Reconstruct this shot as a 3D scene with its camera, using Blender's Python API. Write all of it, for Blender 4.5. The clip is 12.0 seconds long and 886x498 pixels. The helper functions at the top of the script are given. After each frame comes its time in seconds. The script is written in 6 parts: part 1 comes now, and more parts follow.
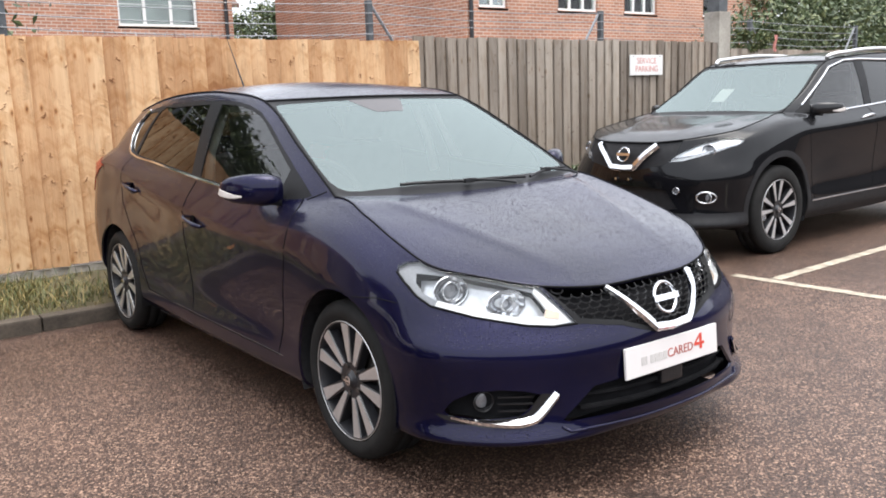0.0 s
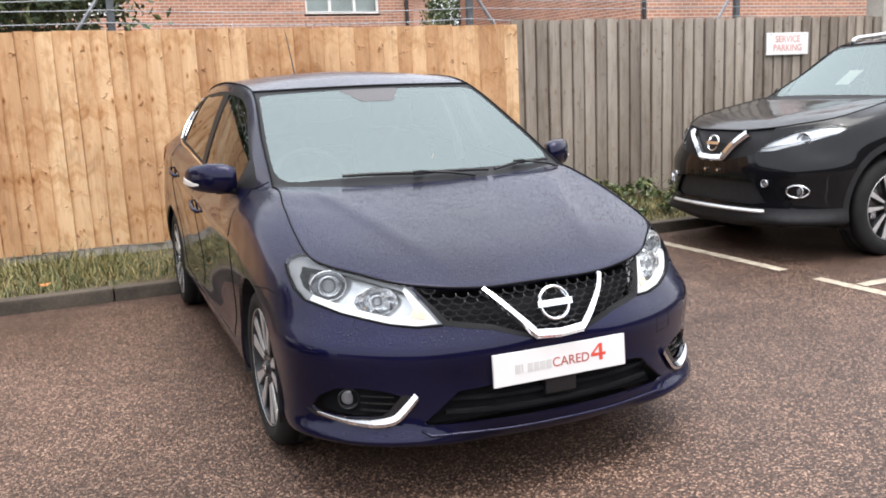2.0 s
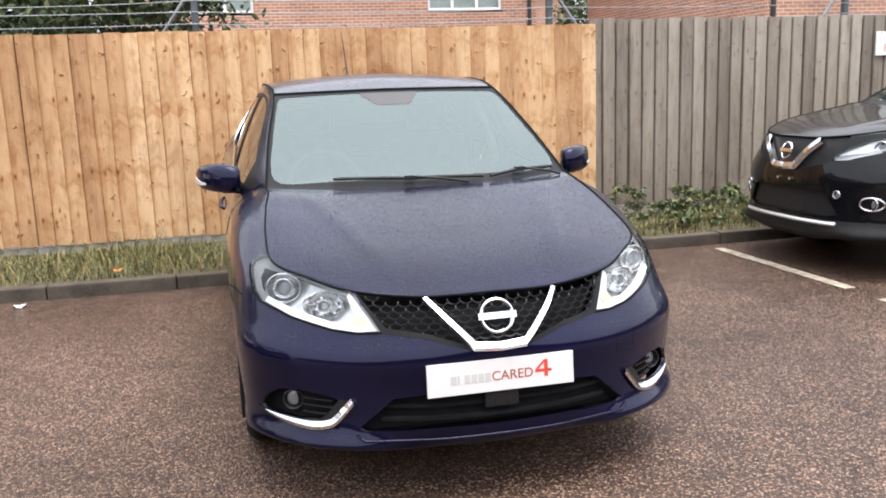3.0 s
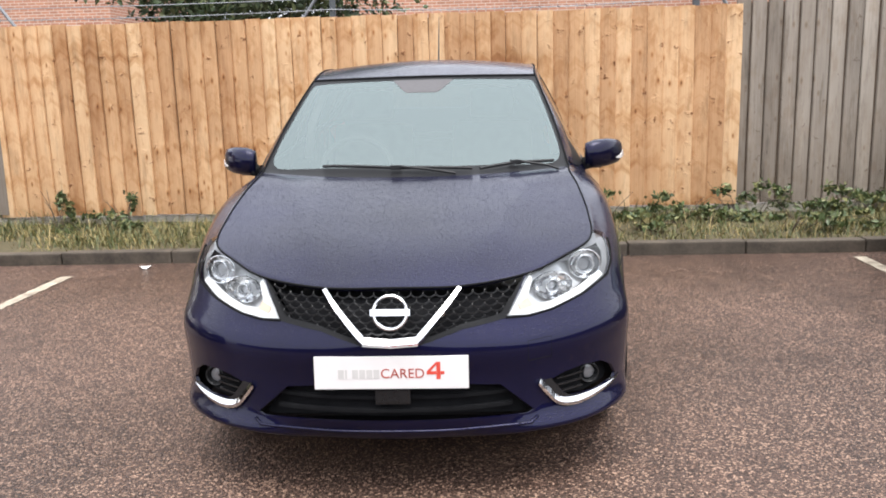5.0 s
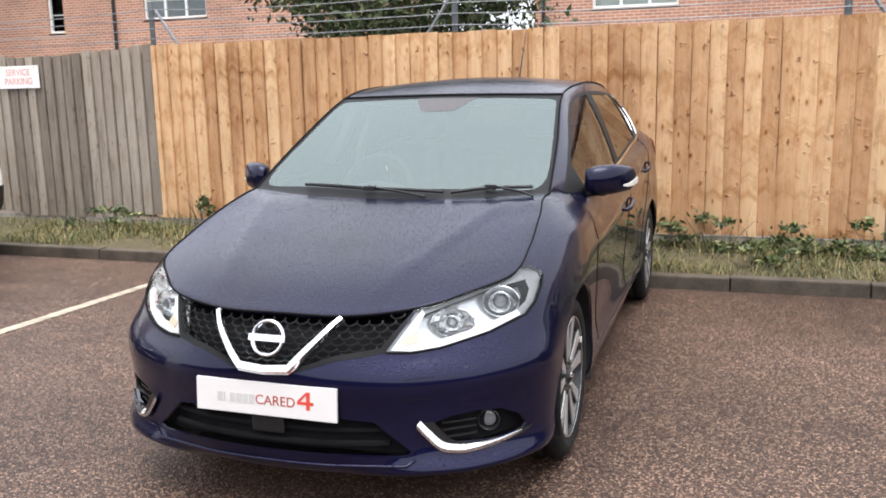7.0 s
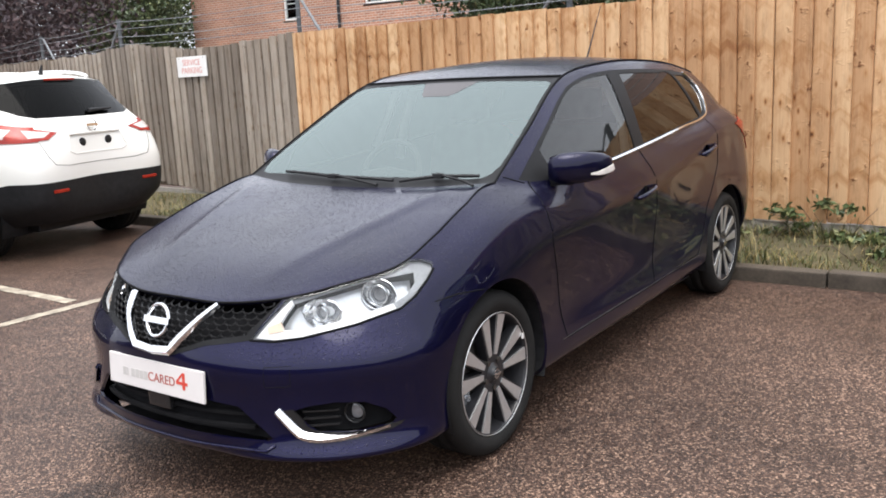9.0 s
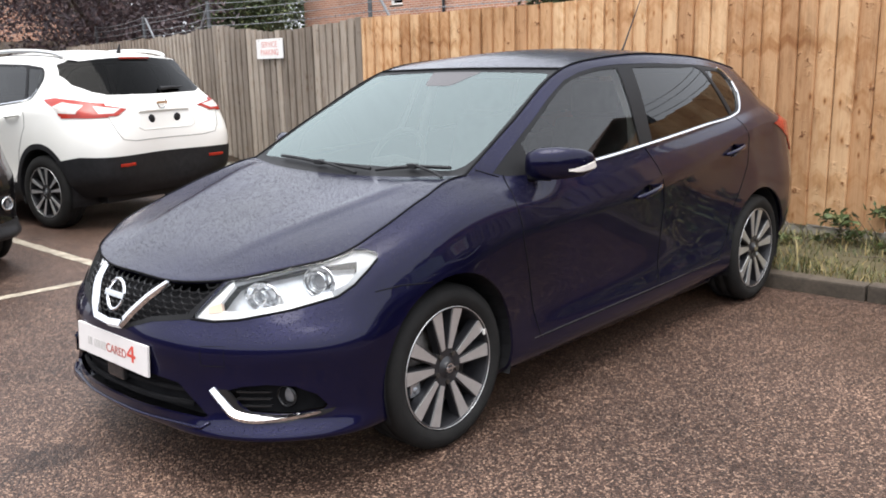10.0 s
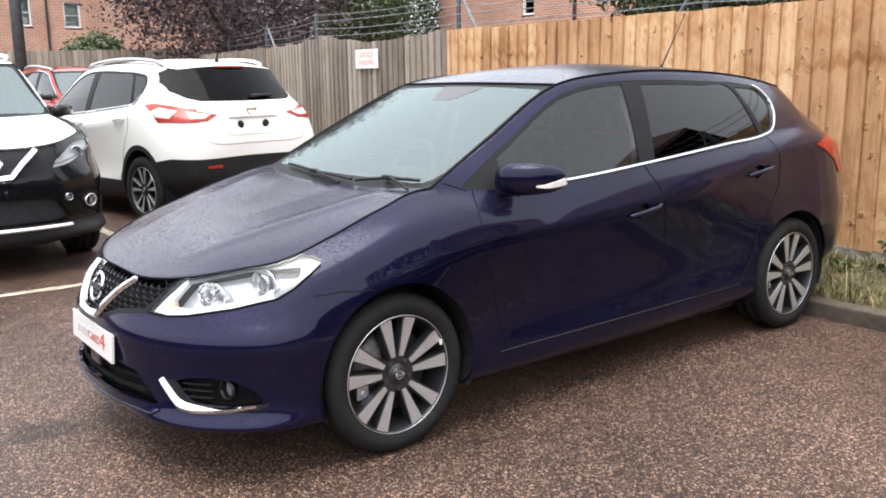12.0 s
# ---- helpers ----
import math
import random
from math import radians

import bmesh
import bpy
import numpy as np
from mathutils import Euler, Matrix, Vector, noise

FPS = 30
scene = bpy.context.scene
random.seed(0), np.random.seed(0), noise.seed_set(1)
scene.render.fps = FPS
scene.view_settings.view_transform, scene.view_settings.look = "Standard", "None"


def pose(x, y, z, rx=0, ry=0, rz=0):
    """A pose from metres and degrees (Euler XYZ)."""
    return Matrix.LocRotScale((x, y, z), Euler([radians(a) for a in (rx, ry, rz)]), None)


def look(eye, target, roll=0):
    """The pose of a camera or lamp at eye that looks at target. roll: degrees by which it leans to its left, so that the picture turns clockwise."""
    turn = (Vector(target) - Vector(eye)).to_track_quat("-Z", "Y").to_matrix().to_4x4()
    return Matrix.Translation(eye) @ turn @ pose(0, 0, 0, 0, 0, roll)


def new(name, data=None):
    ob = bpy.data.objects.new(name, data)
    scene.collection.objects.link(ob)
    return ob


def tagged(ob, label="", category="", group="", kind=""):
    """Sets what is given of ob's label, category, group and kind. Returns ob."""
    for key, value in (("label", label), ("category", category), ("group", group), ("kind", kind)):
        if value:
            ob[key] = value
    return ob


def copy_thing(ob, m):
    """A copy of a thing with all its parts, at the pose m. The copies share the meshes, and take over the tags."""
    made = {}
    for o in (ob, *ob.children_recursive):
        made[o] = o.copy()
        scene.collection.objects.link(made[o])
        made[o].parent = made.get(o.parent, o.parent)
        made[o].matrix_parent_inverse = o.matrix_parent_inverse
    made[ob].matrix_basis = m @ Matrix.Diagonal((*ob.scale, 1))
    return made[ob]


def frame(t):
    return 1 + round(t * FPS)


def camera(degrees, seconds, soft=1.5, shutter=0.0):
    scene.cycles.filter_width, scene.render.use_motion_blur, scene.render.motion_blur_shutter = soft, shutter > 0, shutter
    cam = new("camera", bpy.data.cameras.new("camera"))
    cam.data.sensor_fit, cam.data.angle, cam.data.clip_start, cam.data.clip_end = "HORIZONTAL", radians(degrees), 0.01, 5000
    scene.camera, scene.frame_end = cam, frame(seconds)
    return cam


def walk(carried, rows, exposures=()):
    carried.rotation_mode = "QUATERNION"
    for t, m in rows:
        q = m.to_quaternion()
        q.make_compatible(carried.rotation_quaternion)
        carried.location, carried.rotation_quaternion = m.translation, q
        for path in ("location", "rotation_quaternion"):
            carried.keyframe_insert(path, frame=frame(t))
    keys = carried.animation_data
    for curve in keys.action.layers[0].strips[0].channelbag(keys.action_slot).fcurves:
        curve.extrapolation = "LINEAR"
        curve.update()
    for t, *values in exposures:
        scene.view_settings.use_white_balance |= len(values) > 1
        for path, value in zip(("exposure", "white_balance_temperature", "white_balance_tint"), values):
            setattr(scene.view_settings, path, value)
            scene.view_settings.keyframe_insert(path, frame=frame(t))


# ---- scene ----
cam = camera(54.2, 12.0, soft=1.8)
PATH = [
    (0, (-2.468, -2.819, 1.386), (-1.286, -1.242, 1.043), -2.0),
    (0.5, (-2.233, -2.923, 1.374), (-1.096, -1.313, 1.036), -1.8),
    (1, (-1.994, -3.051, 1.403), (-1.0, -1.353, 1.045), -3.7),
    (1.5, (-1.725, -3.253, 1.399), (-0.855, -1.489, 1.038), -2.3),
    (2, (-1.44, -3.347, 1.385), (-0.684, -1.532, 1.018), -2.5),
    (2.5, (-1.126, -3.41, 1.408), (-0.517, -1.542, 1.035), -2.2),
    (3, (-0.82, -3.55, 1.409), (-0.366, -1.637, 1.042), -2.0),
    (3.2, (-0.717, -3.553, 1.385), (-0.32, -1.628, 1.018), -2.0),
    (4.8, (0.229, -3.622, 1.418), (0.173, -1.664, 1.01), -1.3),
    (5, (0.325, -3.6, 1.417), (0.219, -1.642, 1.022), -1.6),
    (5.5, (0.595, -3.503, 1.425), (0.351, -1.554, 1.052), -1.4),
    (6, (0.899, -3.474, 1.426), (0.496, -1.546, 1.078), -1.4),
    (6.5, (1.175, -3.414, 1.427), (0.665, -1.51, 1.086), -0.6),
    (7, (1.415, -3.237, 1.425), (0.779, -1.375, 1.068), -1.2),
    (7.2, (1.497, -3.183, 1.433), (0.815, -1.341, 1.059), -2.1),
    (8.8, (2.359, -2.699, 1.452), (1.272, -1.07, 1.046), -3.1),
    (9, (2.487, -2.648, 1.436), (1.354, -1.048, 1.041), -2.9),
    (9.5, (2.742, -2.496, 1.442), (1.494, -0.989, 1.025), -1.3),
    (10, (2.916, -2.279, 1.431), (1.589, -0.842, 1.015), -1.4),
    (10.5, (3.102, -2.113, 1.431), (1.707, -0.742, 1.014), -2.1),
    (11, (3.304, -1.989, 1.432), (1.837, -0.698, 1.008), -1.2),
    (11.5, (3.371, -1.84, 1.434), (1.867, -0.587, 1.023), -0.8),
    (12, (3.456, -1.813, 1.445), (1.905, -0.612, 1.054), -0.7),
]
walk(cam, [(t, look(eye, target, roll)) for t, eye, target, roll in PATH],
     exposures=[(0, 2.62), (3, 2.66), (5.5, 2.66), (6.5, 2.57), (7, 2.57), (9, 2.46), (10.5, 2.54), (12, 2.68)])

# ---- world, sun, exposure ----
world = bpy.data.worlds.new("world")
scene.world = world
world.use_nodes = True
wn, wl = world.node_tree.nodes, world.node_tree.links
wn.clear()
sky = wn.new("ShaderNodeTexSky")
sky.sky_type, sky.sun_disc = "NISHITA", False
sky.sun_elevation, sky.sun_rotation = radians(76), radians(153)
sky.air_density, sky.dust_density, sky.ozone_density = 1.0, 4.0, 1.0
grey = wn.new("ShaderNodeHueSaturation")
grey.inputs["Saturation"].default_value = 0.16
cloud = wn.new("ShaderNodeMix")
cloud.data_type = "RGBA"
cloud.inputs[0].default_value = 0.75
cloud.inputs[7].default_value = (1.96, 2.07, 2.30, 1)
back = wn.new("ShaderNodeBackground")
# an overcast sky is brighter overhead than along the horizon
sky_way = wn.new("ShaderNodeTexCoord")
sky_split = wn.new("ShaderNodeSeparateXYZ")
sky_up = wn.new("ShaderNodeMath")
sky_up.operation, sky_up.use_clamp = "MULTIPLY", True
sky_up.inputs[1].default_value = 1.0
sky_gain = wn.new("ShaderNodeMath")
sky_gain.operation = "MULTIPLY_ADD"
sky_gain.inputs[1].default_value, sky_gain.inputs[2].default_value = 0.035, 0.12
wl.new(sky_way.outputs["Generated"], sky_split.inputs[0])
wl.new(sky_split.outputs[2], sky_up.inputs[0])
wl.new(sky_up.outputs[0], sky_gain.inputs[0])
wl.new(sky_gain.outputs[0], back.inputs["Strength"])
wout = wn.new("ShaderNodeOutputWorld")
wl.new(sky.outputs[0], grey.inputs["Color"])
wl.new(grey.outputs[0], cloud.inputs[6])
wl.new(cloud.outputs[2], back.inputs["Color"])
wl.new(back.outputs[0], wout.inputs["Surface"])

sun_data = bpy.data.lights.new("sun", "SUN")
sun_data.energy, sun_data.angle, sun_data.color = 0.5, radians(50), (1.0, 0.96, 0.9)
sun = new("sun", sun_data)
sun.matrix_world = look((1.5, -3, 14), (0, 0, 0))


# ---- materials ----
def nodes_of(name):
    m = bpy.data.materials.new(name)
    m.use_nodes = True
    nt = m.node_tree
    return m, nt.nodes, nt.links, nt.nodes["Principled BSDF"]


def ramp(n, l, fac, stops):
    r = n.new("ShaderNodeValToRGB")
    e = r.color_ramp.elements
    e[0].position, e[0].color = stops[0][0], (*stops[0][1], 1)
    e[1].position, e[1].color = stops[-1][0], (*stops[-1][1], 1)
    for p, c in stops[1:-1]:
        x = e.new(p)
        x.color = (*c, 1)
    l.new(fac, r.inputs[0])
    return r.outputs[0]


def noise_tex(n, l, vec, scale, detail=4.0, rough=0.55):
    t = n.new("ShaderNodeTexNoise")
    t.inputs["Scale"].default_value, t.inputs["Detail"].default_value, t.inputs["Roughness"].default_value = scale, detail, rough
    l.new(vec, t.inputs["Vector"])
    return t.outputs[0]


def world_pos(n, l, scale=(1, 1, 1)):
    g = n.new("ShaderNodeNewGeometry")
    m = n.new("ShaderNodeMapping")
    m.inputs["Scale"].default_value = scale
    l.new(g.outputs["Position"], m.inputs["Vector"])
    return m.outputs[0]


def mixed(n, l, fac, a, b, mode="MIX"):
    x = n.new("ShaderNodeMix")
    x.data_type, x.blend_type = "RGBA", mode
    for socket, v in ((x.inputs[0], fac), (x.inputs[6], a), (x.inputs[7], b)):
        if isinstance(v, (float, int)):
            socket.default_value = v
        elif isinstance(v, tuple):
            socket.default_value = (*v, 1)
        else:
            l.new(v, socket)
    return x.outputs[2]


def maths(n, l, op, a, b=0.0):
    x = n.new("ShaderNodeMath")
    x.operation = op
    for socket, v in zip(x.inputs, (a, b)):
        if isinstance(v, (float, int)):
            socket.default_value = v
        else:
            l.new(v, socket)
    return x.outputs[0]


def bumped(n, l, p, height, strength, distance):
    b = n.new("ShaderNodeBump")
    b.inputs["Strength"].default_value, b.inputs["Distance"].default_value = strength, distance
    l.new(height, b.inputs["Height"])
    l.new(b.outputs[0], p.inputs["Normal"])


def surface(name, dark, light, rough=0.6, metal=0.0, scale=8.0, bump=0.0, bump_scale=60.0, coat=0.0, wobble=0.08, spec=0.5):
    """A worn plain surface: colour that varies at two scales, uneven gloss and fine relief."""
    m, n, l, p = nodes_of(name)
    v = world_pos(n, l)
    a = noise_tex(n, l, v, scale)
    b = noise_tex(n, l, v, scale * 9)
    f = maths(n, l, "ADD", maths(n, l, "MULTIPLY", a, 0.65), maths(n, l, "MULTIPLY", b, 0.35))
    l.new(ramp(n, l, f, [(0.32, dark), (0.68, light)]), p.inputs["Base Color"])
    r = maths(n, l, "ADD", rough - wobble / 2, maths(n, l, "MULTIPLY", b, wobble))
    l.new(r, p.inputs["Roughness"])
    p.inputs["Metallic"].default_value = metal
    p.inputs["Specular IOR Level"].default_value = spec
    p.inputs["Coat Weight"].default_value = coat
    p.inputs["Coat Roughness"].default_value = 0.03
    if bump:
        bumped(n, l, p, noise_tex(n, l, v, bump_scale), bump, 0.004)
    return m


def make_asphalt():
    m, n, l, p = nodes_of("asphalt")
    v = world_pos(n, l)
    vo = n.new("ShaderNodeTexVoronoi")
    vo.inputs["Scale"].default_value = 140
    l.new(v, vo.inputs["Vector"])
    chip = n.new("ShaderNodeSeparateColor")
    l.new(vo.outputs["Color"], chip.inputs[0])
    big = noise_tex(n, l, v, 0.55, 5.0)
    mid = noise_tex(n, l, v, 5.0, 4.0)
    stone = ramp(n, l, chip.outputs[0], [(0.0, (0.022, 0.0136, 0.0108)), (0.45, (0.058, 0.036, 0.0285)), (0.78, (0.122, 0.075, 0.058)), (1.0, (0.36, 0.245, 0.182))])
    blend = ramp(n, l, maths(n, l, "ADD", maths(n, l, "MULTIPLY", big, 0.6), maths(n, l, "MULTIPLY", mid, 0.4)), [(0.35, (0.55, 0.54, 0.54)), (0.65, (1.15, 1.1, 1.05))])
    base = mixed(n, l, 1.0, stone, blend, "MULTIPLY")
    # darker patch with an uneven edge in the bay
    off = n.new("ShaderNodeVectorMath")
    off.operation = "SUBTRACT"
    off.inputs[1].default_value = (-0.28, -1.06, 0.0)
    l.new(v, off.inputs[0])
    ln = n.new("ShaderNodeVectorMath")
    ln.operation = "LENGTH"
    l.new(off.outputs[0], ln.inputs[0])
    reach = maths(n, l, "ADD", ln.outputs["Value"], maths(n, l, "MULTIPLY", noise_tex(n, l, v, 9.0, 4.0), 0.35))
    dark_patch = ramp(n, l, reach, [(0.24, (0.5, 0.5, 0.52)), (0.36, (1, 1, 1))])
    base = mixed(n, l, 1.0, base, dark_patch, "MULTIPLY")
    l.new(base, p.inputs["Base Color"])
    wet = ramp(n, l, big, [(0.35, (0.3, 0.3, 0.3)), (0.62, (0.5, 0.5, 0.5))])
    l.new(wet, p.inputs["Roughness"])
    p.inputs["Specular IOR Level"].default_value = 0.32
    h = maths(n, l, "ADD", maths(n, l, "MULTIPLY", vo.outputs["Distance"], -1.2), maths(n, l, "MULTIPLY", noise_tex(n, l, v, 240), 0.5))
    bumped(n, l, p, h, 0.7, 0.005)
    return m


def make_wood(name, stops, knots=True, grain_dark=0.5, stain=0.35):
    """Sawn boards: each board takes its own tone, with grain along its length, knots and weather stains."""
    m, n, l, p = nodes_of(name)
    info = n.new("ShaderNodeObjectInfo")
    off = n.new("ShaderNodeVectorMath")
    off.operation = "ADD"
    shift = n.new("ShaderNodeVectorMath")
    shift.operation = "SCALE"
    shift.inputs[0].default_value = (7.3, 3.1, 11.7)
    l.new(info.outputs["Random"], shift.inputs["Scale"])
    c = n.new("ShaderNodeTexCoord")
    l.new(c.outputs["Object"], off.inputs[0])
    l.new(shift.outputs[0], off.inputs[1])

    def scaled(s):
        mp = n.new("ShaderNodeMapping")
        mp.inputs["Scale"].default_value = s
        l.new(off.outputs[0], mp.inputs["Vector"])
        return mp.outputs[0]
    fibre = noise_tex(n, l, scaled((90, 20, 1.6)), 1.0, 5.0, 0.6)
    broad = noise_tex(n, l, scaled((6, 3, 1.1)), 1.0, 4.0)
    tone = maths(n, l, "ADD", maths(n, l, "MULTIPLY", fibre, 0.3), maths(n, l, "MULTIPLY", broad, 0.42))
    tone = maths(n, l, "ADD", maths(n, l, "MULTIPLY", tone, 1.05), maths(n, l, "MULTIPLY", maths(n, l, "SUBTRACT", info.outputs["Random"], 0.5), 0.38))
    tone = maths(n, l, "ADD", tone, 0.13)
    col = ramp(n, l, tone, stops)
    dirt = ramp(n, l, noise_tex(n, l, scaled((14, 8, 2.2)), 1.0, 6.0, 0.7), [(0.52, (1, 1, 1)), (0.72, (1 - stain, 1 - stain * 1.05, 1 - stain * 1.1))])
    col = mixed(n, l, 1.0, col, dirt, "MULTIPLY")
    drift = ramp(n, l, noise_tex(n, l, world_pos(n, l, (1.0, 1.0, 0.8)), 0.9, 4.0), [(0.34, (0.84, 0.80, 0.76)), (0.6, (1.04, 1.03, 1.02))])
    col = mixed(n, l, 1.0, col, drift, "MULTIPLY")
    if knots:
        k = n.new("ShaderNodeTexVoronoi")
        k.inputs["Scale"].default_value = 1.0
        k.inputs["Randomness"].default_value = 1.0
        l.new(scaled((7.5, 3, 3.3)), k.inputs["Vector"])
        mask = ramp(n, l, k.outputs["Distance"], [(0.03, (0.3, 0.19, 0.12)), (0.06, (0.68, 0.52, 0.38)), (0.11, (1, 1, 1))])
        k2 = n.new("ShaderNodeTexVoronoi")
        k2.inputs["Scale"].default_value = 1.0
        bend = n.new("ShaderNodeVectorMath")
        bend.operation = "MULTIPLY_ADD"
        warp = n.new("ShaderNodeTexNoise")
        warp.inputs["Scale"].default_value = 1.0
        l.new(scaled((22, 8, 26)), warp.inputs["Vector"])
        l.new(warp.outputs["Color"], bend.inputs[0])
        bend.inputs[1].default_value = (1.3, 0.4, 0.9)
        l.new(scaled((10, 5, 7.5)), bend.inputs[2])
        l.new(bend.outputs[0], k2.inputs["Vector"])
        mask2 = ramp(n, l, k2.outputs["Distance"], [(0.07, (0.3, 0.18, 0.11)), (0.14, (1, 1, 1))])
        mask = mixed(n, l, 1.0, mask, mask2, "MULTIPLY")
        place = n.new("ShaderNodeSeparateXYZ")
        l.new(info.outputs["Location"], place.inputs[0])
        own = n.new("ShaderNodeSeparateXYZ")
        l.new(c.outputs["Object"], own.inputs[0])
        row = n.new("ShaderNodeCombineXYZ")
        l.new(maths(n, l, "ADD", maths(n, l, "MULTIPLY", place.outputs[0], 2.2), maths(n, l, "MULTIPLY", own.outputs[0], 9.0)), row.inputs[0])
        l.new(maths(n, l, "ADD", maths(n, l, "MULTIPLY", own.outputs[2], 4.2), maths(n, l, "MULTIPLY", info.outputs["Random"], 0.3)), row.inputs[2])
        rows = n.new("ShaderNodeTexVoronoi")
        rows.inputs["Scale"].default_value = 1.0
        l.new(row.outputs[0], rows.inputs["Vector"])
        mask = mixed(n, l, 1.0, mask, ramp(n, l, rows.outputs["Distance"], [(0.035, (0.26, 0.15, 0.08)), (0.075, (0.6, 0.42, 0.28)), (0.12, (0.9, 0.82, 0.72)), (0.2, (1, 1, 1))]), "MULTIPLY")
        # wavy bands darkened as shade below bulges, at like heights from board to board
        wave = n.new("ShaderNodeCombineXYZ")
        l.new(maths(n, l, "ADD", maths(n, l, "MULTIPLY", place.outputs[0], 0.8), maths(n, l, "MULTIPLY", own.outputs[0], 1.5)), wave.inputs[0])
        zig = maths(n, l, "MULTIPLY", maths(n, l, "ABSOLUTE", maths(n, l, "SUBTRACT", own.outputs[0], 0.06)), 5.0)
        l.new(maths(n, l, "ADD", maths(n, l, "MULTIPLY", own.outputs[2], 6.5), maths(n, l, "ADD", zig, maths(n, l, "MULTIPLY", info.outputs["Random"], 0.35))), wave.inputs[2])
        bulge_shade = noise_tex(n, l, wave.outputs[0], 1.0, 3.0, 0.6)
        if grain_dark > 0.7:
            mask = mixed(n, l, 1.0, mask, ramp(n, l, bulge_shade, [(0.52, (1.05, 1.05, 1.05)), (0.62, (0.88, 0.79, 0.68)), (0.72, (0.66, 0.5, 0.37))]), "MULTIPLY")
        smudge = ramp(n, l, noise_tex(n, l, scaled((11, 5, 4.5)), 1.0, 5.0, 0.65), [(0.5, (1, 1, 1)), (0.66, (0.78, 0.68, 0.58))])
        mask = mixed(n, l, 1.0, mask, smudge, "MULTIPLY")
        col = mixed(n, l, grain_dark, col, mixed(n, l, 1.0, col, mask, "MULTIPLY"))
    l.new(col, p.inputs["Base Color"])
    p.inputs["Roughness"].default_value = 0.78
    p.inputs["Specular IOR Level"].default_value = 0.3
    relief = fibre
    if knots:
        swell = ramp(n, l, maths(n, l, "MINIMUM", k2.outputs["Distance"], rows.outputs["Distance"]), [(0.06, (1, 1, 1)), (0.3, (0, 0, 0))])
        relief = maths(n, l, "ADD", maths(n, l, "MULTIPLY", fibre, 0.35), maths(n, l, "MULTIPLY", swell, 0.7 if grain_dark > 0.7 else 0.25))
    bumped(n, l, p, relief, 0.55, 0.01)
    return m


def make_brick():
    m, n, l, p = nodes_of("brickwork")
    c = n.new("ShaderNodeTexCoord")
    sep = n.new("ShaderNodeSeparateXYZ")
    l.new(c.outputs["Object"], sep.inputs[0])
    com = n.new("ShaderNodeCombineXYZ")
    l.new(maths(n, l, "ADD", sep.outputs[0], sep.outputs[1]), com.inputs[0])
    l.new(sep.outputs[2], com.inputs[1])
    b = n.new("ShaderNodeTexBrick")
    b.inputs["Scale"].default_value = 1.0
    b.inputs["Mortar Size"].default_value = 0.009
    b.inputs["Brick Width"].default_value, b.inputs["Row Height"].default_value = 0.225, 0.075
    b.inputs["Color1"].default_value, b.inputs["Color2"].default_value = (0.45, 0.215, 0.135, 1), (0.31, 0.15, 0.1, 1)
    b.inputs["Mortar"].default_value = (0.55, 0.46, 0.39, 1)
    b.inputs["Bias"].default_value = -0.2
    l.new(com.outputs[0], b.inputs["Vector"])
    v = world_pos(n, l)
    weather = ramp(n, l, noise_tex(n, l, v, 0.6, 6.0), [(0.3, (0.8, 0.78, 0.78)), (0.7, (1.15, 1.12, 1.1))])
    l.new(mixed(n, l, 1.0, b.outputs["Color"], weather, "MULTIPLY"), p.inputs["Base Color"])
    p.inputs["Roughness"].default_value = 0.85
    bumped(n, l, p, b.outputs["Fac"], -0.4, 0.008)
    return m


def make_glass(name, tint=(1, 1, 1), rough=0.0, ior=1.5, sheen=(1, 1, 1)):
    """Thin pane: a sharp reflection over a see-through, more or less tinted body."""
    m, n, l, p = nodes_of(name)
    n.remove(p)
    fres = n.new("ShaderNodeFresnel")
    fres.inputs["IOR"].default_value = ior
    gloss = n.new("ShaderNodeBsdfGlossy")
    gloss.inputs["Roughness"].default_value = rough
    gloss.inputs["Color"].default_value = (*sheen, 1)
    clear = n.new("ShaderNodeBsdfTransparent")
    clear.inputs["Color"].default_value = (*tint, 1)
    mix = n.new("ShaderNodeMixShader")
    l.new(fres.outputs[0], mix.inputs[0])
    l.new(clear.outputs[0], mix.inputs[1])
    l.new(gloss.outputs[0], mix.inputs[2])
    l.new(mix.outputs[0], n["Material Output"].inputs["Surface"])
    return m


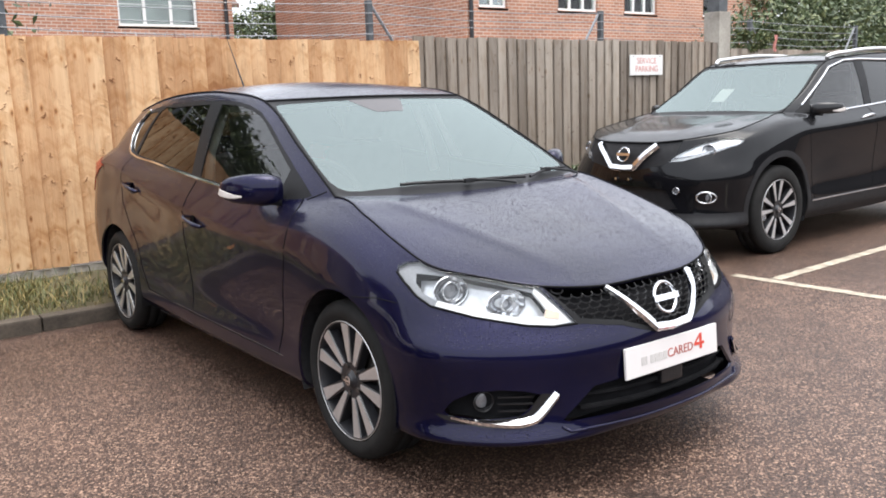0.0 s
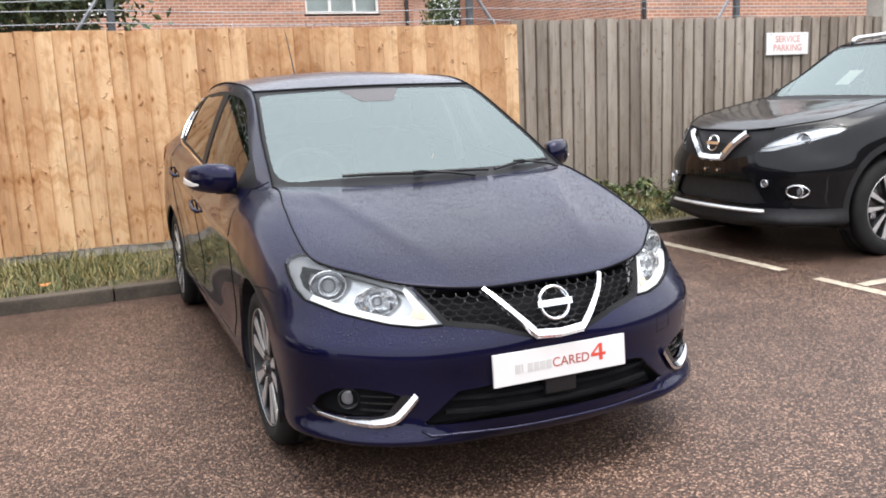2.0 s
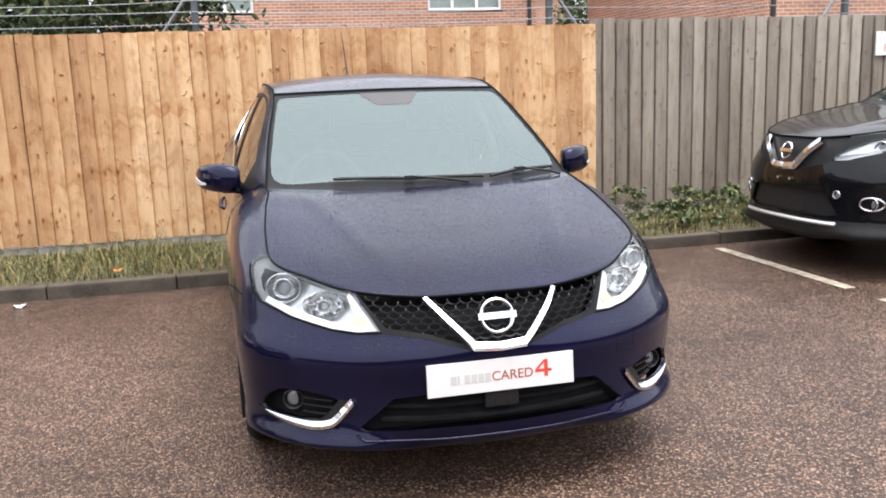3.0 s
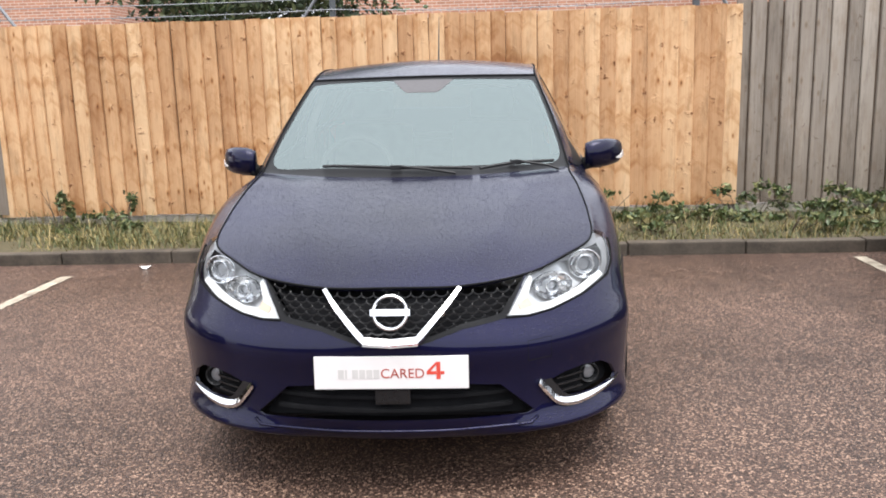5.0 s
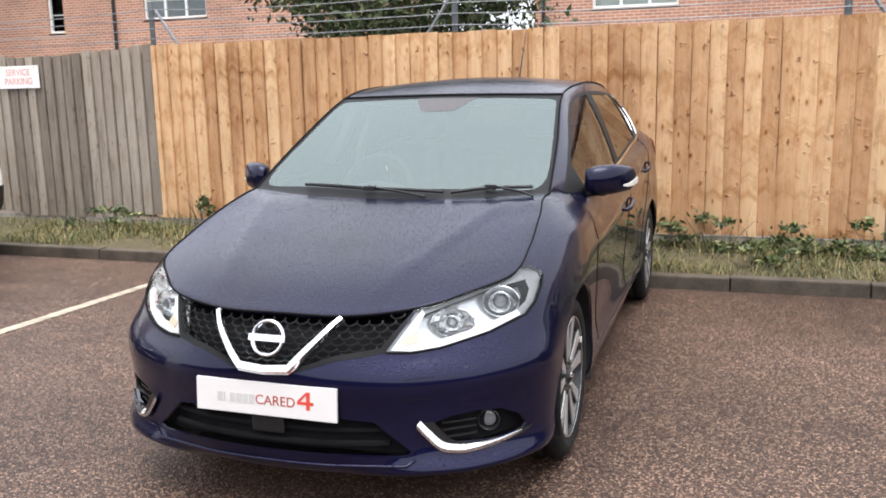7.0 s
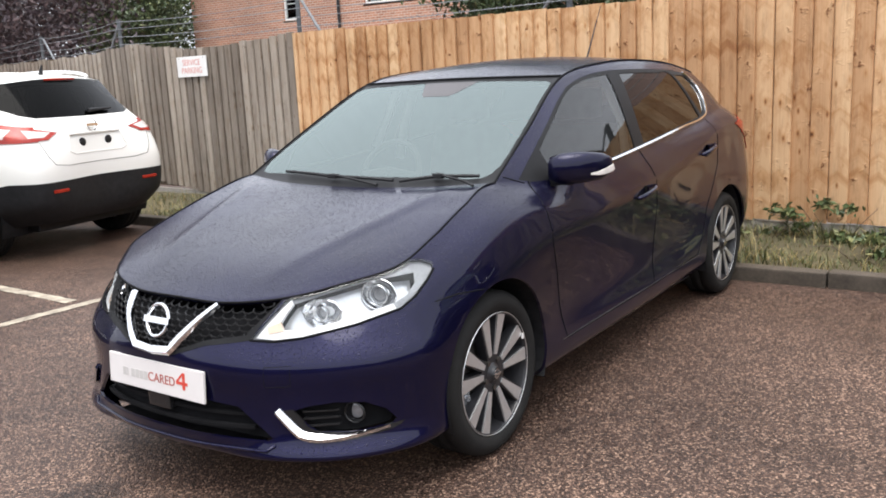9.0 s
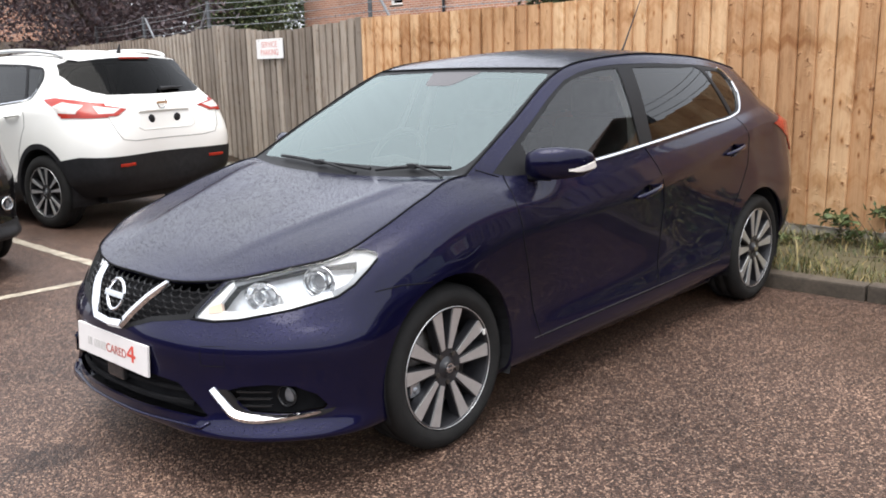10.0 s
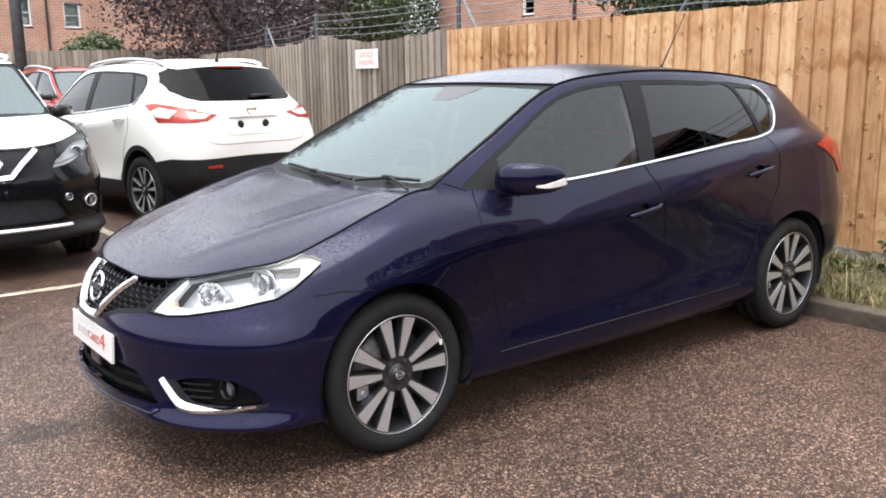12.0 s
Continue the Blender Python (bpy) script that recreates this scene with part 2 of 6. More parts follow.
def make_paint(name, base, flake, metal=0.35, drops=0.0, haze=1.0):
    """Car lacquer: metallic coat under clear varnish, with beads of rain where drops is given."""
    m, n, l, p = nodes_of(name)
    v = world_pos(n, l)
    f = noise_tex(n, l, v, 900, 2.0)
    w = noise_tex(n, l, v, 1.4, 4.0)
    t = maths(n, l, "ADD", maths(n, l, "MULTIPLY", f, 0.6), maths(n, l, "MULTIPLY", w, 0.4))
    l.new(ramp(n, l, t, [(0.36, base), (0.66, flake)]), p.inputs["Base Color"])
    p.inputs["Metallic"].default_value = metal
    p.inputs["Roughness"].default_value = 0.3
    p.inputs["Specular IOR Level"].default_value = 0.0
    p.inputs["Coat Weight"].default_value = 1.0
    p.inputs["Coat IOR"].default_value = 1.35
    p.inputs["Coat Roughness"].default_value = 0.02
    if drops:
        g = n.new("ShaderNodeNewGeometry")
        sep = n.new("ShaderNodeSeparateXYZ")
        l.new(g.outputs["Normal"], sep.inputs[0])
        up = ramp(n, l, sep.outputs[2], [(0.35, (0, 0, 0)), (0.8, (1, 1, 1))])
        total = None
        for scale, edge in ((95, 0.2), (150, 0.24), (240, 0.26)):
            vo = n.new("ShaderNodeTexVoronoi")
            vo.inputs["Scale"].default_value = scale
            l.new(v, vo.inputs["Vector"])
            sc = n.new("ShaderNodeSeparateColor")
            l.new(vo.outputs["Color"], sc.inputs[0])
            size = maths(n, l, "MULTIPLY", sc.outputs[0], edge * 1.6)
            bead = maths(n, l, "MAXIMUM", maths(n, l, "SUBTRACT", size, vo.outputs["Distance"]), 0.0)
            total = bead if total is None else maths(n, l, "ADD", total, bead)
        h = maths(n, l, "MULTIPLY", total, up)
        film = maths(n, l, "MULTIPLY", up, maths(n, l, "ADD", 0.08 * haze, maths(n, l, "MULTIPLY", noise_tex(n, l, v, 3.0), 0.26 * haze)))
        l.new(maths(n, l, "ADD", film, 0.02), p.inputs["Coat Roughness"])
        b = n.new("ShaderNodeBump")
        b.inputs["Strength"].default_value, b.inputs["Distance"].default_value = drops, 0.02
        l.new(h, b.inputs["Height"])
        l.new(b.outputs[0], p.inputs["Coat Normal"])
        l.new(b.outputs[0], p.inputs["Normal"])
    return m


def glow(name, colour, strength):
    m, n, l, p = nodes_of(name)
    p.inputs["Base Color"].default_value = (*colour, 1)
    p.inputs["Emission Color"].default_value = (*colour, 1)
    p.inputs["Emission Strength"].default_value = strength
    return m


ASPHALT = make_asphalt()
NEW_WOOD = make_wood("new_fence_timber", [(0.2, (0.34, 0.178, 0.086)), (0.5, (0.54, 0.332, 0.18)), (0.85, (0.71, 0.51, 0.315))], grain_dark=0.9)
OLD_WOOD = make_wood("weathered_timber", [(0.2, (0.135, 0.112, 0.092)), (0.5, (0.27, 0.232, 0.195)), (0.85, (0.42, 0.37, 0.315))], stain=0.4)
GAP_SHADE = surface("gap_shade", (0.07, 0.048, 0.034), (0.15, 0.105, 0.07), 0.9, scale=6, bump=0.4)
CONCRETE = surface("concrete", (0.22, 0.2, 0.17), (0.42, 0.39, 0.34), 0.85, scale=3, bump=0.4, bump_scale=90)
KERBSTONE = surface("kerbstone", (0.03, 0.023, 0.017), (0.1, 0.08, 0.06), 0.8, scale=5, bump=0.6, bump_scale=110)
LINE_PAINT = surface("road_marking_paint", (0.16, 0.13, 0.10), (0.52, 0.46, 0.36), 0.6, scale=9, bump=0.5, bump_scale=120)
SOIL = surface("verge_soil", (0.04, 0.033, 0.016), (0.11, 0.09, 0.045), 0.95, scale=6, bump=0.8, bump_scale=40)
BRICK = make_brick()
UPVC = surface("white_upvc", (0.72, 0.72, 0.7), (0.84, 0.84, 0.82), 0.35, scale=2)
PIPE = surface("black_pipe", (0.015, 0.015, 0.017), (0.03, 0.03, 0.033), 0.4, scale=3)
ROOF_TILE = surface("roof_tile", (0.09, 0.05, 0.04), (0.17, 0.1, 0.075), 0.8, scale=3, bump=0.5)
GALV = surface("galvanised_steel", (0.16, 0.165, 0.175), (0.3, 0.31, 0.325), 0.5, metal=0.4, scale=12)
POST_STEEL = surface("dark_steel_post", (0.06, 0.065, 0.07), (0.13, 0.14, 0.15), 0.5, metal=0.4, scale=8)
SIGN_WHITE = surface("sign_white", (0.68, 0.66, 0.64), (0.8, 0.78, 0.76), 0.4, scale=3)
SIGN_RED = surface("sign_red", (0.58, 0.2, 0.17), (0.68, 0.33, 0.29), 0.5, scale=6)
ROOM_SHADE = surface("painted_room_shade", (0.03, 0.035, 0.04), (0.10, 0.11, 0.12), 0.8, scale=1.2)
CURTAIN = surface("curtain", (0.45, 0.45, 0.43), (0.7, 0.7, 0.67), 0.9, scale=2)
PANE = make_glass("window_pane", (0.85, 0.9, 0.9))
BARK = surface("bark", (0.05, 0.038, 0.028), (0.13, 0.1, 0.075), 0.9, scale=5, bump=0.8, bump_scale=30)


def leafy(name, a, b, c):
    m, n, l, p = nodes_of(name)
    g = n.new("ShaderNodeNewGeometry")
    l.new(ramp(n, l, g.outputs["Random Per Island"], [(0.0, a), (0.55, b), (1.0, c)]), p.inputs["Base Color"])
    p.inputs["Roughness"].default_value = 0.5
    return m


LEAF_GREEN = leafy("green_foliage", (0.026, 0.042, 0.016), (0.062, 0.092, 0.034), (0.16, 0.18, 0.075))
LEAF_PURPLE = leafy("purple_foliage", (0.03, 0.021, 0.026), (0.066, 0.044, 0.051), (0.14, 0.092, 0.088))
LEAF_BRAMBLE = leafy("bramble_foliage", (0.03, 0.048, 0.016), (0.075, 0.105, 0.035), (0.2, 0.19, 0.075))
LEAF_DRY = surface("dry_leaf", (0.45, 0.16, 0.04), (0.6, 0.28, 0.08), 0.7, scale=20)
GRASS = leafy("grass_blades", (0.04, 0.06, 0.017), (0.115, 0.12, 0.037), (0.36, 0.26, 0.105))


# ---- mesh helpers ----
def part(name, bm, material, parent=None, label="", smooth=False):
    me = bpy.data.meshes.new(name)
    bm.to_mesh(me)
    bm.free()
    me.materials.append(material)
    if smooth:
        me.shade_smooth()
    return hang(name, me, parent, label)


def hang(name, me, parent=None, label=""):
    ob = new(name, me)
    if parent is not None:
        ob.parent = parent
        ob.matrix_parent_inverse = parent.matrix_basis.inverted() if parent.parent is None else Matrix.Identity(4)
    if label:
        ob["label"] = label
    return ob


def thing(name, at=(0, 0, 0), label="", category="", group="", kind=""):
    ob = new(name)
    ob.matrix_basis = Matrix.Translation(at)
    return tagged(ob, label, category, group, kind)


def box(bm, lo, hi, bevel=0.0, m=None):
    r = bmesh.ops.create_cube(bm, size=1.0)
    vs = r["verts"]
    lo, hi = Vector(lo), Vector(hi)
    for v in vs:
        v.co = Vector(((v.co.x + 0.5) * (hi.x - lo.x) + lo.x, (v.co.y + 0.5) * (hi.y - lo.y) + lo.y, (v.co.z + 0.5) * (hi.z - lo.z) + lo.z))
    if bevel:
        es = list({e for v in vs for e in v.link_edges})
        r = bmesh.ops.bevel(bm, geom=es, offset=bevel, segments=2, affect="EDGES", profile=0.7)
        vs = list({v for f in r["faces"] for v in f.verts} | {v for v in vs if v.is_valid})
    if m is not None:
        bmesh.ops.transform(bm, matrix=m, verts=[v for v in vs if v.is_valid])
    return vs


def tube(bm, pts, radius, sides=8, cap=True):
    """A round bar along a line of points; radius may be a list."""
    pts = [Vector(p) for p in pts]
    rings = []
    ref = None
    for i, p in enumerate(pts):
        d = (pts[min(i + 1, len(pts) - 1)] - pts[max(i - 1, 0)]).normalized()
        if ref is None:
            ref = d.orthogonal().normalized()
        ref = (ref - d * ref.dot(d)).normalized()
        side = d.cross(ref)
        r = radius[i] if isinstance(radius, (list, tuple)) else radius
        rings.append([bm.verts.new(p + (ref * math.cos(a) + side * math.sin(a)) * r) for a in (2 * math.pi * k / sides for k in range(sides))])
    for a, b in zip(rings, rings[1:]):
        for k in range(sides):
            bm.faces.new((a[k], a[(k + 1) % sides], b[(k + 1) % sides], b[k]))
    if cap:
        bm.faces.new(rings[0][::-1])
        bm.faces.new(rings[-1])


def lettering(parent, words, size, m, material):
    """Printed words, standing slightly proud of their board."""
    cu = bpy.data.curves.new("lettering", "FONT")
    cu.body, cu.size, cu.align_x, cu.align_y, cu.extrude = words, size, "CENTER", "CENTER", 0.0008
    cu.space_line = 0.95
    tmp = new("lettering", cu)
    bpy.context.view_layer.update()
    me = bpy.data.meshes.new_from_object(tmp.evaluated_get(bpy.context.evaluated_depsgraph_get()))
    bpy.data.objects.remove(tmp)
    me.transform(m)
    me.materials.append(material)
    return hang("lettering", me, parent)


# ---- ground, kerb, markings ----
bm = bmesh.new()
bmesh.ops.create_grid(bm, x_segments=40, y_segments=40, size=300)
ground = tagged(part("ground", bm, ASPHALT), "damp brown-grey asphalt car park with exposed stone chips", "asphalt", kind="structure")

KERB_Y, FENCE_Y = 3.03, 4.13
kerb = thing("kerb", (0, KERB_Y, 0), "low grey concrete kerb along the grass verge", "kerb", kind="structure")
rng = random.Random(4)
x = -13.0
stone = None
while x < 12:
    bm = bmesh.new()
    w = 0.9
    dz, dy = rng.uniform(-0.006, 0.006), rng.uniform(-0.006, 0.006)
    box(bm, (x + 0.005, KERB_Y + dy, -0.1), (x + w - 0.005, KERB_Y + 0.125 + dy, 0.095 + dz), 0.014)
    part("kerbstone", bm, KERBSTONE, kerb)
    x += w

bm = bmesh.new()
nx, ny = 120, 10
vs = [[bm.verts.new((-13 + 25 * i / nx, KERB_Y + 0.12 + (FENCE_Y + 0.12 - KERB_Y - 0.12) * j / ny, 0.07 + 0.085 * (j / ny) + 0.02 * noise.noise((i * 0.4, j * 0.6, 1)))) for j in range(ny + 1)] for i in range(nx + 1)]
for i in range(nx):
    for j in range(ny):
        bm.faces.new((vs[i][j], vs[i + 1][j], vs[i + 1][j + 1], vs[i][j + 1]))
tagged(part("verge", bm, SOIL, smooth=True), "narrow earth verge between kerb and fence", "verge", kind="structure")


def bay_line(x0, y0, x1, y1, seed, width=0.095, label="worn cream road marking on the asphalt"):
    """A painted line with ragged, worn edges."""
    r = random.Random(seed)
    bm = bmesh.new()
    d = Vector((x1 - x0, y1 - y0, 0))
    n_ = max(2, int(d.length / 0.05))
    side = Vector((-d.y, d.x, 0)).normalized()
    rows = []
    for i in range(n_ + 1):
        c = Vector((x0, y0, 0.004)) + d * (i / n_)
        rows.append([bm.verts.new(c + side * s * (width / 2 + r.uniform(-0.008, 0.004))) for s in (-1, 1)])
    for a, b in zip(rows, rows[1:]):
        bm.faces.new((a[0], b[0], b[1], a[1]))
    bmesh.ops.recalc_face_normals(bm, faces=bm.faces)
    return tagged(part("bay_line", bm, LINE_PAINT), label, "road marking", "bay lines", kind="structure")


bay_line(-2.85, 2.6, -3.04, -2.4, 1)
bay_line(3.08, 2.85, 3.1, 1.27, 2)
bay_line(3.09, 0.97, 3.2, -2.2, 3)
bay_line(3.17, 0.67, 9.0, 0.85, 4)
bay_line(-3.07, 0.66, -9.0, 0.72, 5)


# ---- fences ----
def fence(label, a, b, z0, z1, material, width, seed, pitch=0.134, sag=0.0, flip=False, rise=((0, 0), (1, 0)), proud=0.022):
    """Upright overlapping feather-edge boards nailed on rails; each board a piece of its own."""
    r = random.Random(seed)
    a, b = Vector((*a, 0)), Vector((*b, 0))
    d = (b - a).normalized()
    top = thing("fence", (a + b) / 2, label, "fence")
    m0 = Matrix.Translation(a) @ Matrix.Rotation(math.atan2(d.y, d.x), 4, "Z")
    length = (b - a).length
    shapes = []
    for k in range(6):
        bm = bmesh.new()
        h, w = z1 - z0, width
        bow = r.uniform(-0.003, 0.003)
        n_ = 5
        rings = []
        for i in range(n_ + 1):
            z = h * i / n_
            off = bow * math.sin(math.pi * i / n_)
            jig = r.uniform(-0.002, 0.002)
            rings.append([bm.verts.new(v) for v in ((off + jig, -0.004, z), (w - 0.006 + off + jig, -proud, z), (w + off + jig, 0.005 - proud, z), (w + off + jig, 0.006, z), (off + jig, 0.006, z))])
        for p, q in zip(rings, rings[1:]):
            for e in range(5):
                bm.faces.new((p[e], p[(e + 1) % 5], q[(e + 1) % 5], q[e]))
        bm.faces.new(rings[0][::-1])
        bm.faces.new(rings[-1])
        if flip:
            for v in bm.verts:
                v.co.x = w - v.co.x
        bmesh.ops.recalc_face_normals(bm, faces=bm.faces)
        me = bpy.data.meshes.new("board")
        bm.to_mesh(me)
        bm.free()
        me.materials.append(material)
        shapes.append(me)
    # added sheet behind the boards, coloured dark as shade in the gaps
    bm = bmesh.new()
    box(bm, (0.01, 0.0075, z0 + 0.02), (length - 0.01, 0.0115, z1 - 0.03), m=m0)
    part("gap_shade_sheet", bm, GAP_SHADE, top)
    x = 0.0
    while x < length - 0.02:
        ob = hang("board", r.choice(shapes), top)
        lean = r.uniform(-0.12, 0.12)
        ob.matrix_basis = m0 @ Matrix.Translation((x + r.uniform(-0.0012, 0.0012), r.uniform(-0.003, 0.003), z0 + r.uniform(-0.008, 0.008) + sag * math.sin(9 * x) + float(np.interp(x, [k[0] for k in rise], [k[1] for k in rise])))) @ Matrix.Rotation(radians(lean), 4, "Y")
        x += pitch + r.uniform(-0.0015, 0.0015)
    for z in (z0 + 0.25, (z0 + z1) / 2, z1 - 0.28):
        bm = bmesh.new()
        box(bm, (0, 0.012, z - 0.04), (length, 0.06, z + 0.04), m=m0)
        part("rail", bm, material, top)
    for k in range(int(length / 2.4) + 2):
        bm = bmesh.new()
        px = min(k * 2.4, length)
        box(bm, (px - 0.05, 0.062, 0.0), (px + 0.05, 0.16, z1 - 0.06), m=m0)
        part("post", bm, CONCRETE, top)
    bm = bmesh.new()
    box(bm, (0, 0.0, 0.02), (length, 0.05, z0 - 0.012), 0.004, m0)
    part("gravel_board", bm, CONCRETE, top, "grey concrete gravel board")
    return top


fence("fence of new orange-brown feather-edge boards above a concrete base", (-4.19, 4.15), (2.45, 4.12), 0.225, 1.935, NEW_WOOD, 0.1325, 1, proud=0.032)
fence("weathered grey feather-edge board fence, old and dry", (2.46, 4.125), (7.2, 4.14), 0.235, 1.975, OLD_WOOD, 0.121, 2, sag=0.004, flip=True)
fence("weathered grey feather-edge board fence, slightly uneven", (-7.3, 4.42), (-4.2, 4.155), 0.2, 1.90, OLD_WOOD, 0.121, 3, sag=0.008, rise=((0, .10), (.9, .02), (1.5, -.03), (2.3, .0), (3.1, .04)))
fence("weathered grey feather-edge board fence bending away", (-13.6, 5.3), (-7.31, 4.42), 0.2, 1.96, OLD_WOOD, 0.121, 5, sag=0.012, rise=((0, -.04), (5, -.03), (6.3, .04)))
fence("weathered grey feather-edge board fence behind parked cars", (7.65, 4.2), (16, 4.7), 0.25, 1.9, OLD_WOOD, 0.126, 6, sag=0.01)

# ---- houses ----


def window(parent, x0, x1, z0, z1, y, lights, m, curtain=False):
    """A white casement window in a recess, with frame, sill, panes and a sheet behind them."""
    bm = bmesh.new()
    t = 0.06
    w = (x1 - x0) / lights
    rings = []
    for yy, d in ((y - 0.02, 0.0), (y - 0.02, t), (y + 0.06, t), (y + 0.06, 0.0)):
        rings.append([bm.verts.new(m @ Vector(v)) for v in ((x0 + d, yy, z0 + d), (x1 - d, yy, z0 + d), (x1 - d, yy, z1 - d), (x0 + d, yy, z1 - d))])
    for i in range(4):
        p_, q_ = rings[i], rings[(i + 1) % 4]
        for k in range(4):
            bm.faces.new((p_[k], p_[(k + 1) % 4], q_[(k + 1) % 4], q_[k]))
    bmesh.ops.recalc_face_normals(bm, faces=bm.faces)
    win = part("window", bm, UPVC, parent)
    for k in range(1, lights):
        bm = bmesh.new()
        box(bm, (x0 + k * w - t * 0.6, y - 0.018, z0 + t), (x0 + k * w + t * 0.6, y + 0.058, z1 - t), m=m)
        part("mullion", bm, UPVC, win)
    for k in range(lights):
        bm = bmesh.new()
        a, b = x0 + k * w + t * 0.6, x0 + (k + 1) * w - t * 0.6
        box(bm, (a, y + 0.02, z0 + t), (b, y + 0.03, z1 - t), m=m)
        part("pane", bm, PANE, win).visible_shadow = False
        bm = bmesh.new()
        box(bm, (a, y + 0.02, z0 + (z1 - z0) * 0.46), (b, y + 0.05, z0 + (z1 - z0) * 0.46 + 0.03), m=m)
        part("glazing_bar", bm, UPVC, win)
    bm = bmesh.new()
    box(bm, (x0 - 0.04, y - 0.09, z0 - 0.07), (x1 + 0.04, y + 0.02, z0 - 0.003), 0.008, m)
    part("sill", bm, UPVC, win)
    # sheet behind the panes: a curtain, or dark to paint the indoor shade
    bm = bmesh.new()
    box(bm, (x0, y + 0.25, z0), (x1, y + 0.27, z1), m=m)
    part("room_sheet", bm, CURTAIN if curtain else ROOM_SHADE, win)


def house(label, m, width, depth, eaves, windows, pipes=()):
    """A brick house: its front along x of m, at y = 0."""
    h = thing("house", m.translation, label, "house")
    # front wall with openings, in strips between the windows
    bm = bmesh.new()
    xs = sorted({0.0, width, *[v for w in windows for v in w[:2]]})
    for a, b in zip(xs, xs[1:]):
        w = next((w for w in windows if w[0] <= a + 1e-6 and b <= w[1] + 1e-6), None)
        if w is None:
            box(bm, (a, 0, -0.5), (b, 0.3, eaves), m=m)
        else:
            box(bm, (a, 0, -0.5), (b, 0.3, w[2]), m=m)
            box(bm, (a, 0, w[3]), (b, 0.3, eaves), m=m)
    bmesh.ops.remove_doubles(bm, verts=bm.verts, dist=0.0005)
    part("wall", bm, BRICK, h)
    for lo, hi in (((0, 0.3, -0.5), (0.3, depth, eaves)), ((width - 0.3, 0.3, -0.5), (width, depth, eaves)), ((0, depth, -0.5), (width, depth + 0.3, eaves))):
        bm = bmesh.new()
        box(bm, lo, hi, m=m)
        part("wall", bm, BRICK, h)
    bm = bmesh.new()
    ridge, o = eaves + depth * 0.35, 0.35
    sec = [(-o, eaves - 0.12), (depth / 2, ridge), (depth + o, eaves - 0.12), (depth + o, eaves + 0.05), (depth / 2, ridge + 0.18), (-o, eaves + 0.05)]
    a = [bm.verts.new(m @ Vector((-o, y, z))) for y, z in sec]
    b = [bm.verts.new(m @ Vector((width + o, y, z))) for y, z in sec]
    for i in range(6):
        j = (i + 1) % 6
        bm.faces.new((a[i], a[j], b[j], b[i]))
    bm.faces.new(a[::-1])
    bm.faces.new(b)
    part("roof", bm, ROOF_TILE, h)
    for w in windows:
        window(h, w[0], w[1], w[2], w[3], 0.09, w[4], m, w[5])
    for px in pipes:
        bm = bmesh.new()
        tube(bm, [m @ Vector((px, -0.06, -0.3)), m @ Vector((px, -0.06, eaves - 0.05))], 0.05)
        part("downpipe", bm, PIPE, h)
    return h


house("red brick house with white casement windows behind the fence", pose(-3.6, 19, 0), 10.9, 8, 5.6,
      [(1.47, 3.54, 3.38, 4.5, 3, True), (7.96, 9.95, 3.38, 4.5, 3, True)], (0.25, 10.7))
house("long red brick house with a row of white windows", pose(10.1, 12.8, 0), 12, 9, 5.6,
      [(0.4, 1.25, 3.4, 4.5, 2, False), (2.9, 4.3, 3.4, 4.5, 3, False), (5.3, 6.6, 3.4, 4.5, 3, False), (8.6, 9.6, 3.4, 4.5, 2, False)], (0.12,))
house("red brick house with white windows and a black downpipe", pose(-23.5, 19, 0), 14.2, 8, 5.6,
      [(4.6, 5.2, 3.45, 4.6, 1, False), (8.12, 10.27, 3.7, 4.85, 3, False)], (7.1,))


BLOCKER_DARK = surface("dark_blocker", (0.05, 0.05, 0.056), (0.11, 0.107, 0.108), 0.8, scale=1.5, bump=0.4)

# ---- unseen plain walls added to darken what the cars reflect ----
for nm, x0, x1, y0, y1, h in (("wall_south", -30, 16, -11.3, -11.0, 2.3), ("wall_east", 16.0, 16.3, -11.0, 4.9, 2.4)):
    bm = bmesh.new()
    box(bm, (x0, y0, -0.1), (x1, y1, h), 0.02)
    tagged(part(nm, bm, BLOCKER_DARK), "plain unseen wall added to darken reflections in the cars", "wall", kind="structure")

# ---- cars ----
from mathutils.bvhtree import BVHTree

PAINT_BLUE = make_paint("dark_blue_lacquer", (0.0038, 0.0034, 0.012), (0.008, 0.0078, 0.043), 0.58, 0.7, 0.78)
PAINT_BLACK = make_paint("black_lacquer", (0.005, 0.005, 0.006), (0.009, 0.0092, 0.0105), 0.2, 0.35, 0.4)
PAINT_WHITE = make_paint("pearl_white_lacquer", (0.72, 0.71, 0.67), (0.8, 0.79, 0.76), 0.0, 0.1)
PAINT_RED = make_paint("red_lacquer", (0.28, 0.03, 0.025), (0.36, 0.05, 0.04), 0.2)
BLACK_GLOSS = surface("gloss_black_trim", (0.010, 0.010, 0.011), (0.016, 0.016, 0.017), 0.15, scale=6, spec=0.4)
SATIN_BLACK = surface("satin_black_trim", (0.010, 0.010, 0.011), (0.016, 0.016, 0.017), 0.45, scale=6, spec=0.12)
BLACK_PLASTIC = surface("black_plastic", (0.012, 0.012, 0.013), (0.022, 0.022, 0.024), 0.5, scale=20, bump=0.15, bump_scale=500, spec=0.2)
RUBBER = surface("tyre_rubber", (0.010, 0.0098, 0.0098), (0.018, 0.0175, 0.017), 0.75, spec=0.2, scale=15, bump=0.3, bump_scale=160)
CHROME = surface("chrome", (0.72, 0.73, 0.75), (0.82, 0.83, 0.85), 0.08, metal=1.0, scale=4, wobble=0.04)
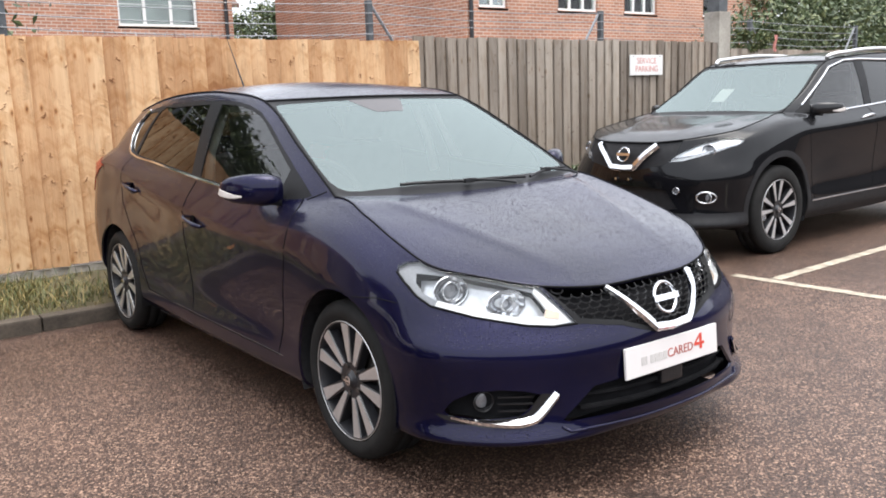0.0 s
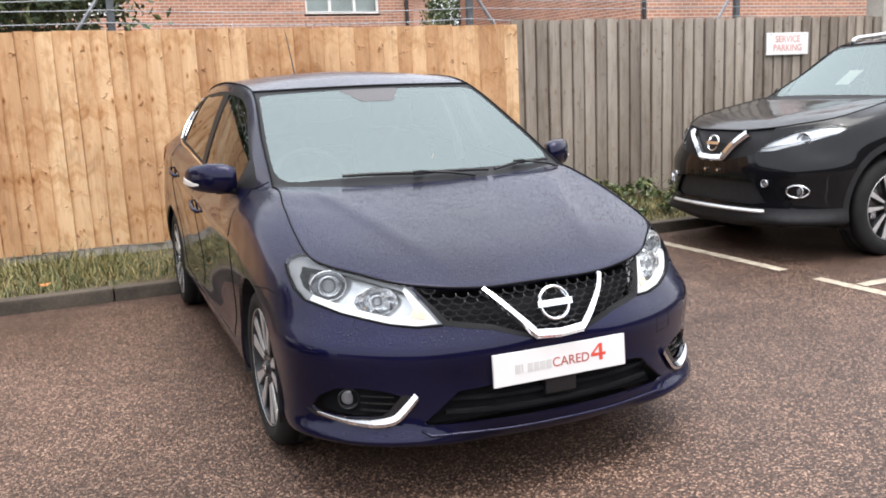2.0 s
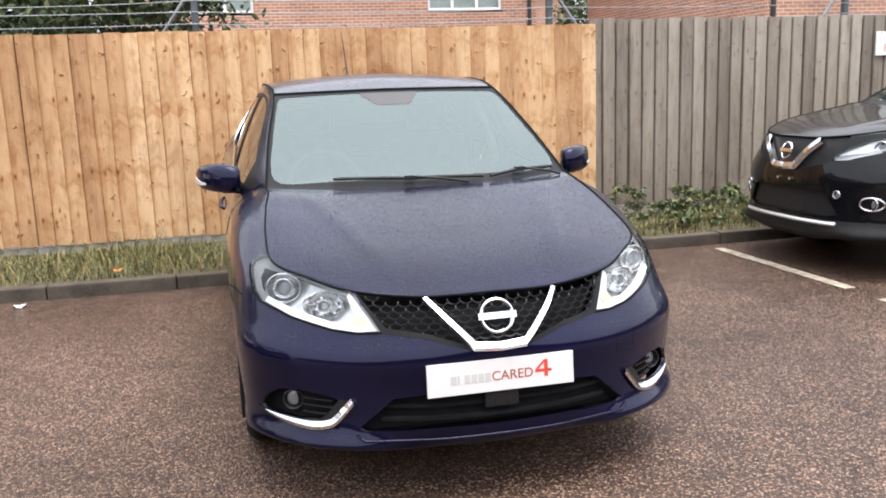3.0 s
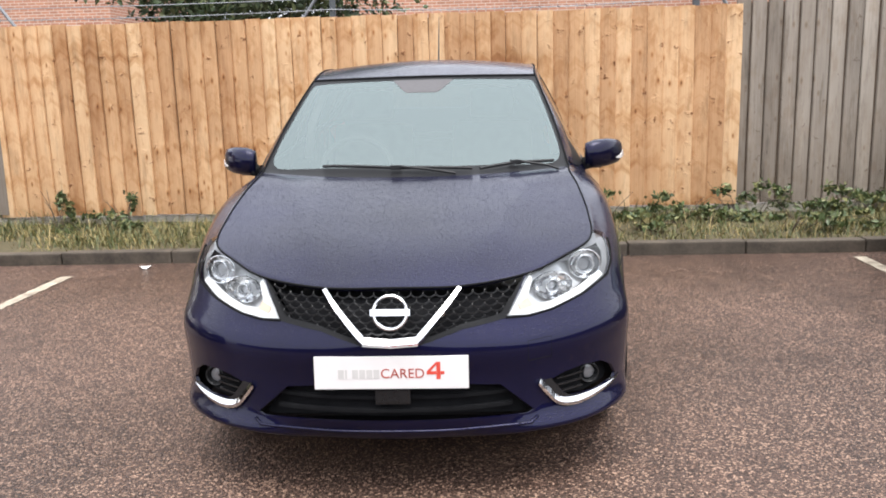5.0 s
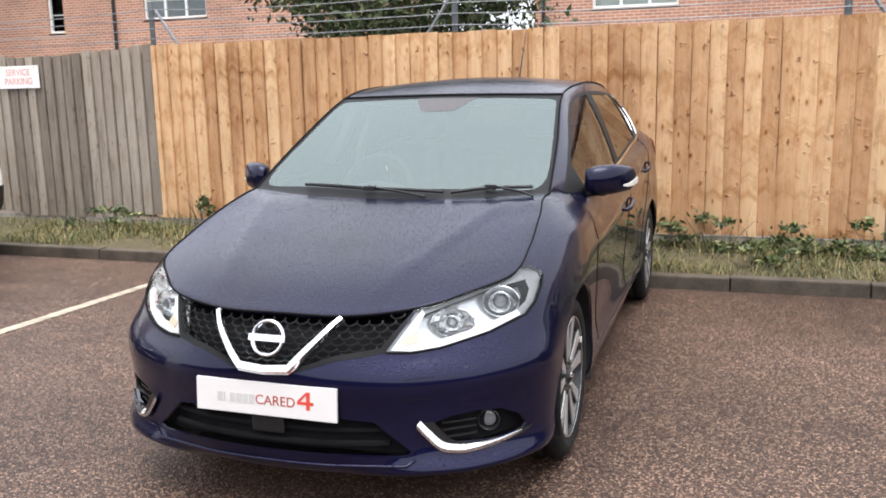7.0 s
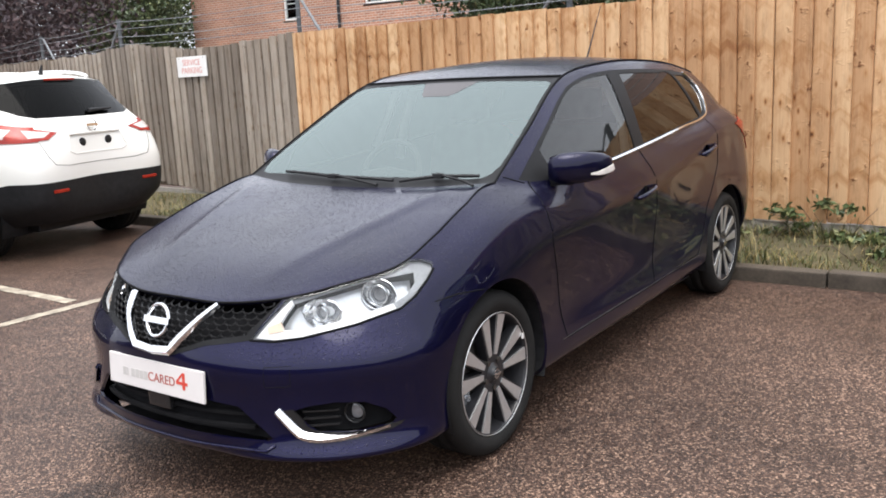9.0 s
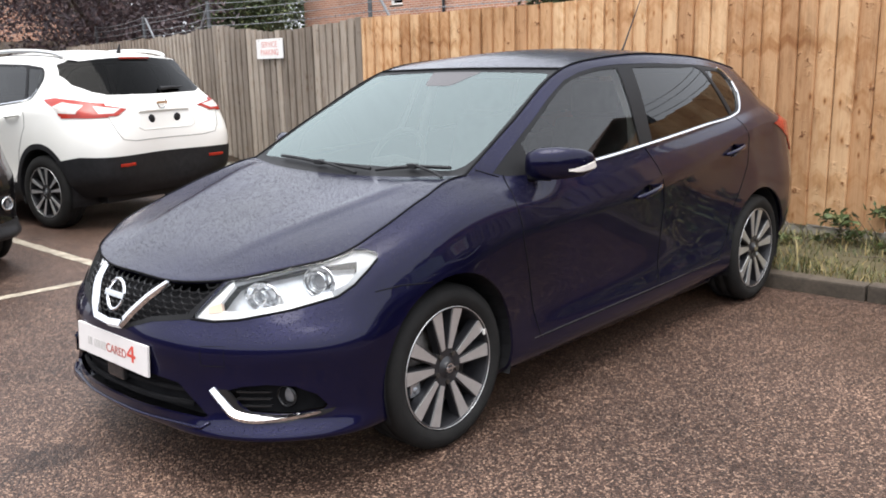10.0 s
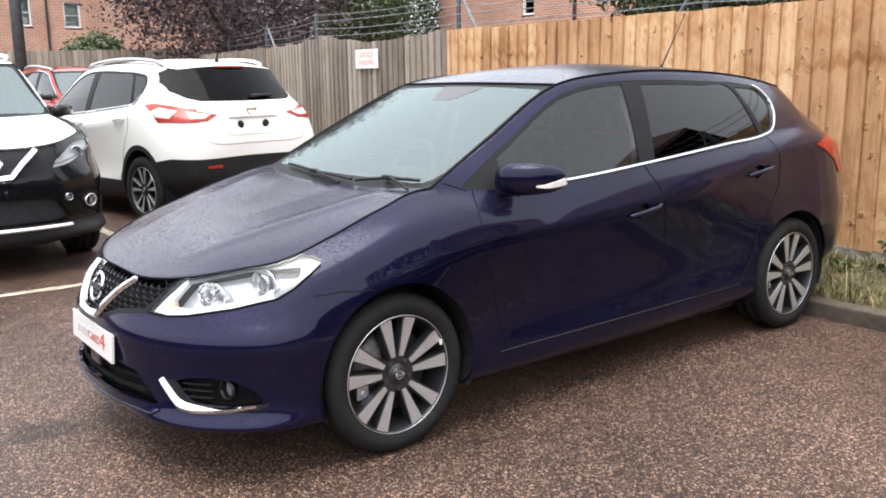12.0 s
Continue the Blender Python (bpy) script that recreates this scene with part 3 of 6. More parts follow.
ALLOY = surface("machined_alloy", (0.62, 0.62, 0.62), (0.74, 0.74, 0.74), 0.38, metal=0.8, scale=30)
ALLOY_DARK = surface("dark_grey_wheel_paint", (0.012, 0.012, 0.014), (0.024, 0.024, 0.027), 0.35, scale=20)
BRAKE = surface("brake_steel", (0.07, 0.06, 0.055), (0.16, 0.15, 0.14), 0.45, metal=0.8, scale=30)
WINDSCREEN = make_glass("windscreen_glass", (0.40, 0.46, 0.45), 0.0, 2.6, (0.87, 1.0, 0.965))
SIDE_GLASS = make_glass("side_window_glass", (0.5, 0.55, 0.53), 0.0, 1.54)
PRIVACY = make_glass("privacy_glass", (0.1, 0.095, 0.09), 0.0, 1.44)
REAR_GLASS = make_glass("rear_window_glass", (0.05, 0.05, 0.05), 0.0, 1.17)
LAMP_COVER = make_glass("lamp_cover", (0.93, 0.95, 0.96), 0.0, 1.45)
LAMP_SHELL = surface("lamp_silver", (0.42, 0.43, 0.45), (0.6, 0.61, 0.63), 0.22, metal=0.8, scale=20)
LAMP_HOUSING = surface("lamp_housing", (0.55, 0.55, 0.56), (0.85, 0.85, 0.86), 0.2, metal=0.35, scale=26)
LAMP_MIRROR = surface("lamp_reflector", (0.78, 0.78, 0.79), (0.9, 0.9, 0.91), 0.14, metal=1.0, scale=40)
LAMP_GREY = surface("lamp_grey_housing", (0.2, 0.2, 0.205), (0.32, 0.32, 0.33), 0.3, metal=0.3, scale=14)
LAMP_LENS = surface("smoked_lens", (0.14, 0.14, 0.15), (0.26, 0.26, 0.27), 0.08, scale=20, coat=1.0)
LAMP_BULB = surface("clear_lens", (0.42, 0.42, 0.43), (0.62, 0.62, 0.64), 0.08, metal=0.3, scale=40, coat=1.0)
# faint glow added to brighten the white plastic surround
LAMP_GLOW = glow("faint_glow_white", (0.74, 0.735, 0.73), 0.05)
LAMP_RED = surface("red_lens", (0.22, 0.012, 0.008), (0.34, 0.03, 0.016), 0.2, scale=10, coat=0.2, spec=0.3)
LAMP_AMBER = surface("amber_lens", (0.72, 0.52, 0.38), (0.8, 0.62, 0.48), 0.2, scale=10)
PLATE_WHITE = surface("plate_white", (0.64, 0.61, 0.6), (0.71, 0.68, 0.67), 0.3, scale=2)
PRINT_GREY = surface("print_grey", (0.46, 0.44, 0.43), (0.54, 0.52, 0.5), 0.4, scale=9)
PRINT_DARK_RED = surface("print_dark_red", (0.3, 0.055, 0.04), (0.42, 0.085, 0.06), 0.4, scale=9)
PRINT_RED = surface("print_red", (0.55, 0.05, 0.03), (0.66, 0.09, 0.06), 0.4, scale=9)
GRILLE_DARK = surface("grille_backing_black", (0.008, 0.008, 0.009), (0.013, 0.013, 0.014), 0.9, scale=20, spec=0.05)
GRILLE_BAR = surface("grille_plastic", (0.009, 0.009, 0.010), (0.016, 0.016, 0.017), 0.35, scale=20, spec=0.35)
WHITE_LENS = surface("white_lens", (0.42, 0.38, 0.36), (0.6, 0.56, 0.53), 0.2, scale=20, coat=0.3)
CABIN = surface("cabin_trim", (0.028, 0.028, 0.029), (0.055, 0.054, 0.054), 0.75, scale=8, bump=0.2, bump_scale=300)
SEAT_CLOTH = surface("seat_cloth", (0.03, 0.03, 0.032), (0.07, 0.07, 0.07), 0.9, scale=14, bump=0.3, bump_scale=400)


def spline(pts, counts, knots=None, first=None, last=None):
    """A smooth curve through points; counts: steps between neighbours. first, last: points before and after the ends."""
    P = [np.array(p, float) for p in pts]
    if knots is None:
        knots = [0.0]
        for a, b in zip(P, P[1:]):
            knots.append(knots[-1] + max(np.linalg.norm(b - a), 1e-4) ** 0.75)
    T = list(knots)
    Q = [P[0] * 2 - P[1] if first is None else np.array(first, float), *P, P[-1] * 2 - P[-2] if last is None else np.array(last, float)]
    T = [2 * T[0] - T[1], *T, 2 * T[-1] - T[-2]]
    M = []
    for i in range(1, len(Q) - 1):
        h0, h1 = T[i] - T[i - 1], T[i + 1] - T[i]
        M.append(((Q[i] - Q[i - 1]) / h0 * h1 + (Q[i + 1] - Q[i]) / h1 * h0) / (h0 + h1))
    out = []
    for i, n_ in enumerate(counts):
        h = T[i + 2] - T[i + 1]
        for k in range(n_):
            u = k / n_
            out.append((2 * u**3 - 3 * u**2 + 1) * P[i] + (u**3 - 2 * u**2 + u) * h * M[i] + (3 * u**2 - 2 * u**3) * P[i + 1] + (u**3 - u**2) * h * M[i + 1])
    out.append(P[-1])
    return np.array(out), knots


FLIP = np.array([-1.0, 1.0, 1.0])


class Shell:
    """Half a car body (x >= 0) as one smooth sheet: flanks, bonnet, windscreen, glasshouse, roof."""

    def __init__(self, columns, rails, bonnet_line, screen_line, roof_line, cowl, screen_top, steps, ia=4, ib=7, ic=9, idd=13, bulge=0.016, crease=5):
        rows = len(columns[0])
        wide = [np.array(c[4]) for c in columns]
        knots = [0.0]
        for a, b in zip(wide, wide[1:]):
            knots.append(knots[-1] + np.linalg.norm(b - a) ** 0.75)
        lines = [spline([c[j] for c in columns], steps, knots, np.array(columns[1][j]) * FLIP, np.array(columns[-2][j]) * FLIP)[0] for j in range(rows)]
        grid = []
        for i in range(len(lines[0])):
            col = [ln[i] for ln in lines]
            low, _ = spline(col[:crease + 1], [4] * crease)
            high, _ = spline(col[crease:], [5] * (rows - 1 - crease))
            grid.append(np.vstack([low, high[1:]]))
        self.grid = np.array(grid)
        top = self.grid[:, -1]
        at = [sum(steps[:k]) for k in range(len(columns))]
        nA, nB = at[ia], at[ib] - at[ia]
        front, side = top[: nA + 1], top[at[ia]: at[ib] + 1]
        mid = self.resample(bonnet_line, nB)
        u = np.linspace(0, 1, nA + 1)
        cow = self.resample(cowl, nA, first=np.array(cowl[1]) * FLIP)
        bonnet = self.coons(front, cow, mid, side)
        for p in bonnet.reshape(-1, 3):
            edge = bent(p[1], ((-.75, .27), (.2, .56)))
            p[2] += .010 * bent(p[1], ((-.72, 0), (-.45, 1), (.05, 1), (.2, 0))) * bent(abs(p[0]), ((edge - .30, 0), (edge - .07, .55), (edge, 1), (edge + .05, .25), (edge + .13, 0)))
        rail_steps = steps[ib:]
        rail, _ = spline(rails, rail_steps, None, None, np.array(rails[-2]) * FLIP)
        nC = at[ic] - at[ib]
        pillar = rail[: nC + 1]
        stop = self.resample(screen_top, nA, first=np.array(screen_top[1]) * FLIP)
        screen = self.coons(cow, stop, self.resample(screen_line, nC), pillar)
        nD = at[idd] - at[ic]
        rside = rail[nC: nC + nD + 1]
        rear = rail[nC + nD:][::-1]
        roof = self.coons(stop, rear, self.resample(roof_line, nD), rside)
        belt = top[at[ib]:]
        m_ = 16
        glass = []
        for i in range(len(belt)):
            t = belt[min(i + 1, len(belt) - 1)] - belt[max(i - 1, 0)]
            n_ = np.array([t[1], -t[0], 0.0])
            n_ = n_ / (np.linalg.norm(n_) + 1e-9)
            hgt = np.linalg.norm(rail[i] - belt[i])
            glass.append([belt[i] + (rail[i] - belt[i]) * v + n_ * bulge * min(1, hgt / 0.4) * 4 * v * (1 - v) * (0.6 + 0.8 * v) for v in np.linspace(0, 1, m_ + 1)])
        self.bm = bm = bmesh.new()
        self.zone = bm.faces.layers.int.new("zone")
        for k, g in enumerate((self.grid, bonnet, screen, roof, np.array(glass))):
            self.lay(g, k)
        self.edges = {"bonnet_front": front, "bonnet_side": side, "cowl": cow, "pillar": pillar, "screen_top": stop, "rail": rail, "roof_side": rside, "belt": belt}
        bmesh.ops.remove_doubles(bm, verts=bm.verts, dist=0.0008)
        bmesh.ops.dissolve_degenerate(bm, edges=bm.edges, dist=0.0005)
        bmesh.ops.recalc_face_normals(bm, faces=bm.faces)
        if sum(f.normal.x * f.calc_area() for f in bm.faces) < 0:
            bmesh.ops.reverse_faces(bm, faces=bm.faces)

    def resample(self, pts, n_, first=None):
        c, _ = spline(pts, [24] * (len(pts) - 1), None, first)
        d = np.concatenate([[0], np.cumsum(np.linalg.norm(np.diff(c, axis=0), axis=1))])
        w = np.linspace(0, d[-1], n_ + 1)
        return np.stack([np.interp(w, d, c[:, k]) for k in range(3)], 1)

    def coons(self, south, north, west, east):
        """Sheet between four edges; west and east run from south to north."""
        nu, nv = len(south) - 1, len(west) - 1
        out = np.zeros((nu + 1, nv + 1, 3))
        for i in range(nu + 1):
            u = (i / nu) ** 2
            for j in range(nv + 1):
                v = j / nv
                out[i, j] = ((1 - v) * south[i] + v * north[i] + (1 - u) * west[j] + u * east[j]
                             - ((1 - u) * (1 - v) * south[0] + u * (1 - v) * south[-1] + (1 - u) * v * north[0] + u * v * north[-1]))
        return out

    def lay(self, g, k):
        bm = self.bm
        vs = [[bm.verts.new(p) for p in row] for row in g]
        for a, b in zip(vs, vs[1:]):
            for j in range(len(a) - 1):
                f = bm.faces.new((a[j], a[j + 1], b[j + 1], b[j]))
                f[self.zone] = k

    def carve(self, outline, axes, ok, tag):
        """Cuts an outline, given in two axes, into the sheet, and tags what lies inside."""
        bm, zone = self.bm, self.zone
        ax, ay = axes
        third = 3 - ax - ay
        n_ = len(outline)
        x0, x1 = min(p[0] for p in outline) - 0.03, max(p[0] for p in outline) + 0.03
        y0, y1 = min(p[1] for p in outline) - 0.03, max(p[1] for p in outline) + 0.03
        near = set()
        for f in bm.faces:
            c = f.calc_center_median()
            if x0 - 0.05 < c[ax] < x1 + 0.05 and y0 - 0.05 < c[ay] < y1 + 0.05 and ok(f):
                near.add(f)
        for i in range(n_):
            p, q = outline[i], outline[(i + 1) % n_]
            lo = (min(p[0], q[0]) - 0.004, min(p[1], q[1]) - 0.004)
            hi = (max(p[0], q[0]) + 0.004, max(p[1], q[1]) + 0.004)
            faces = []
            for f in sorted((f for f in near if f.is_valid), key=lambda f: f.index):
                xs = [v.co[ax] for v in f.verts]
                if max(xs) < lo[0] or min(xs) > hi[0]:
                    continue
                ys = [v.co[ay] for v in f.verts]
                if max(ys) < lo[1] or min(ys) > hi[1]:
                    continue
                faces.append(f)
            if not faces:
                continue
            no = [0.0, 0.0, 0.0]
            no[ax], no[ay] = q[1] - p[1], p[0] - q[0]
            co = [0.0, 0.0, 0.0]
            co[ax], co[ay] = p
            seen_e, seen_v = {}, {}
            for f in faces:
                for e in f.edges:
                    seen_e[e] = 1
                for v in f.verts:
                    seen_v[v] = 1
            geom = [*seen_v, *seen_e, *faces]
            cut = bmesh.ops.bisect_plane(bm, geom=geom, dist=0.0006, plane_co=co, plane_no=Vector(no).normalized())
            near = {f for f in near if f.is_valid} | {g for g in cut["geom"] if isinstance(g, bmesh.types.BMFace)}
            bm.faces.index_update()
        for f in near:
            if not f.is_valid or not ok(f):
                continue
            c = f.calc_center_median()
            if inside((c[ax], c[ay]), outline):
                f[zone] = tag

    def finish(self):
        """Normals, kept across the cuts."""
        self.bm.normal_update()
        self.normals = {}
        for v in self.bm.verts:
            n_ = v.normal.copy()
            if abs(v.co.x) < 0.002:
                v.co.x, n_.x = 0.0, 0.0
                n_.normalize()
            self.normals[v] = n_

    def emit(self, tags, name, material, parent, mode="both", offset=0.0, rim=0.012, label=""):
        """Makes the tagged faces into parts: mode "both" is one part over the middle, "pair" one on each side."""
        tags = tags if isinstance(tags, (tuple, list)) else (tags,)
        faces = [f for f in self.bm.faces if f[self.zone] in tags]
        if not faces:
            return []
        index, cos, nos, polys = {}, [], [], []
        for f in faces:
            poly = []
            for v in f.verts:
                if v not in index:
                    index[v] = len(cos)
                    n_ = self.normals[v]
                    cos.append(v.co + n_ * offset)
                    nos.append(n_)
                poly.append(index[v])
            polys.append(poly)
        if rim:
            chosen = set(faces)
            for f in faces:
                for lp in f.loops:
                    e = lp.edge
                    if sum(1 for g in e.link_faces if g in chosen) == 1:
                        a, b = lp.vert, lp.link_loop_next.vert
                        if mode == "both" and abs(a.co.x) < 0.002 and abs(b.co.x) < 0.002:
                            continue
                        k = len(cos)
                        for v in (b, a):
                            cos.append(v.co + self.normals[v] * (offset - 0.0005))
                            nos.append((self.normals[v]))
                        for v in (a, b):
                            cos.append(v.co + self.normals[v] * (offset - rim))
                            nos.append(self.normals[v])
                        polys.append([k, k + 1, k + 2, k + 3])
        made = []
        for sign in ((1, -1) if mode == "pair" else (0,)):
            C, N, F = [], [], []
            for s in ((1, -1) if sign == 0 else (sign,)):
                base = len(C)
                C += [(c.x * s, c.y, c.z) for c in cos]
                N += [(c.x * s, c.y, c.z) for c in nos]
                F += [[base + i for i in (p if s == 1 else p[::-1])] for p in polys]
            me = bpy.data.meshes.new(name)
            me.from_pydata(C, [], F)
            me.materials.append(material)
            me.shade_smooth()
            me.normals_split_custom_set_from_vertices(N)
            made.append(hang(name, me, parent, label))
        return made


def inside(p, poly):
    x, y = p
    hit = False
    j = len(poly) - 1
    for i in range(len(poly)):
        (xi, yi), (xj, yj) = poly[i], poly[j]
        if (yi > y) != (yj > y) and x < (xj - xi) * (y - yi) / (yj - yi) + xi:
            hit = not hit
        j = i
    return hit


def arc(cx, cz, r, n_=28, flat=None):
    return [(cx + r * math.cos(2 * math.pi * k / n_), cz + r * math.sin(2 * math.pi * k / n_)) for k in range(n_)]


def lathe(bm, profile, centre, axis_sign=1, steps=48):
    """Turns (radius, depth) pairs round the x axis through centre."""
    rings = []
    for k in range(steps):
        a = 2 * math.pi * k / steps
        rings.append([bm.verts.new((centre[0] + axis_sign * d, centre[1] + r * math.cos(a), centre[2] + r * math.sin(a))) for r, d in profile])
    for k in range(steps):
        a, b = rings[k], rings[(k + 1) % steps]
        for i in range(len(profile) - 1):
            bm.faces.new((a[i], b[i], b[i + 1], a[i + 1]))
    bmesh.ops.recalc_face_normals(bm, faces=bm.faces)


def wheel(parent, centre, sign, tyre_r, rim_r, width, spokes, turn=0.0, slim=1.0):
    """A tyre on an alloy wheel with machined twin spokes, hub, nuts and brake disc. centre: the outer face's middle."""
    x0, y0, z0 = centre
    w = width
    bm = bmesh.new()
    tread = [(rim_r, -0.012), (rim_r + 0.008, 0.0), (rim_r + 0.03, 0.006), ((rim_r + tyre_r) / 2, 0.008), (tyre_r - 0.02, 0.0), (tyre_r - 0.006, -0.014),
             (tyre_r, -0.03), (tyre_r, -w * 0.32), (tyre_r - 0.006, -w * 0.33), (tyre_r - 0.006, -w * 0.36), (tyre_r, -w * 0.37), (tyre_r, -w * 0.62), (tyre_r - 0.006, -w * 0.63),
             (tyre_r - 0.006, -w * 0.66), (tyre_r, -w * 0.67), (tyre_r, -w + 0.03), (tyre_r - 0.02, -w + 0.01), (rim_r + 0.01, -w), (rim_r, -w + 0.01)]
    lathe(bm, tread, (x0, y0, z0), sign, 64)
    tyre = part("tyre", bm, RUBBER, parent, smooth=True)
    bm = bmesh.new()
    lathe(bm, [(rim_r + 0.002, -0.006), (rim_r - 0.002, -0.002), (rim_r - 0.006, -0.004), (rim_r - 0.008, -0.012)], (x0, y0, z0), sign, 64)
    rim = part("rim", bm, ALLOY_DARK, parent, smooth=True)
    bm = bmesh.new()
    lathe(bm, [(rim_r - 0.008, -0.011), (rim_r - 0.022, -0.07), (rim_r - 0.03, -w)], (x0, y0, z0), sign, 48)
    part("barrel", bm, ALLOY_DARK, rim, smooth=True)
    bm = bmesh.new()
    lathe(bm, [(rim_r + 0.002, -0.004), (rim_r + 0.001, -0.001), (rim_r - 0.0005, -0.001), (rim_r - 0.001, -0.004)], (x0, y0, z0), sign, 64)
    part("rim_edge", bm, ALLOY, rim, "machined silver rim edge", smooth=True)
    bm = bmesh.new()
    lathe(bm, [(0.0, -0.075), (rim_r * 0.72, -0.075), (rim_r * 0.74, -0.1)], (x0, y0, z0), sign, 32)
    part("brake_disc", bm, BRAKE, parent, smooth=True)
    bm = bmesh.new()
    box(bm, (min(x0 - sign * .073, x0 - sign * .05), y0 - .165, z0 - .085), (max(x0 - sign * .073, x0 - sign * .05), y0 - .112, z0 + .005), .008)
    tube(bm, [(x0 - sign * .05, y0 - .135, z0 - .062), (x0 - sign * .043, y0 - .135, z0 - .062)], .012, 10)
    tube(bm, [(x0 - sign * .05, y0 - .135, z0 - .022), (x0 - sign * .043, y0 - .135, z0 - .022)], .012, 10)
    part("brake_caliper", bm, LAMP_SHELL, parent, "pale cast brake caliper")

    def plate(bm, poly, d0, d1):
        """poly in radius, half-width steps: a spoke plate from depth d0 at the hub to d1 at the rim."""
        a = [bm.verts.new(p) for p in poly[0]]
        b = [bm.verts.new(p) for p in poly[1]]
        bm.faces.new(a)
        for i in range(len(a)):
            j = (i + 1) % len(a)
            bm.faces.new((a[j], a[i], b[i], b[j]))
    dark = bmesh.new()
    for k in range(spokes):
        for half in (-1, 1):
            base = turn + 2 * math.pi * (k + 0.5 * half * 0.4) / spokes
            def pt(r, s, d):
                a = base
                return Vector((x0 + sign * d, y0 + r * math.cos(a) - s * math.sin(a), z0 + r * math.sin(a) + s * math.cos(a)))
            r1, r2 = rim_r * 0.27, rim_r - 0.004
            s1, s2 = rim_r * 0.04 * slim, rim_r * 0.112 * slim
            lean = rim_r * 0.02 * half
            # dark spoke body
            top = [pt(r1 * 0.6, -s1 * 1.7, -0.02), pt(r2, -s2 * 1.12, -0.012), pt(r2, s2 * 1.12, -0.012), pt(r1 * 0.6, s1 * 1.7, -0.02)]
            low = [pt(r1 * 0.6, -s1 * 1.7, -0.055), pt(r2, -s2 * 1.25, -0.05), pt(r2, s2 * 1.25, -0.05), pt(r1 * 0.6, s1 * 1.7, -0.055)]
            plate(dark, (top, low), 0, 0)
            rf = rim_r * 0.31
            top = [pt(rf, -s1, -0.014), pt(r2, -s2, -0.006), pt(r2, s2, -0.006), pt(rf, s1, -0.014)]
            low = [pt(rf, -s1, -0.03), pt(r2, -s2, -0.02), pt(r2, s2, -0.02), pt(rf, s1, -0.03)]
            bright = bmesh.new()
            plate(bright, (top, low), 0, 0)
            bmesh.ops.recalc_face_normals(bright, faces=bright.faces)
            part("spoke", bright, ALLOY, rim, "machined silver spoke face")
    lathe(dark, [(0.0, -0.004), (0.024, -0.004), (0.028, -0.01), (0.044, -0.022), (0.062, -0.03), (0.07, -0.055)], (x0, y0, z0), sign, 32)
    bmesh.ops.recalc_face_normals(dark, faces=dark.faces)
    part("spider", dark, ALLOY_DARK, rim, "dark grey spoke bodies and hub")
    for k in range(5):
        bm = bmesh.new()
        a = turn + 2 * math.pi * (k + 0.5) / 5
        tube(bm, [(x0 + sign * -0.03, y0 + 0.057 * math.cos(a), z0 + 0.057 * math.sin(a)), (x0 + sign * -0.012, y0 + 0.057 * math.cos(a), z0 + 0.057 * math.sin(a))], 0.0105, 6)
        part("wheel_nut", bm, BRAKE, rim)
    bm = bmesh.new()
    lathe(bm, [(0.013, -0.003), (0.013, -0.0005), (0.019, -0.0005), (0.019, -0.003)], (x0, y0, z0), sign, 24)
    box(bm, (x0 - 0.001 - 0.002, y0 - 0.023, z0 - 0.004), (x0 + 0.003, y0 + 0.023, z0 + 0.004))
    part("hub_badge", bm, CHROME, rim)


def liner(parent, cy, cz, r, x_in, x_out):
    """Wheel housing: a dark arch over the wheel, on both sides."""
    for s in (1, -1):
        bm = bmesh.new()
        rows = []
        for k in range(25):
            a = math.pi * (-0.12 + 1.24 * k / 24)
            rows.append([bm.verts.new((s * x, cy + rr * math.cos(a), cz + rr * math.sin(a))) for x, rr in ((x_out, r), (x_out - 0.05, r - 0.004), (x_in, r), (x_in, 0.06))])
        for a, b in zip(rows, rows[1:]):
            for j in range(3):
                bm.faces.new((a[j], a[j + 1], b[j + 1], b[j]))
        part("wheel_housing", bm, BLACK_PLASTIC, parent)


def col(*pts):
    return list(pts)


def flank(y, *xz, top=None):
    """A column of the flank at one y: x, z pairs from sill to belt."""
    c = [(a, y, b) for a, b in zip(xz[::2], xz[1::2])]
    return c + [top] if top else c



def bent(v, knots):
    """Piecewise straight remapping of one length."""
    return float(np.interp(v, [k[0] for k in knots], [k[1] for k in knots]))


class Form:
    """How a body differs from the hatchback's: its own lengths, heights and width."""

    def __init__(self, ys, zs, wide=1.0, upper=1.0, lift=0.0, flat=0.0):
        self.ys, self.zs, self.wide, self.upper, self.lift, self.flat = ys, zs, wide, upper, lift, flat

    def yz(self, p):
        return bent(p[0], self.ys), bent(p[1], self.zs)

    def __call__(self, p):
        k = self.wide + (self.upper - self.wide) * min(1, max(0, (p[2] - 1.0) / 0.4))
        return p[0] * k, bent(p[1], self.ys) - self.flat * max(0, 1 - (p[0] / 0.72) ** 2) * bent(p[1], ((2.6, 0), (3.1, 1))), bent(p[2], self.zs) + self.lift * bent(p[1], ((1.6, 0), (3.1, 1))) * bent(p[2], ((1.2, 0), (1.36, 1)))


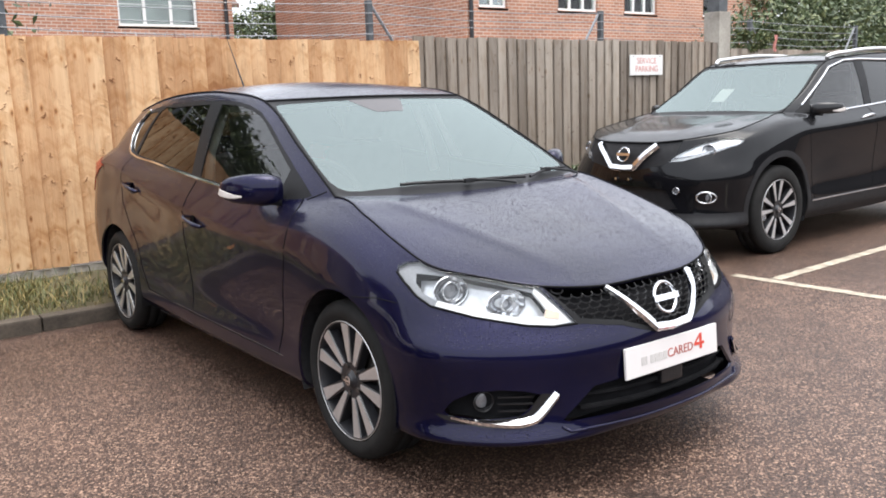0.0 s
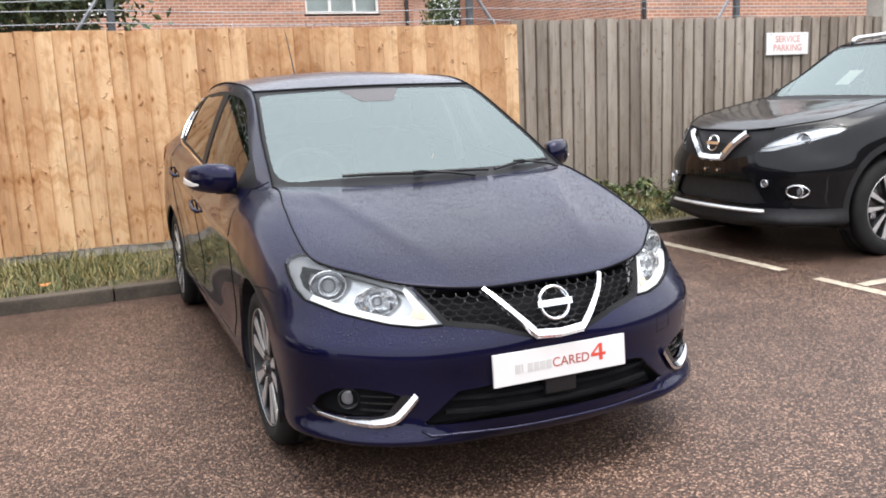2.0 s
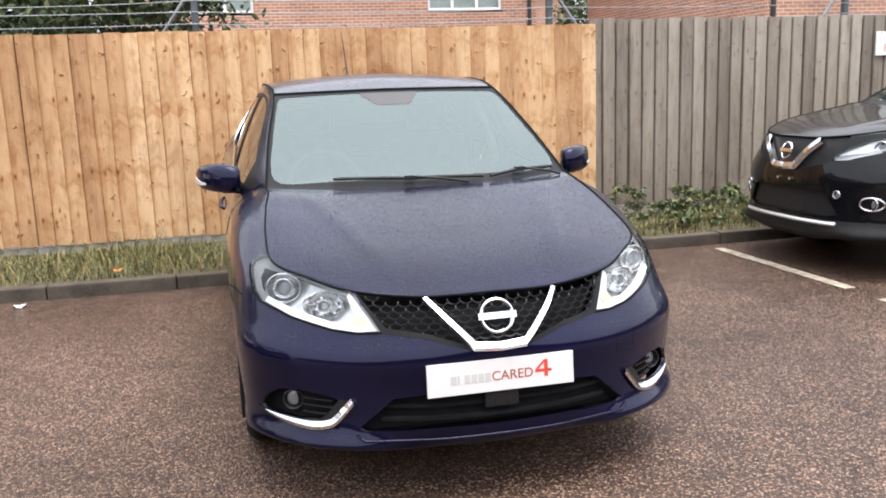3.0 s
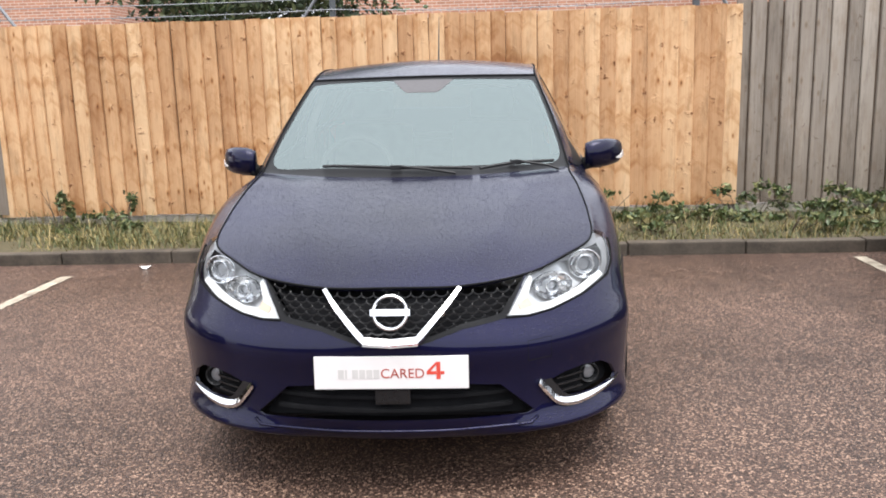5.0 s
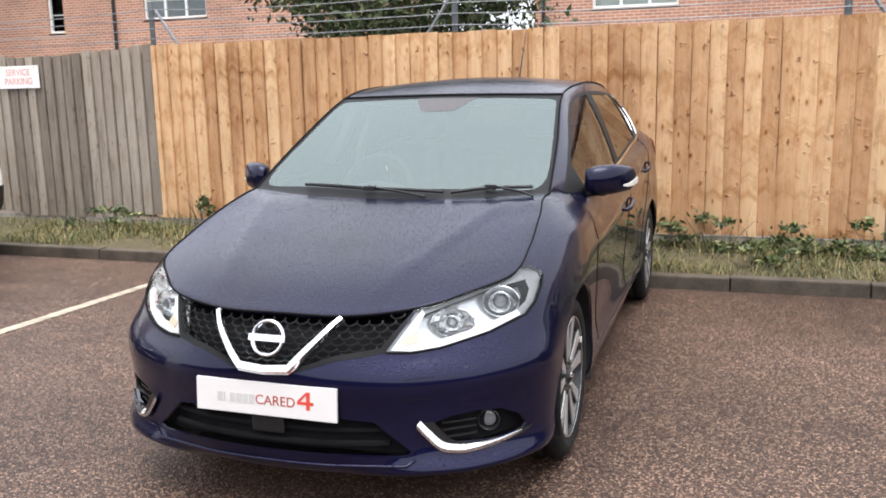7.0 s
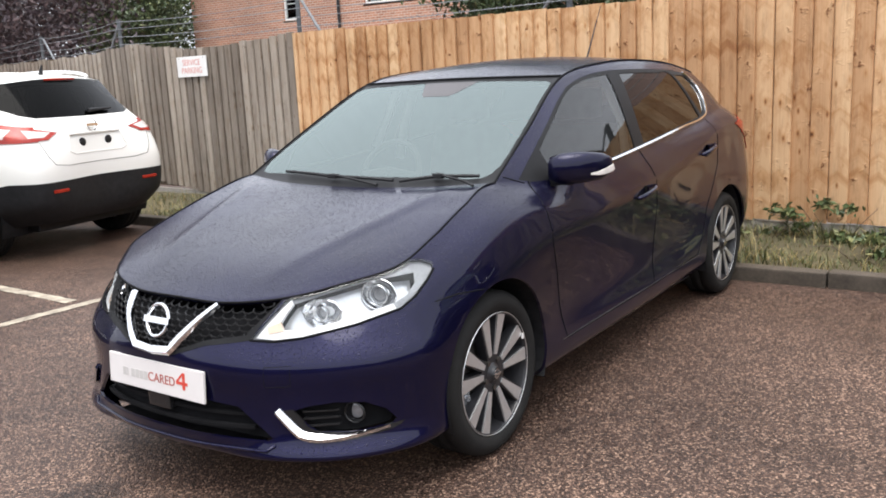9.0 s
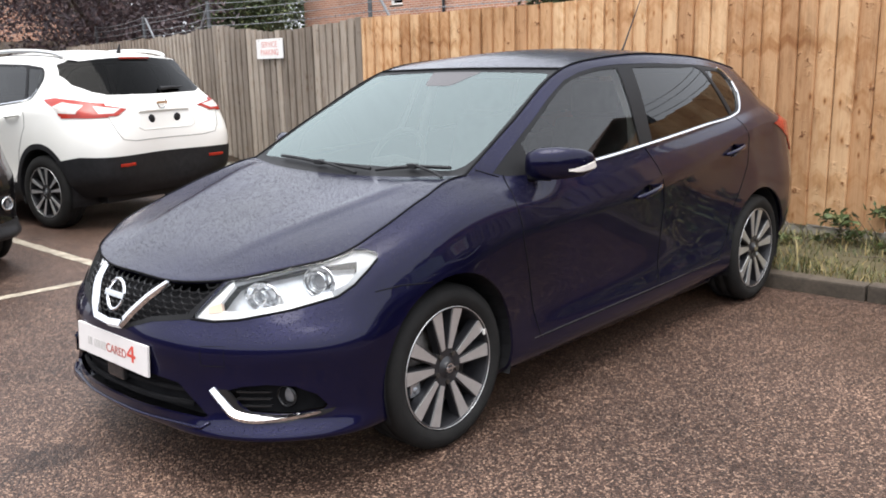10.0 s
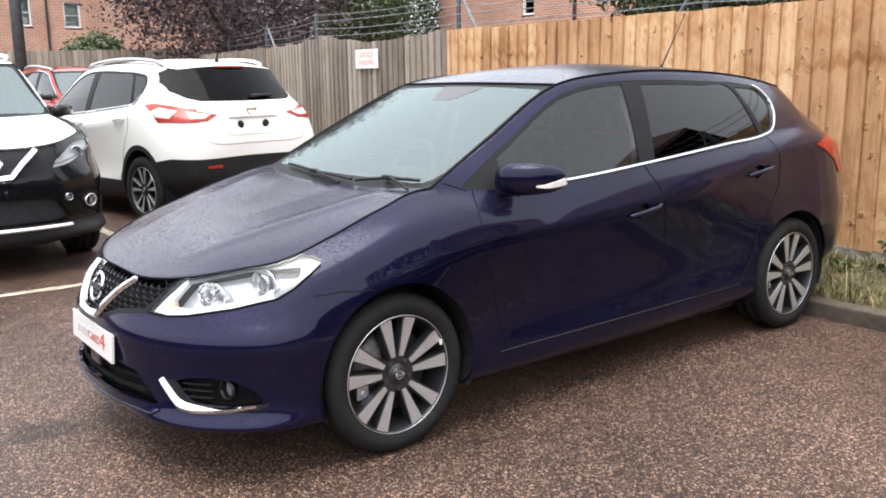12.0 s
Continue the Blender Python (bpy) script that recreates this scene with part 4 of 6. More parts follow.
PLAIN = Form([(-9, -9), (9, 9)], [(-9, -9), (9, 9)])
SUV = Form([(-.905, -.945), (-.765, -.865), (-.408, -.45), (0, 0), (2.7, 2.705), (3.1, 3.2), (3.475, 3.72)],
           [(0, .03), (.19, .24), (.222, .29), (.30, .40), (.42, .55), (.52, .67), (.60, .79), (.67, .89), (.714, .965), (.806, 1.045), (.95, 1.13), (1.003, 1.165), (1.13, 1.27), (1.40, 1.60), (1.516, 1.705)], 1.03, 1.09, .08)
CROSSOVER = Form([(-.905, -.92), (0, 0), (2.7, 2.646), (3.1, 3.03), (3.475, 3.43)],
                 [(0, .02), (.19, .22), (.30, .36), (.52, .62), (.714, .86), (1.003, 1.08), (1.13, 1.215), (1.40, 1.53), (1.516, 1.665)], 1.02, 1.07, .07, .07)


def body_shell(form):
    columns = [
        col((0, -.78, .19), (0, -.885, .222), (0, -.905, .262), (0, -.884, .42), (0, -.890, .53), (0, -.874, .60), (0, -.83, .67), (0, -.765, .714)),
        col((.25, -.77, .19), (.25, -.865, .222), (.25, -.886, .262), (.25, -.874, .42), (.25, -.880, .53), (.25, -.85, .60), (.25, -.808, .668), (.245, -.755, .716)),
        col((.45, -.75, .205), (.472, -.841, .231), (.475, -.817, .285), (.468, -.806, .42), (.466, -.806, .53), (.44, -.772, .60), (.44, -.735, .675), (.455, -.686, .738)),
        col((.635, -.61, .205), (.687, -.712, .229), (.682, -.672, .288), (.684, -.668, .42), (.686, -.673, .535), (.656, -.645, .605), (.625, -.60, .68), (.60, -.55, .772)),
        col((.77, -.42, .205), (.829, -.506, .229), (.823, -.480, .288), (.828, -.482, .42), (.831, -.486, .545), (.806, -.458, .615), (.77, -.43, .71), (.705, -.408, .806)),
        flank(-.22, .80, .19, .835, .22, .853, .30, .862, .42, .866, .52, .862, .65, .82, .785, top=(.72, -.21, .872)),
        flank(.05, .80, .19, .855, .22, .872, .30, .878, .42, .88, .56, .874, .73, .825, .88, top=(.705, .02, .948)),
        flank(.35, .80, .19, .850, .23, .863, .30, .860, .42, .864, .59, .874, .785, .838, .90, top=(.69, .27, 1.003)),
        flank(.62, .80, .19, .845, .23, .858, .30, .844, .42, .856, .60, .876, .800, .847, .885, top=(.807, .62, .962)),
        flank(1.0, .80, .19, .845, .235, .858, .30, .842, .42, .855, .61, .878, .826, .847, .910, top=(.816, 1.0, .982)),
        flank(1.5, .80, .19, .845, .24, .858, .31, .842, .42, .855, .63, .879, .868, .846, .953, top=(.817, 1.5, 1.018)),
        flank(2.1, .80, .20, .845, .25, .860, .33, .848, .45, .858, .68, .876, .942, .843, 1.016, top=(.805, 2.1, 1.066)),
        flank(2.7, .80, .22, .85, .27, .872, .36, .882, .50, .884, .74, .866, 1.045, .835, 1.09, top=(.785, 2.7, 1.13)),
        col((.74, 3.08, .25), (.80, 3.1, .30), (.85, 3.16, .38), (.868, 3.18, .5), (.868, 3.18, .70), (.836, 3.12, 1.04), (.79, 3.05, 1.10), (.735, 3.0, 1.15)),
        col((.60, 3.32, .26), (.66, 3.37, .32), (.715, 3.42, .4), (.73, 3.44, .5), (.735, 3.44, .68), (.71, 3.37, .98), (.67, 3.31, 1.07), (.62, 3.24, 1.15)),
        col((0, 3.40, .26), (0, 3.45, .32), (0, 3.47, .4), (0, 3.475, .5), (0, 3.475, .68), (0, 3.445, .97), (0, 3.41, 1.06), (0, 3.36, 1.13)),
    ]
    rails = [(.69, .27, 1.003), (.652, .62, 1.188), (.59, 1.07, 1.40), (.605, 1.5, 1.455), (.605, 2.1, 1.455), (.58, 2.62, 1.415), (.54, 2.98, 1.36), (.36, 3.06, 1.372), (0, 3.10, 1.385)]
    steps = [9, 7, 8, 8, 9, 10, 11, 11, 14, 18, 21, 20, 14, 13, 19]
    lines = ([(0, -.765, .714), (0, -.60, .785), (0, -.32, .868), (0, 0, .95), (0, .13, .985)],
             [(0, .13, .985), (0, .58, 1.205), (0, 1.045, 1.408)],
             [(0, 1.045, 1.408), (0, 1.3, 1.470), (0, 1.7, 1.503), (0, 2.3, 1.488), (0, 2.8, 1.435), (0, 3.10, 1.385)],
             [(0, .13, .985), (.36, .165, .989), (.69, .27, 1.003)],
             [(0, 1.045, 1.408), (.32, 1.055, 1.405), (.59, 1.07, 1.40)])
    return Shell([[form(p) for p in c] for c in columns], [form(p) for p in rails], *[[form(p) for p in ln] for ln in lines], steps)


GLASS_F, GLASS_R, GLASS_Q, DLO, SCREEN, ARCH, DOOR_F, DOOR_R, BACKLIGHT, TAIL, CLAD = range(10, 21)
LAMP, DRL, GRILLE, FRAME, INTAKE, FOG, FOG_TRIM, BUMPER, TAIL_W, SENSOR, CUP, CUP_R, TAIL_V, BEZEL = range(30, 44)


def flank_face(f):
    return f.calc_center_median().x > 0.45 and f.normal.x > 0.25


def nose_face(f):
    return f.calc_center_median().y < -0.1 and f.normal.y < -0.05 and f.normal.z < 0.8


def rear_face(f):
    return f.calc_center_median().y > 2.95 and f.normal.y > 0.15


def ribbon(bm, pts, out, width, depth):
    """A flat bar along pts; out: the outward way; width across, depth outward."""
    out = Vector(out).normalized()
    pts = [Vector(p) for p in pts]
    rings = []
    for i, p in enumerate(pts):
        d = (pts[min(i + 1, len(pts) - 1)] - pts[max(i - 1, 0)]).normalized()
        s = d.cross(out).normalized()
        k = 1.0
        if 0 < i < len(pts) - 1:
            a, b = (pts[i] - pts[i - 1]).normalized(), (pts[i + 1] - pts[i]).normalized()
            k = 1 / max(0.6, math.sqrt((1 + a.dot(b)) / 2))
        w = width[i] if isinstance(width, (list, tuple)) else width
        o = out * depth
        rings.append([bm.verts.new(p + v) for v in (-s * w / 2 * k, -s * w * 0.36 * k + o, s * w * 0.36 * k + o, s * w / 2 * k)])
    for a, b in zip(rings, rings[1:]):
        for j in range(4):
            bm.faces.new((a[j], a[(j + 1) % 4], b[(j + 1) % 4], b[j]))
    bm.faces.new(rings[0][::-1])
    bm.faces.new(rings[-1])
    bmesh.ops.recalc_face_normals(bm, faces=bm.faces)


class Skin:
    """Finds places on a shell: by front (x, z), by side (y, z)."""

    def __init__(self, sh):
        self.tree = BVHTree.FromBMesh(sh.bm)

    def front(self, x, z, out=0.0):
        p, n_, _, _ = self.tree.ray_cast(Vector((max(abs(x), 1e-4), -4, z)), Vector((0, 1, 0)))
        if p is None:
            p, n_ = Vector((abs(x), -0.8, z)), Vector((0, -1, 0))
        p = p + n_ * out
        return Vector((math.copysign(p.x, x), p.y, p.z))

    def side(self, y, z, out=0.0, s=1):
        p, n_, _, _ = self.tree.ray_cast(Vector((4, y, z)), Vector((-1, 0, 0)))
        if p is None:
            p, n_ = Vector((0.85, y, z)), Vector((1, 0, 0))
        p = p + n_ * out
        return Vector((p.x * s, p.y, p.z))

    def top(self, x, y, out=0.0):
        p, n_, _, _ = self.tree.ray_cast(Vector((max(abs(x), 1e-4), y, 4)), Vector((0, 0, -1)))
        p = p + n_ * out
        return Vector((math.copysign(p.x, x), p.y, p.z))

    def rear(self, x, z, out=0.0):
        p, n_, _, _ = self.tree.ray_cast(Vector((max(abs(x), 1e-4), 6, z)), Vector((0, -1, 0)))
        if p is None:
            p, n_ = Vector((abs(x), 3.4, z)), Vector((0, 1, 0))
        p = p + n_ * out
        return Vector((math.copysign(p.x, x), p.y, p.z))


def fine(pts, step=0.03):
    out = []
    for a, b in zip(pts, pts[1:]):
        n_ = max(1, int(math.dist(a, b) / step))
        out += [tuple(a[k] + (b[k] - a[k]) * i / n_ for k in range(len(a))) for i in range(n_)]
    return out + [tuple(pts[-1])]


def seam(parent, pts, radius=0.0021, sides=(1, -1), name="shut_line", material=None):
    for s in sides:
        bm = bmesh.new()
        tube(bm, [(p[0] * s, p[1], p[2]) for p in pts], radius, 6)
        part(name, bm, material or GRILLE_DARK, parent)


def mirror_pods(parent, paint, form, skin):
    """Door mirrors: painted shell, dark glass behind, white indicator, foot."""
    def at(p):
        q = form(p)
        return Vector((p[0] * form.wide, q[1], q[2]))
    for s in (1, -1):
        bm = bmesh.new()
        rings = []
        for x, cy, cz, hy, hz in ((.792, .55, 1.022, .03, .04), (.797, .565, 1.022, .07, .058), (.84, .58, 1.024, .09, .070), (.90, .61, 1.027, .092, .070), (.937, .645, 1.027, .085, .064), (.968, .68, 1.027, .070, .056), (.986, .71, 1.028, .045, .040), (.994, .726, 1.028, .02, .018)):
            ring = []
            for k in range(20):
                a = 2 * math.pi * k / 20
                c, d = math.cos(a), math.sin(a)
                yy = hy * math.copysign(abs(c) ** 0.8, c) * (0.62 if c > 0 else 0.62)
                ring.append(bm.verts.new(at((x, cy + yy, cz + hz * math.copysign(abs(d) ** 0.75, d) * (1.0 if d > 0 else 0.9))) * 1.0))
            rings.append(ring)
        for a, b in zip(rings, rings[1:]):
            for k in range(20):
                bm.faces.new((a[k], a[(k + 1) % 20], b[(k + 1) % 20], b[k]))
        bm.faces.new(rings[0])
        bm.faces.new(rings[-1])
        for v in bm.verts:
            v.co.x *= s
        bmesh.ops.recalc_face_normals(bm, faces=bm.faces)
        pod = part("door_mirror", bm, paint, parent, smooth=True)
        tree_ = BVHTree.FromPolygons([v.co for v in pod.data.vertices], [p.vertices for p in pod.data.polygons])
        bm = bmesh.new()
        pts = []
        for dy, dz in ((.61, 1.004), (.64, 1.004), (.67, 1.008), (.70, 1.014), (.72, 1.018), (.732, 1.022)):
            q = at((.95, dy, dz))
            hit = tree_.ray_cast(Vector((s * 2, q.y, q.z)), Vector((-s, 0, 0)))[0]
            if hit is not None:
                pts.append(hit + Vector((s * .001, 0, 0)))
        ribbon(bm, pts, (s, 0, .15), [.008, .018, .026, .03, .032, .03][:len(pts)], .004)
        part("indicator", bm, WHITE_LENS, pod, "white indicator lens")
        bm = bmesh.new()
        p = [at((.79, .555, .985)), at((.83, .575, .985)), at((.87, .60, .985))]
        tube(bm, [(q.x * s, q.y, q.z) for q in p], [.03, .026, .028], 10)
        part("mirror_foot", bm, BLACK_PLASTIC, parent, smooth=True)


def cabin(parent, form, wheel_side=-1):
    """Dashboard, steering wheel, seats and floor, seen through the glass."""
    def F(p):
        return Vector(form(p))
    def slab(name, lo, hi, mat, bevel=0.04, turn=None):
        bm = bmesh.new()
        lo, hi = F(lo), F(hi)
        box(bm, lo, hi, bevel, turn)
        return part(name, bm, mat, parent, smooth=True)
    slab("dashboard", (-.66, .32, .66), (.66, .82, .93), CABIN, 0.08)
    slab("cabin_floor", (-.76, .42, .24), (.76, 3.1, .34), CABIN, 0.02)
    slab("parcel_shelf", (-.62, 2.55, .94), (.62, 3.05, .99), CABIN, 0.02)
    for s in (1, -1):
        bm = bmesh.new()
        a, b = F((.36 - .25, 1.1, .42)), F((.36 + .25, 1.62, .62))
        box(bm, a, b, 0.06)
        a, b = F((.36 - .24, 1.52, .55)), F((.36 + .24, 1.68, 1.15))
        box(bm, a, b, 0.07, Matrix.Translation((0, 1.6, .55)) @ Matrix.Rotation(radians(-14), 4, "X") @ Matrix.Translation((0, -1.6, -.55)))
        a, b = F((.36 - .13, 1.66, 1.16)), F((.36 + .13, 1.76, 1.33))
        box(bm, a, b, 0.045)
        for v in bm.verts:
            v.co.x *= s
        bmesh.ops.recalc_face_normals(bm, faces=bm.faces)
        part("seat", bm, SEAT_CLOTH, parent, smooth=True)
        bm = bmesh.new()
        tube(bm, [(q.x * s, q.y, q.z) for q in (F((.73, 1.50, .95)), F((.70, 1.52, 1.15)), F((.60, 1.52, 1.38)))], .028, 8)
        part("pillar_trim", bm, PILLAR_TRIM, parent, smooth=True)
    slab("rear_bench", (-.62, 2.15, .42), (.62, 2.62, .98), SEAT_CLOTH, 0.08)
    bm = bmesh.new()
    c = F((.36 * wheel_side, .93, .93))
    m = Matrix.Translation(c) @ Matrix.Rotation(radians(65), 4, "X")
    ring = [m @ Vector((.185 * math.cos(a), .185 * math.sin(a), 0)) for a in (2 * math.pi * k / 32 for k in range(33))]
    tube(bm, ring, .016, 8, cap=False)
    for a in (0, math.pi, -math.pi / 2):
        tube(bm, [m @ Vector((0, 0, 0)), m @ Vector((.18 * math.cos(a), .18 * math.sin(a), 0))], [.045, .018], 8)
    part("steering_wheel", bm, CABIN, parent, smooth=True)


def badge(parent, c, out, r):
    """The maker's mark as a plain ring and bar."""
    bm = bmesh.new()
    out = Vector(out).normalized()
    s = Vector((0, 0, 1)).cross(out).normalized()
    u = out.cross(s)
    c = Vector(c)
    ring = [c + s * r * math.cos(a) + u * r * math.sin(a) for a in (2 * math.pi * k / 36 for k in range(37))]
    tube(bm, ring, r * 0.12, 8, cap=False)
    a = [c + s * x + u * z + out * d for x, z, d in ((-1.2 * r, -.2 * r, 0), (1.2 * r, -.2 * r, 0), (1.2 * r, .2 * r, 0), (-1.2 * r, .2 * r, 0))]
    lo = [bm.verts.new(p - out * 0.006) for p in a]
    hi = [bm.verts.new(p + out * 0.009) for p in a]
    bm.faces.new(hi)
    for i in range(4):
        j = (i + 1) % 4
        bm.faces.new((lo[i], lo[j], hi[j], hi[i]))
    bmesh.ops.recalc_face_normals(bm, faces=bm.faces)
    b = part("badge", bm, CHROME, parent, "chrome ring and bar", smooth=False)
    return b


def projector(parent, c, r, out=(0, -1, 0.05), ring=None, lens=None, lens_r=0.62):
    """A lamp unit: bright ring, bowl and clear lens."""
    bm = bmesh.new()
    out = Vector(out).normalized()
    s = out.orthogonal().normalized()
    u = out.cross(s)
    c = Vector(c)
    rings = []
    for rr, d in ((r * 1.12, 0.0), (r * 1.05, 0.012), (r * .92, 0.006), (r * .8, -.02), (r * .55, -.03), (r * .5, -.02), (0.0005, -.02)):
        rings.append([bm.verts.new(c + (s * math.cos(a) + u * math.sin(a)) * rr + out * d) for a in (2 * math.pi * k / 28 for k in range(28))])
    for a, b in zip(rings, rings[1:]):
        for k in range(28):
            bm.faces.new((a[k], a[(k + 1) % 28], b[(k + 1) % 28], b[k]))
    bmesh.ops.recalc_face_normals(bm, faces=bm.faces)
    unit = part("projector", bm, ring or LAMP_SHELL, parent, smooth=True)
    bm = bmesh.new()
    rings = []
    for rr, d in ((r * lens_r, -.008), (r * lens_r * .8, -.006), (r * lens_r * .45, -.004), (0.0005, -.0035)):
        rings.append([bm.verts.new(c + (s * math.cos(a) + u * math.sin(a)) * rr + out * d) for a in (2 * math.pi * k / 24 for k in range(24))])
    for a, b in zip(rings, rings[1:]):
        for k in range(24):
            bm.faces.new((a[k], a[(k + 1) % 24], b[(k + 1) % 24], b[k]))
    bmesh.ops.recalc_face_normals(bm, faces=bm.faces)
    part("lens", bm, lens or LAMP_LENS, unit, smooth=True)
    return unit


def reflector(parent, c, r, out, wide, steps):
    """A bright faceted bowl round a bulb, stretched sideways."""
    bm = bmesh.new()
    out = Vector(out).normalized()
    side = out.cross(Vector((0, 0, 1))).normalized()
    up = side.cross(out)
    rings = []
    for k, d in ((1.04, .004), (1.0, .007), (.95, .002), (.82, -.016), (.62, -.03), (.36, -.037)):
        rings.append([bm.verts.new(Vector(c) + (side * math.cos(a) * wide + up * math.sin(a)) * r * k + out * d) for a in (2 * math.pi * i / steps for i in range(steps))])
    for a, b in zip(rings, rings[1:]):
        for i in range(steps):
            bm.faces.new((a[i], a[(i + 1) % steps], b[(i + 1) % steps], b[i]))
    bmesh.ops.recalc_face_normals(bm, faces=bm.faces)
    part("reflector", bm, LAMP_MIRROR, parent, smooth=steps > 20)


def curved(pts, corners, steps=4):
    """Rounds an outline between its corner points."""
    n_ = len(pts)
    out = []
    for a, b in zip(corners, [*corners[1:], corners[0] + n_]):
        run = [pts[i % n_] for i in range(a, b + 1)]
        if len(run) == 2:
            out.append(run[0])
        else:
            c, _ = spline([(0, *p) for p in run], [steps] * (len(run) - 1))
            out += [(float(p[1]), float(p[2])) for p in c[:-1]]
    return out


DLO_LINE = [(.40, 1.0), (.46, .985), (.62, .985), (1.0, .994), (1.5, 1.030), (2.1, 1.078), (2.45, 1.11), (2.55, 1.135), (2.64, 1.22), (2.668, 1.29), (2.62, 1.358), (2.56, 1.376),
            (2.1, 1.405), (1.55, 1.415), (1.3, 1.402), (1.05, 1.352), (.75, 1.204), (.5, 1.065)]


def windows_and_doors(sh, form, car, paint, trim, arch_r, arch_z, chrome_top=False):
    """Cuts flanks into doors, windows and arches, and hangs them on the car."""
    side = (1, 2)
    Y = form.yz
    zone = sh.zone
    poly = [Y(p) for p in ((.40, .985), (.405, .86), (.41, .76), (.46, .61), (.495, .46), (.545, .308), (1.54, .315), (1.553, .40), (1.563, .73), (1.50, .926), (1.455, 1.04), (1.40, 1.06))]
    sh.carve(poly, side, lambda f: flank_face(f) and f[zone] == 0, DOOR_F)
    rear = [Y(p) for p in ((1.455, 1.04), (1.50, .926), (1.563, .73), (1.553, .40), (1.54, .315), (2.20, .342), (2.30, .45), (2.345, .60), (2.43, .72), (2.50, .84), (2.51, .98), (2.46, 1.12), (2.3, 1.13))]
    sh.carve(rear, side, lambda f: flank_face(f) and f[zone] == 0, DOOR_R)
    sh.carve([Y(p) for p in curved(DLO_LINE, [0], 2)], side, lambda f: flank_face(f) and f[zone] in (0, 4, DOOR_F, DOOR_R), DLO)
    for line, tag in (([(.60, .999), (1.0, 1.008), (1.425, 1.038), (1.47, 1.397), (1.28, 1.386), (1.04, 1.332), (.82, 1.224), (.60, 1.102)], GLASS_F),
                      ([(1.535, 1.046), (2.1, 1.092), (2.435, 1.12), (2.40, 1.24), (2.34, 1.37), (2.1, 1.388), (1.60, 1.398)], GLASS_R),
                      ([(2.475, 1.13), (2.54, 1.15), (2.61, 1.225), (2.635, 1.29), (2.595, 1.347), (2.55, 1.36), (2.38, 1.37), (2.44, 1.24)], GLASS_Q)):
        corners = {GLASS_F: [0, 2, 3, 7], GLASS_R: [0, 2, 6], GLASS_Q: [0, 5, 6]}[tag]
        sh.carve([Y(p) for p in curved(line, corners, 3)], side, lambda f: flank_face(f) and f[zone] == DLO, tag)
    sh.carve([(form((x, y, 1.2))[0], bent(y, form.ys)) for x, y in ((-.01, .205), (.15, .209), (.30, .222), (.45, .243), (.57, .265), (.622, .285), (.648, .32), (.659, .37), (.654, .45), (.640, .56), (.611, .76), (.579, .965), (.566, 1.003), (.53, 1.017), (.30, 1.02), (-.01, 1.015))], (0, 1), lambda f: f[zone] == 2, SCREEN)
    sh.carve([(form((x, 3.1, z))[0], bent(z, form.zs)) for x, z in ((-.01, 1.165), (.50, 1.17), (.58, 1.20), (.47, 1.335), (.35, 1.345), (-.01, 1.355))], (0, 2), lambda f: rear_face(f) and f[zone] in (0, 4), BACKLIGHT)
    for cy in (0.0, bent(2.7, form.ys)):
        sh.carve(arc(cy, arch_z, arch_r, 44), side, lambda f: flank_face(f) and f[zone] in (0, DOOR_F, DOOR_R, CLAD, BUMPER), ARCH)
    return [Y(p) for p in ((.408, .80), (.41, .76), (.46, .61), (.495, .46), (.545, .308), (1.54, .315))], [Y(p) for p in ((1.447, 1.015), (1.50, .926), (1.563, .73), (1.553, .40), (1.54, .315))], [Y(p) for p in ((1.54, .315), (2.20, .342), (2.30, .45), (2.345, .60), (2.43, .72), (2.50, .84), (2.51, .98), (2.475, 1.10))]


def even(ob, axis):
    """Smooth float-glass normals: those of the quadratic sheet that lies closest to the pane."""
    me = ob.data
    co = np.array([v.co for v in me.vertices])
    u, w = [k for k in range(3) if k != axis]
    mean = co.mean(0)
    a, b, d = co[:, u] - mean[u], co[:, w] - mean[w], co[:, axis]
    k, *_ = np.linalg.lstsq(np.stack([np.ones_like(a), a, b, a * a, a * b, b * b], 1), d, rcond=None)
    nn = np.zeros_like(co)
    nn[:, axis] = 1
    nn[:, u] = -(k[1] + 2 * k[3] * a + k[4] * b)
    nn[:, w] = -(k[2] + k[4] * a + 2 * k[5] * b)
    nn /= np.linalg.norm(nn, axis=1)[:, None]
    flat = np.array(me.polygons[0].normal)
    if nn.mean(0) @ flat < 0:
        nn = -nn
    me.normals_split_custom_set_from_vertices([tuple(v) for v in nn])


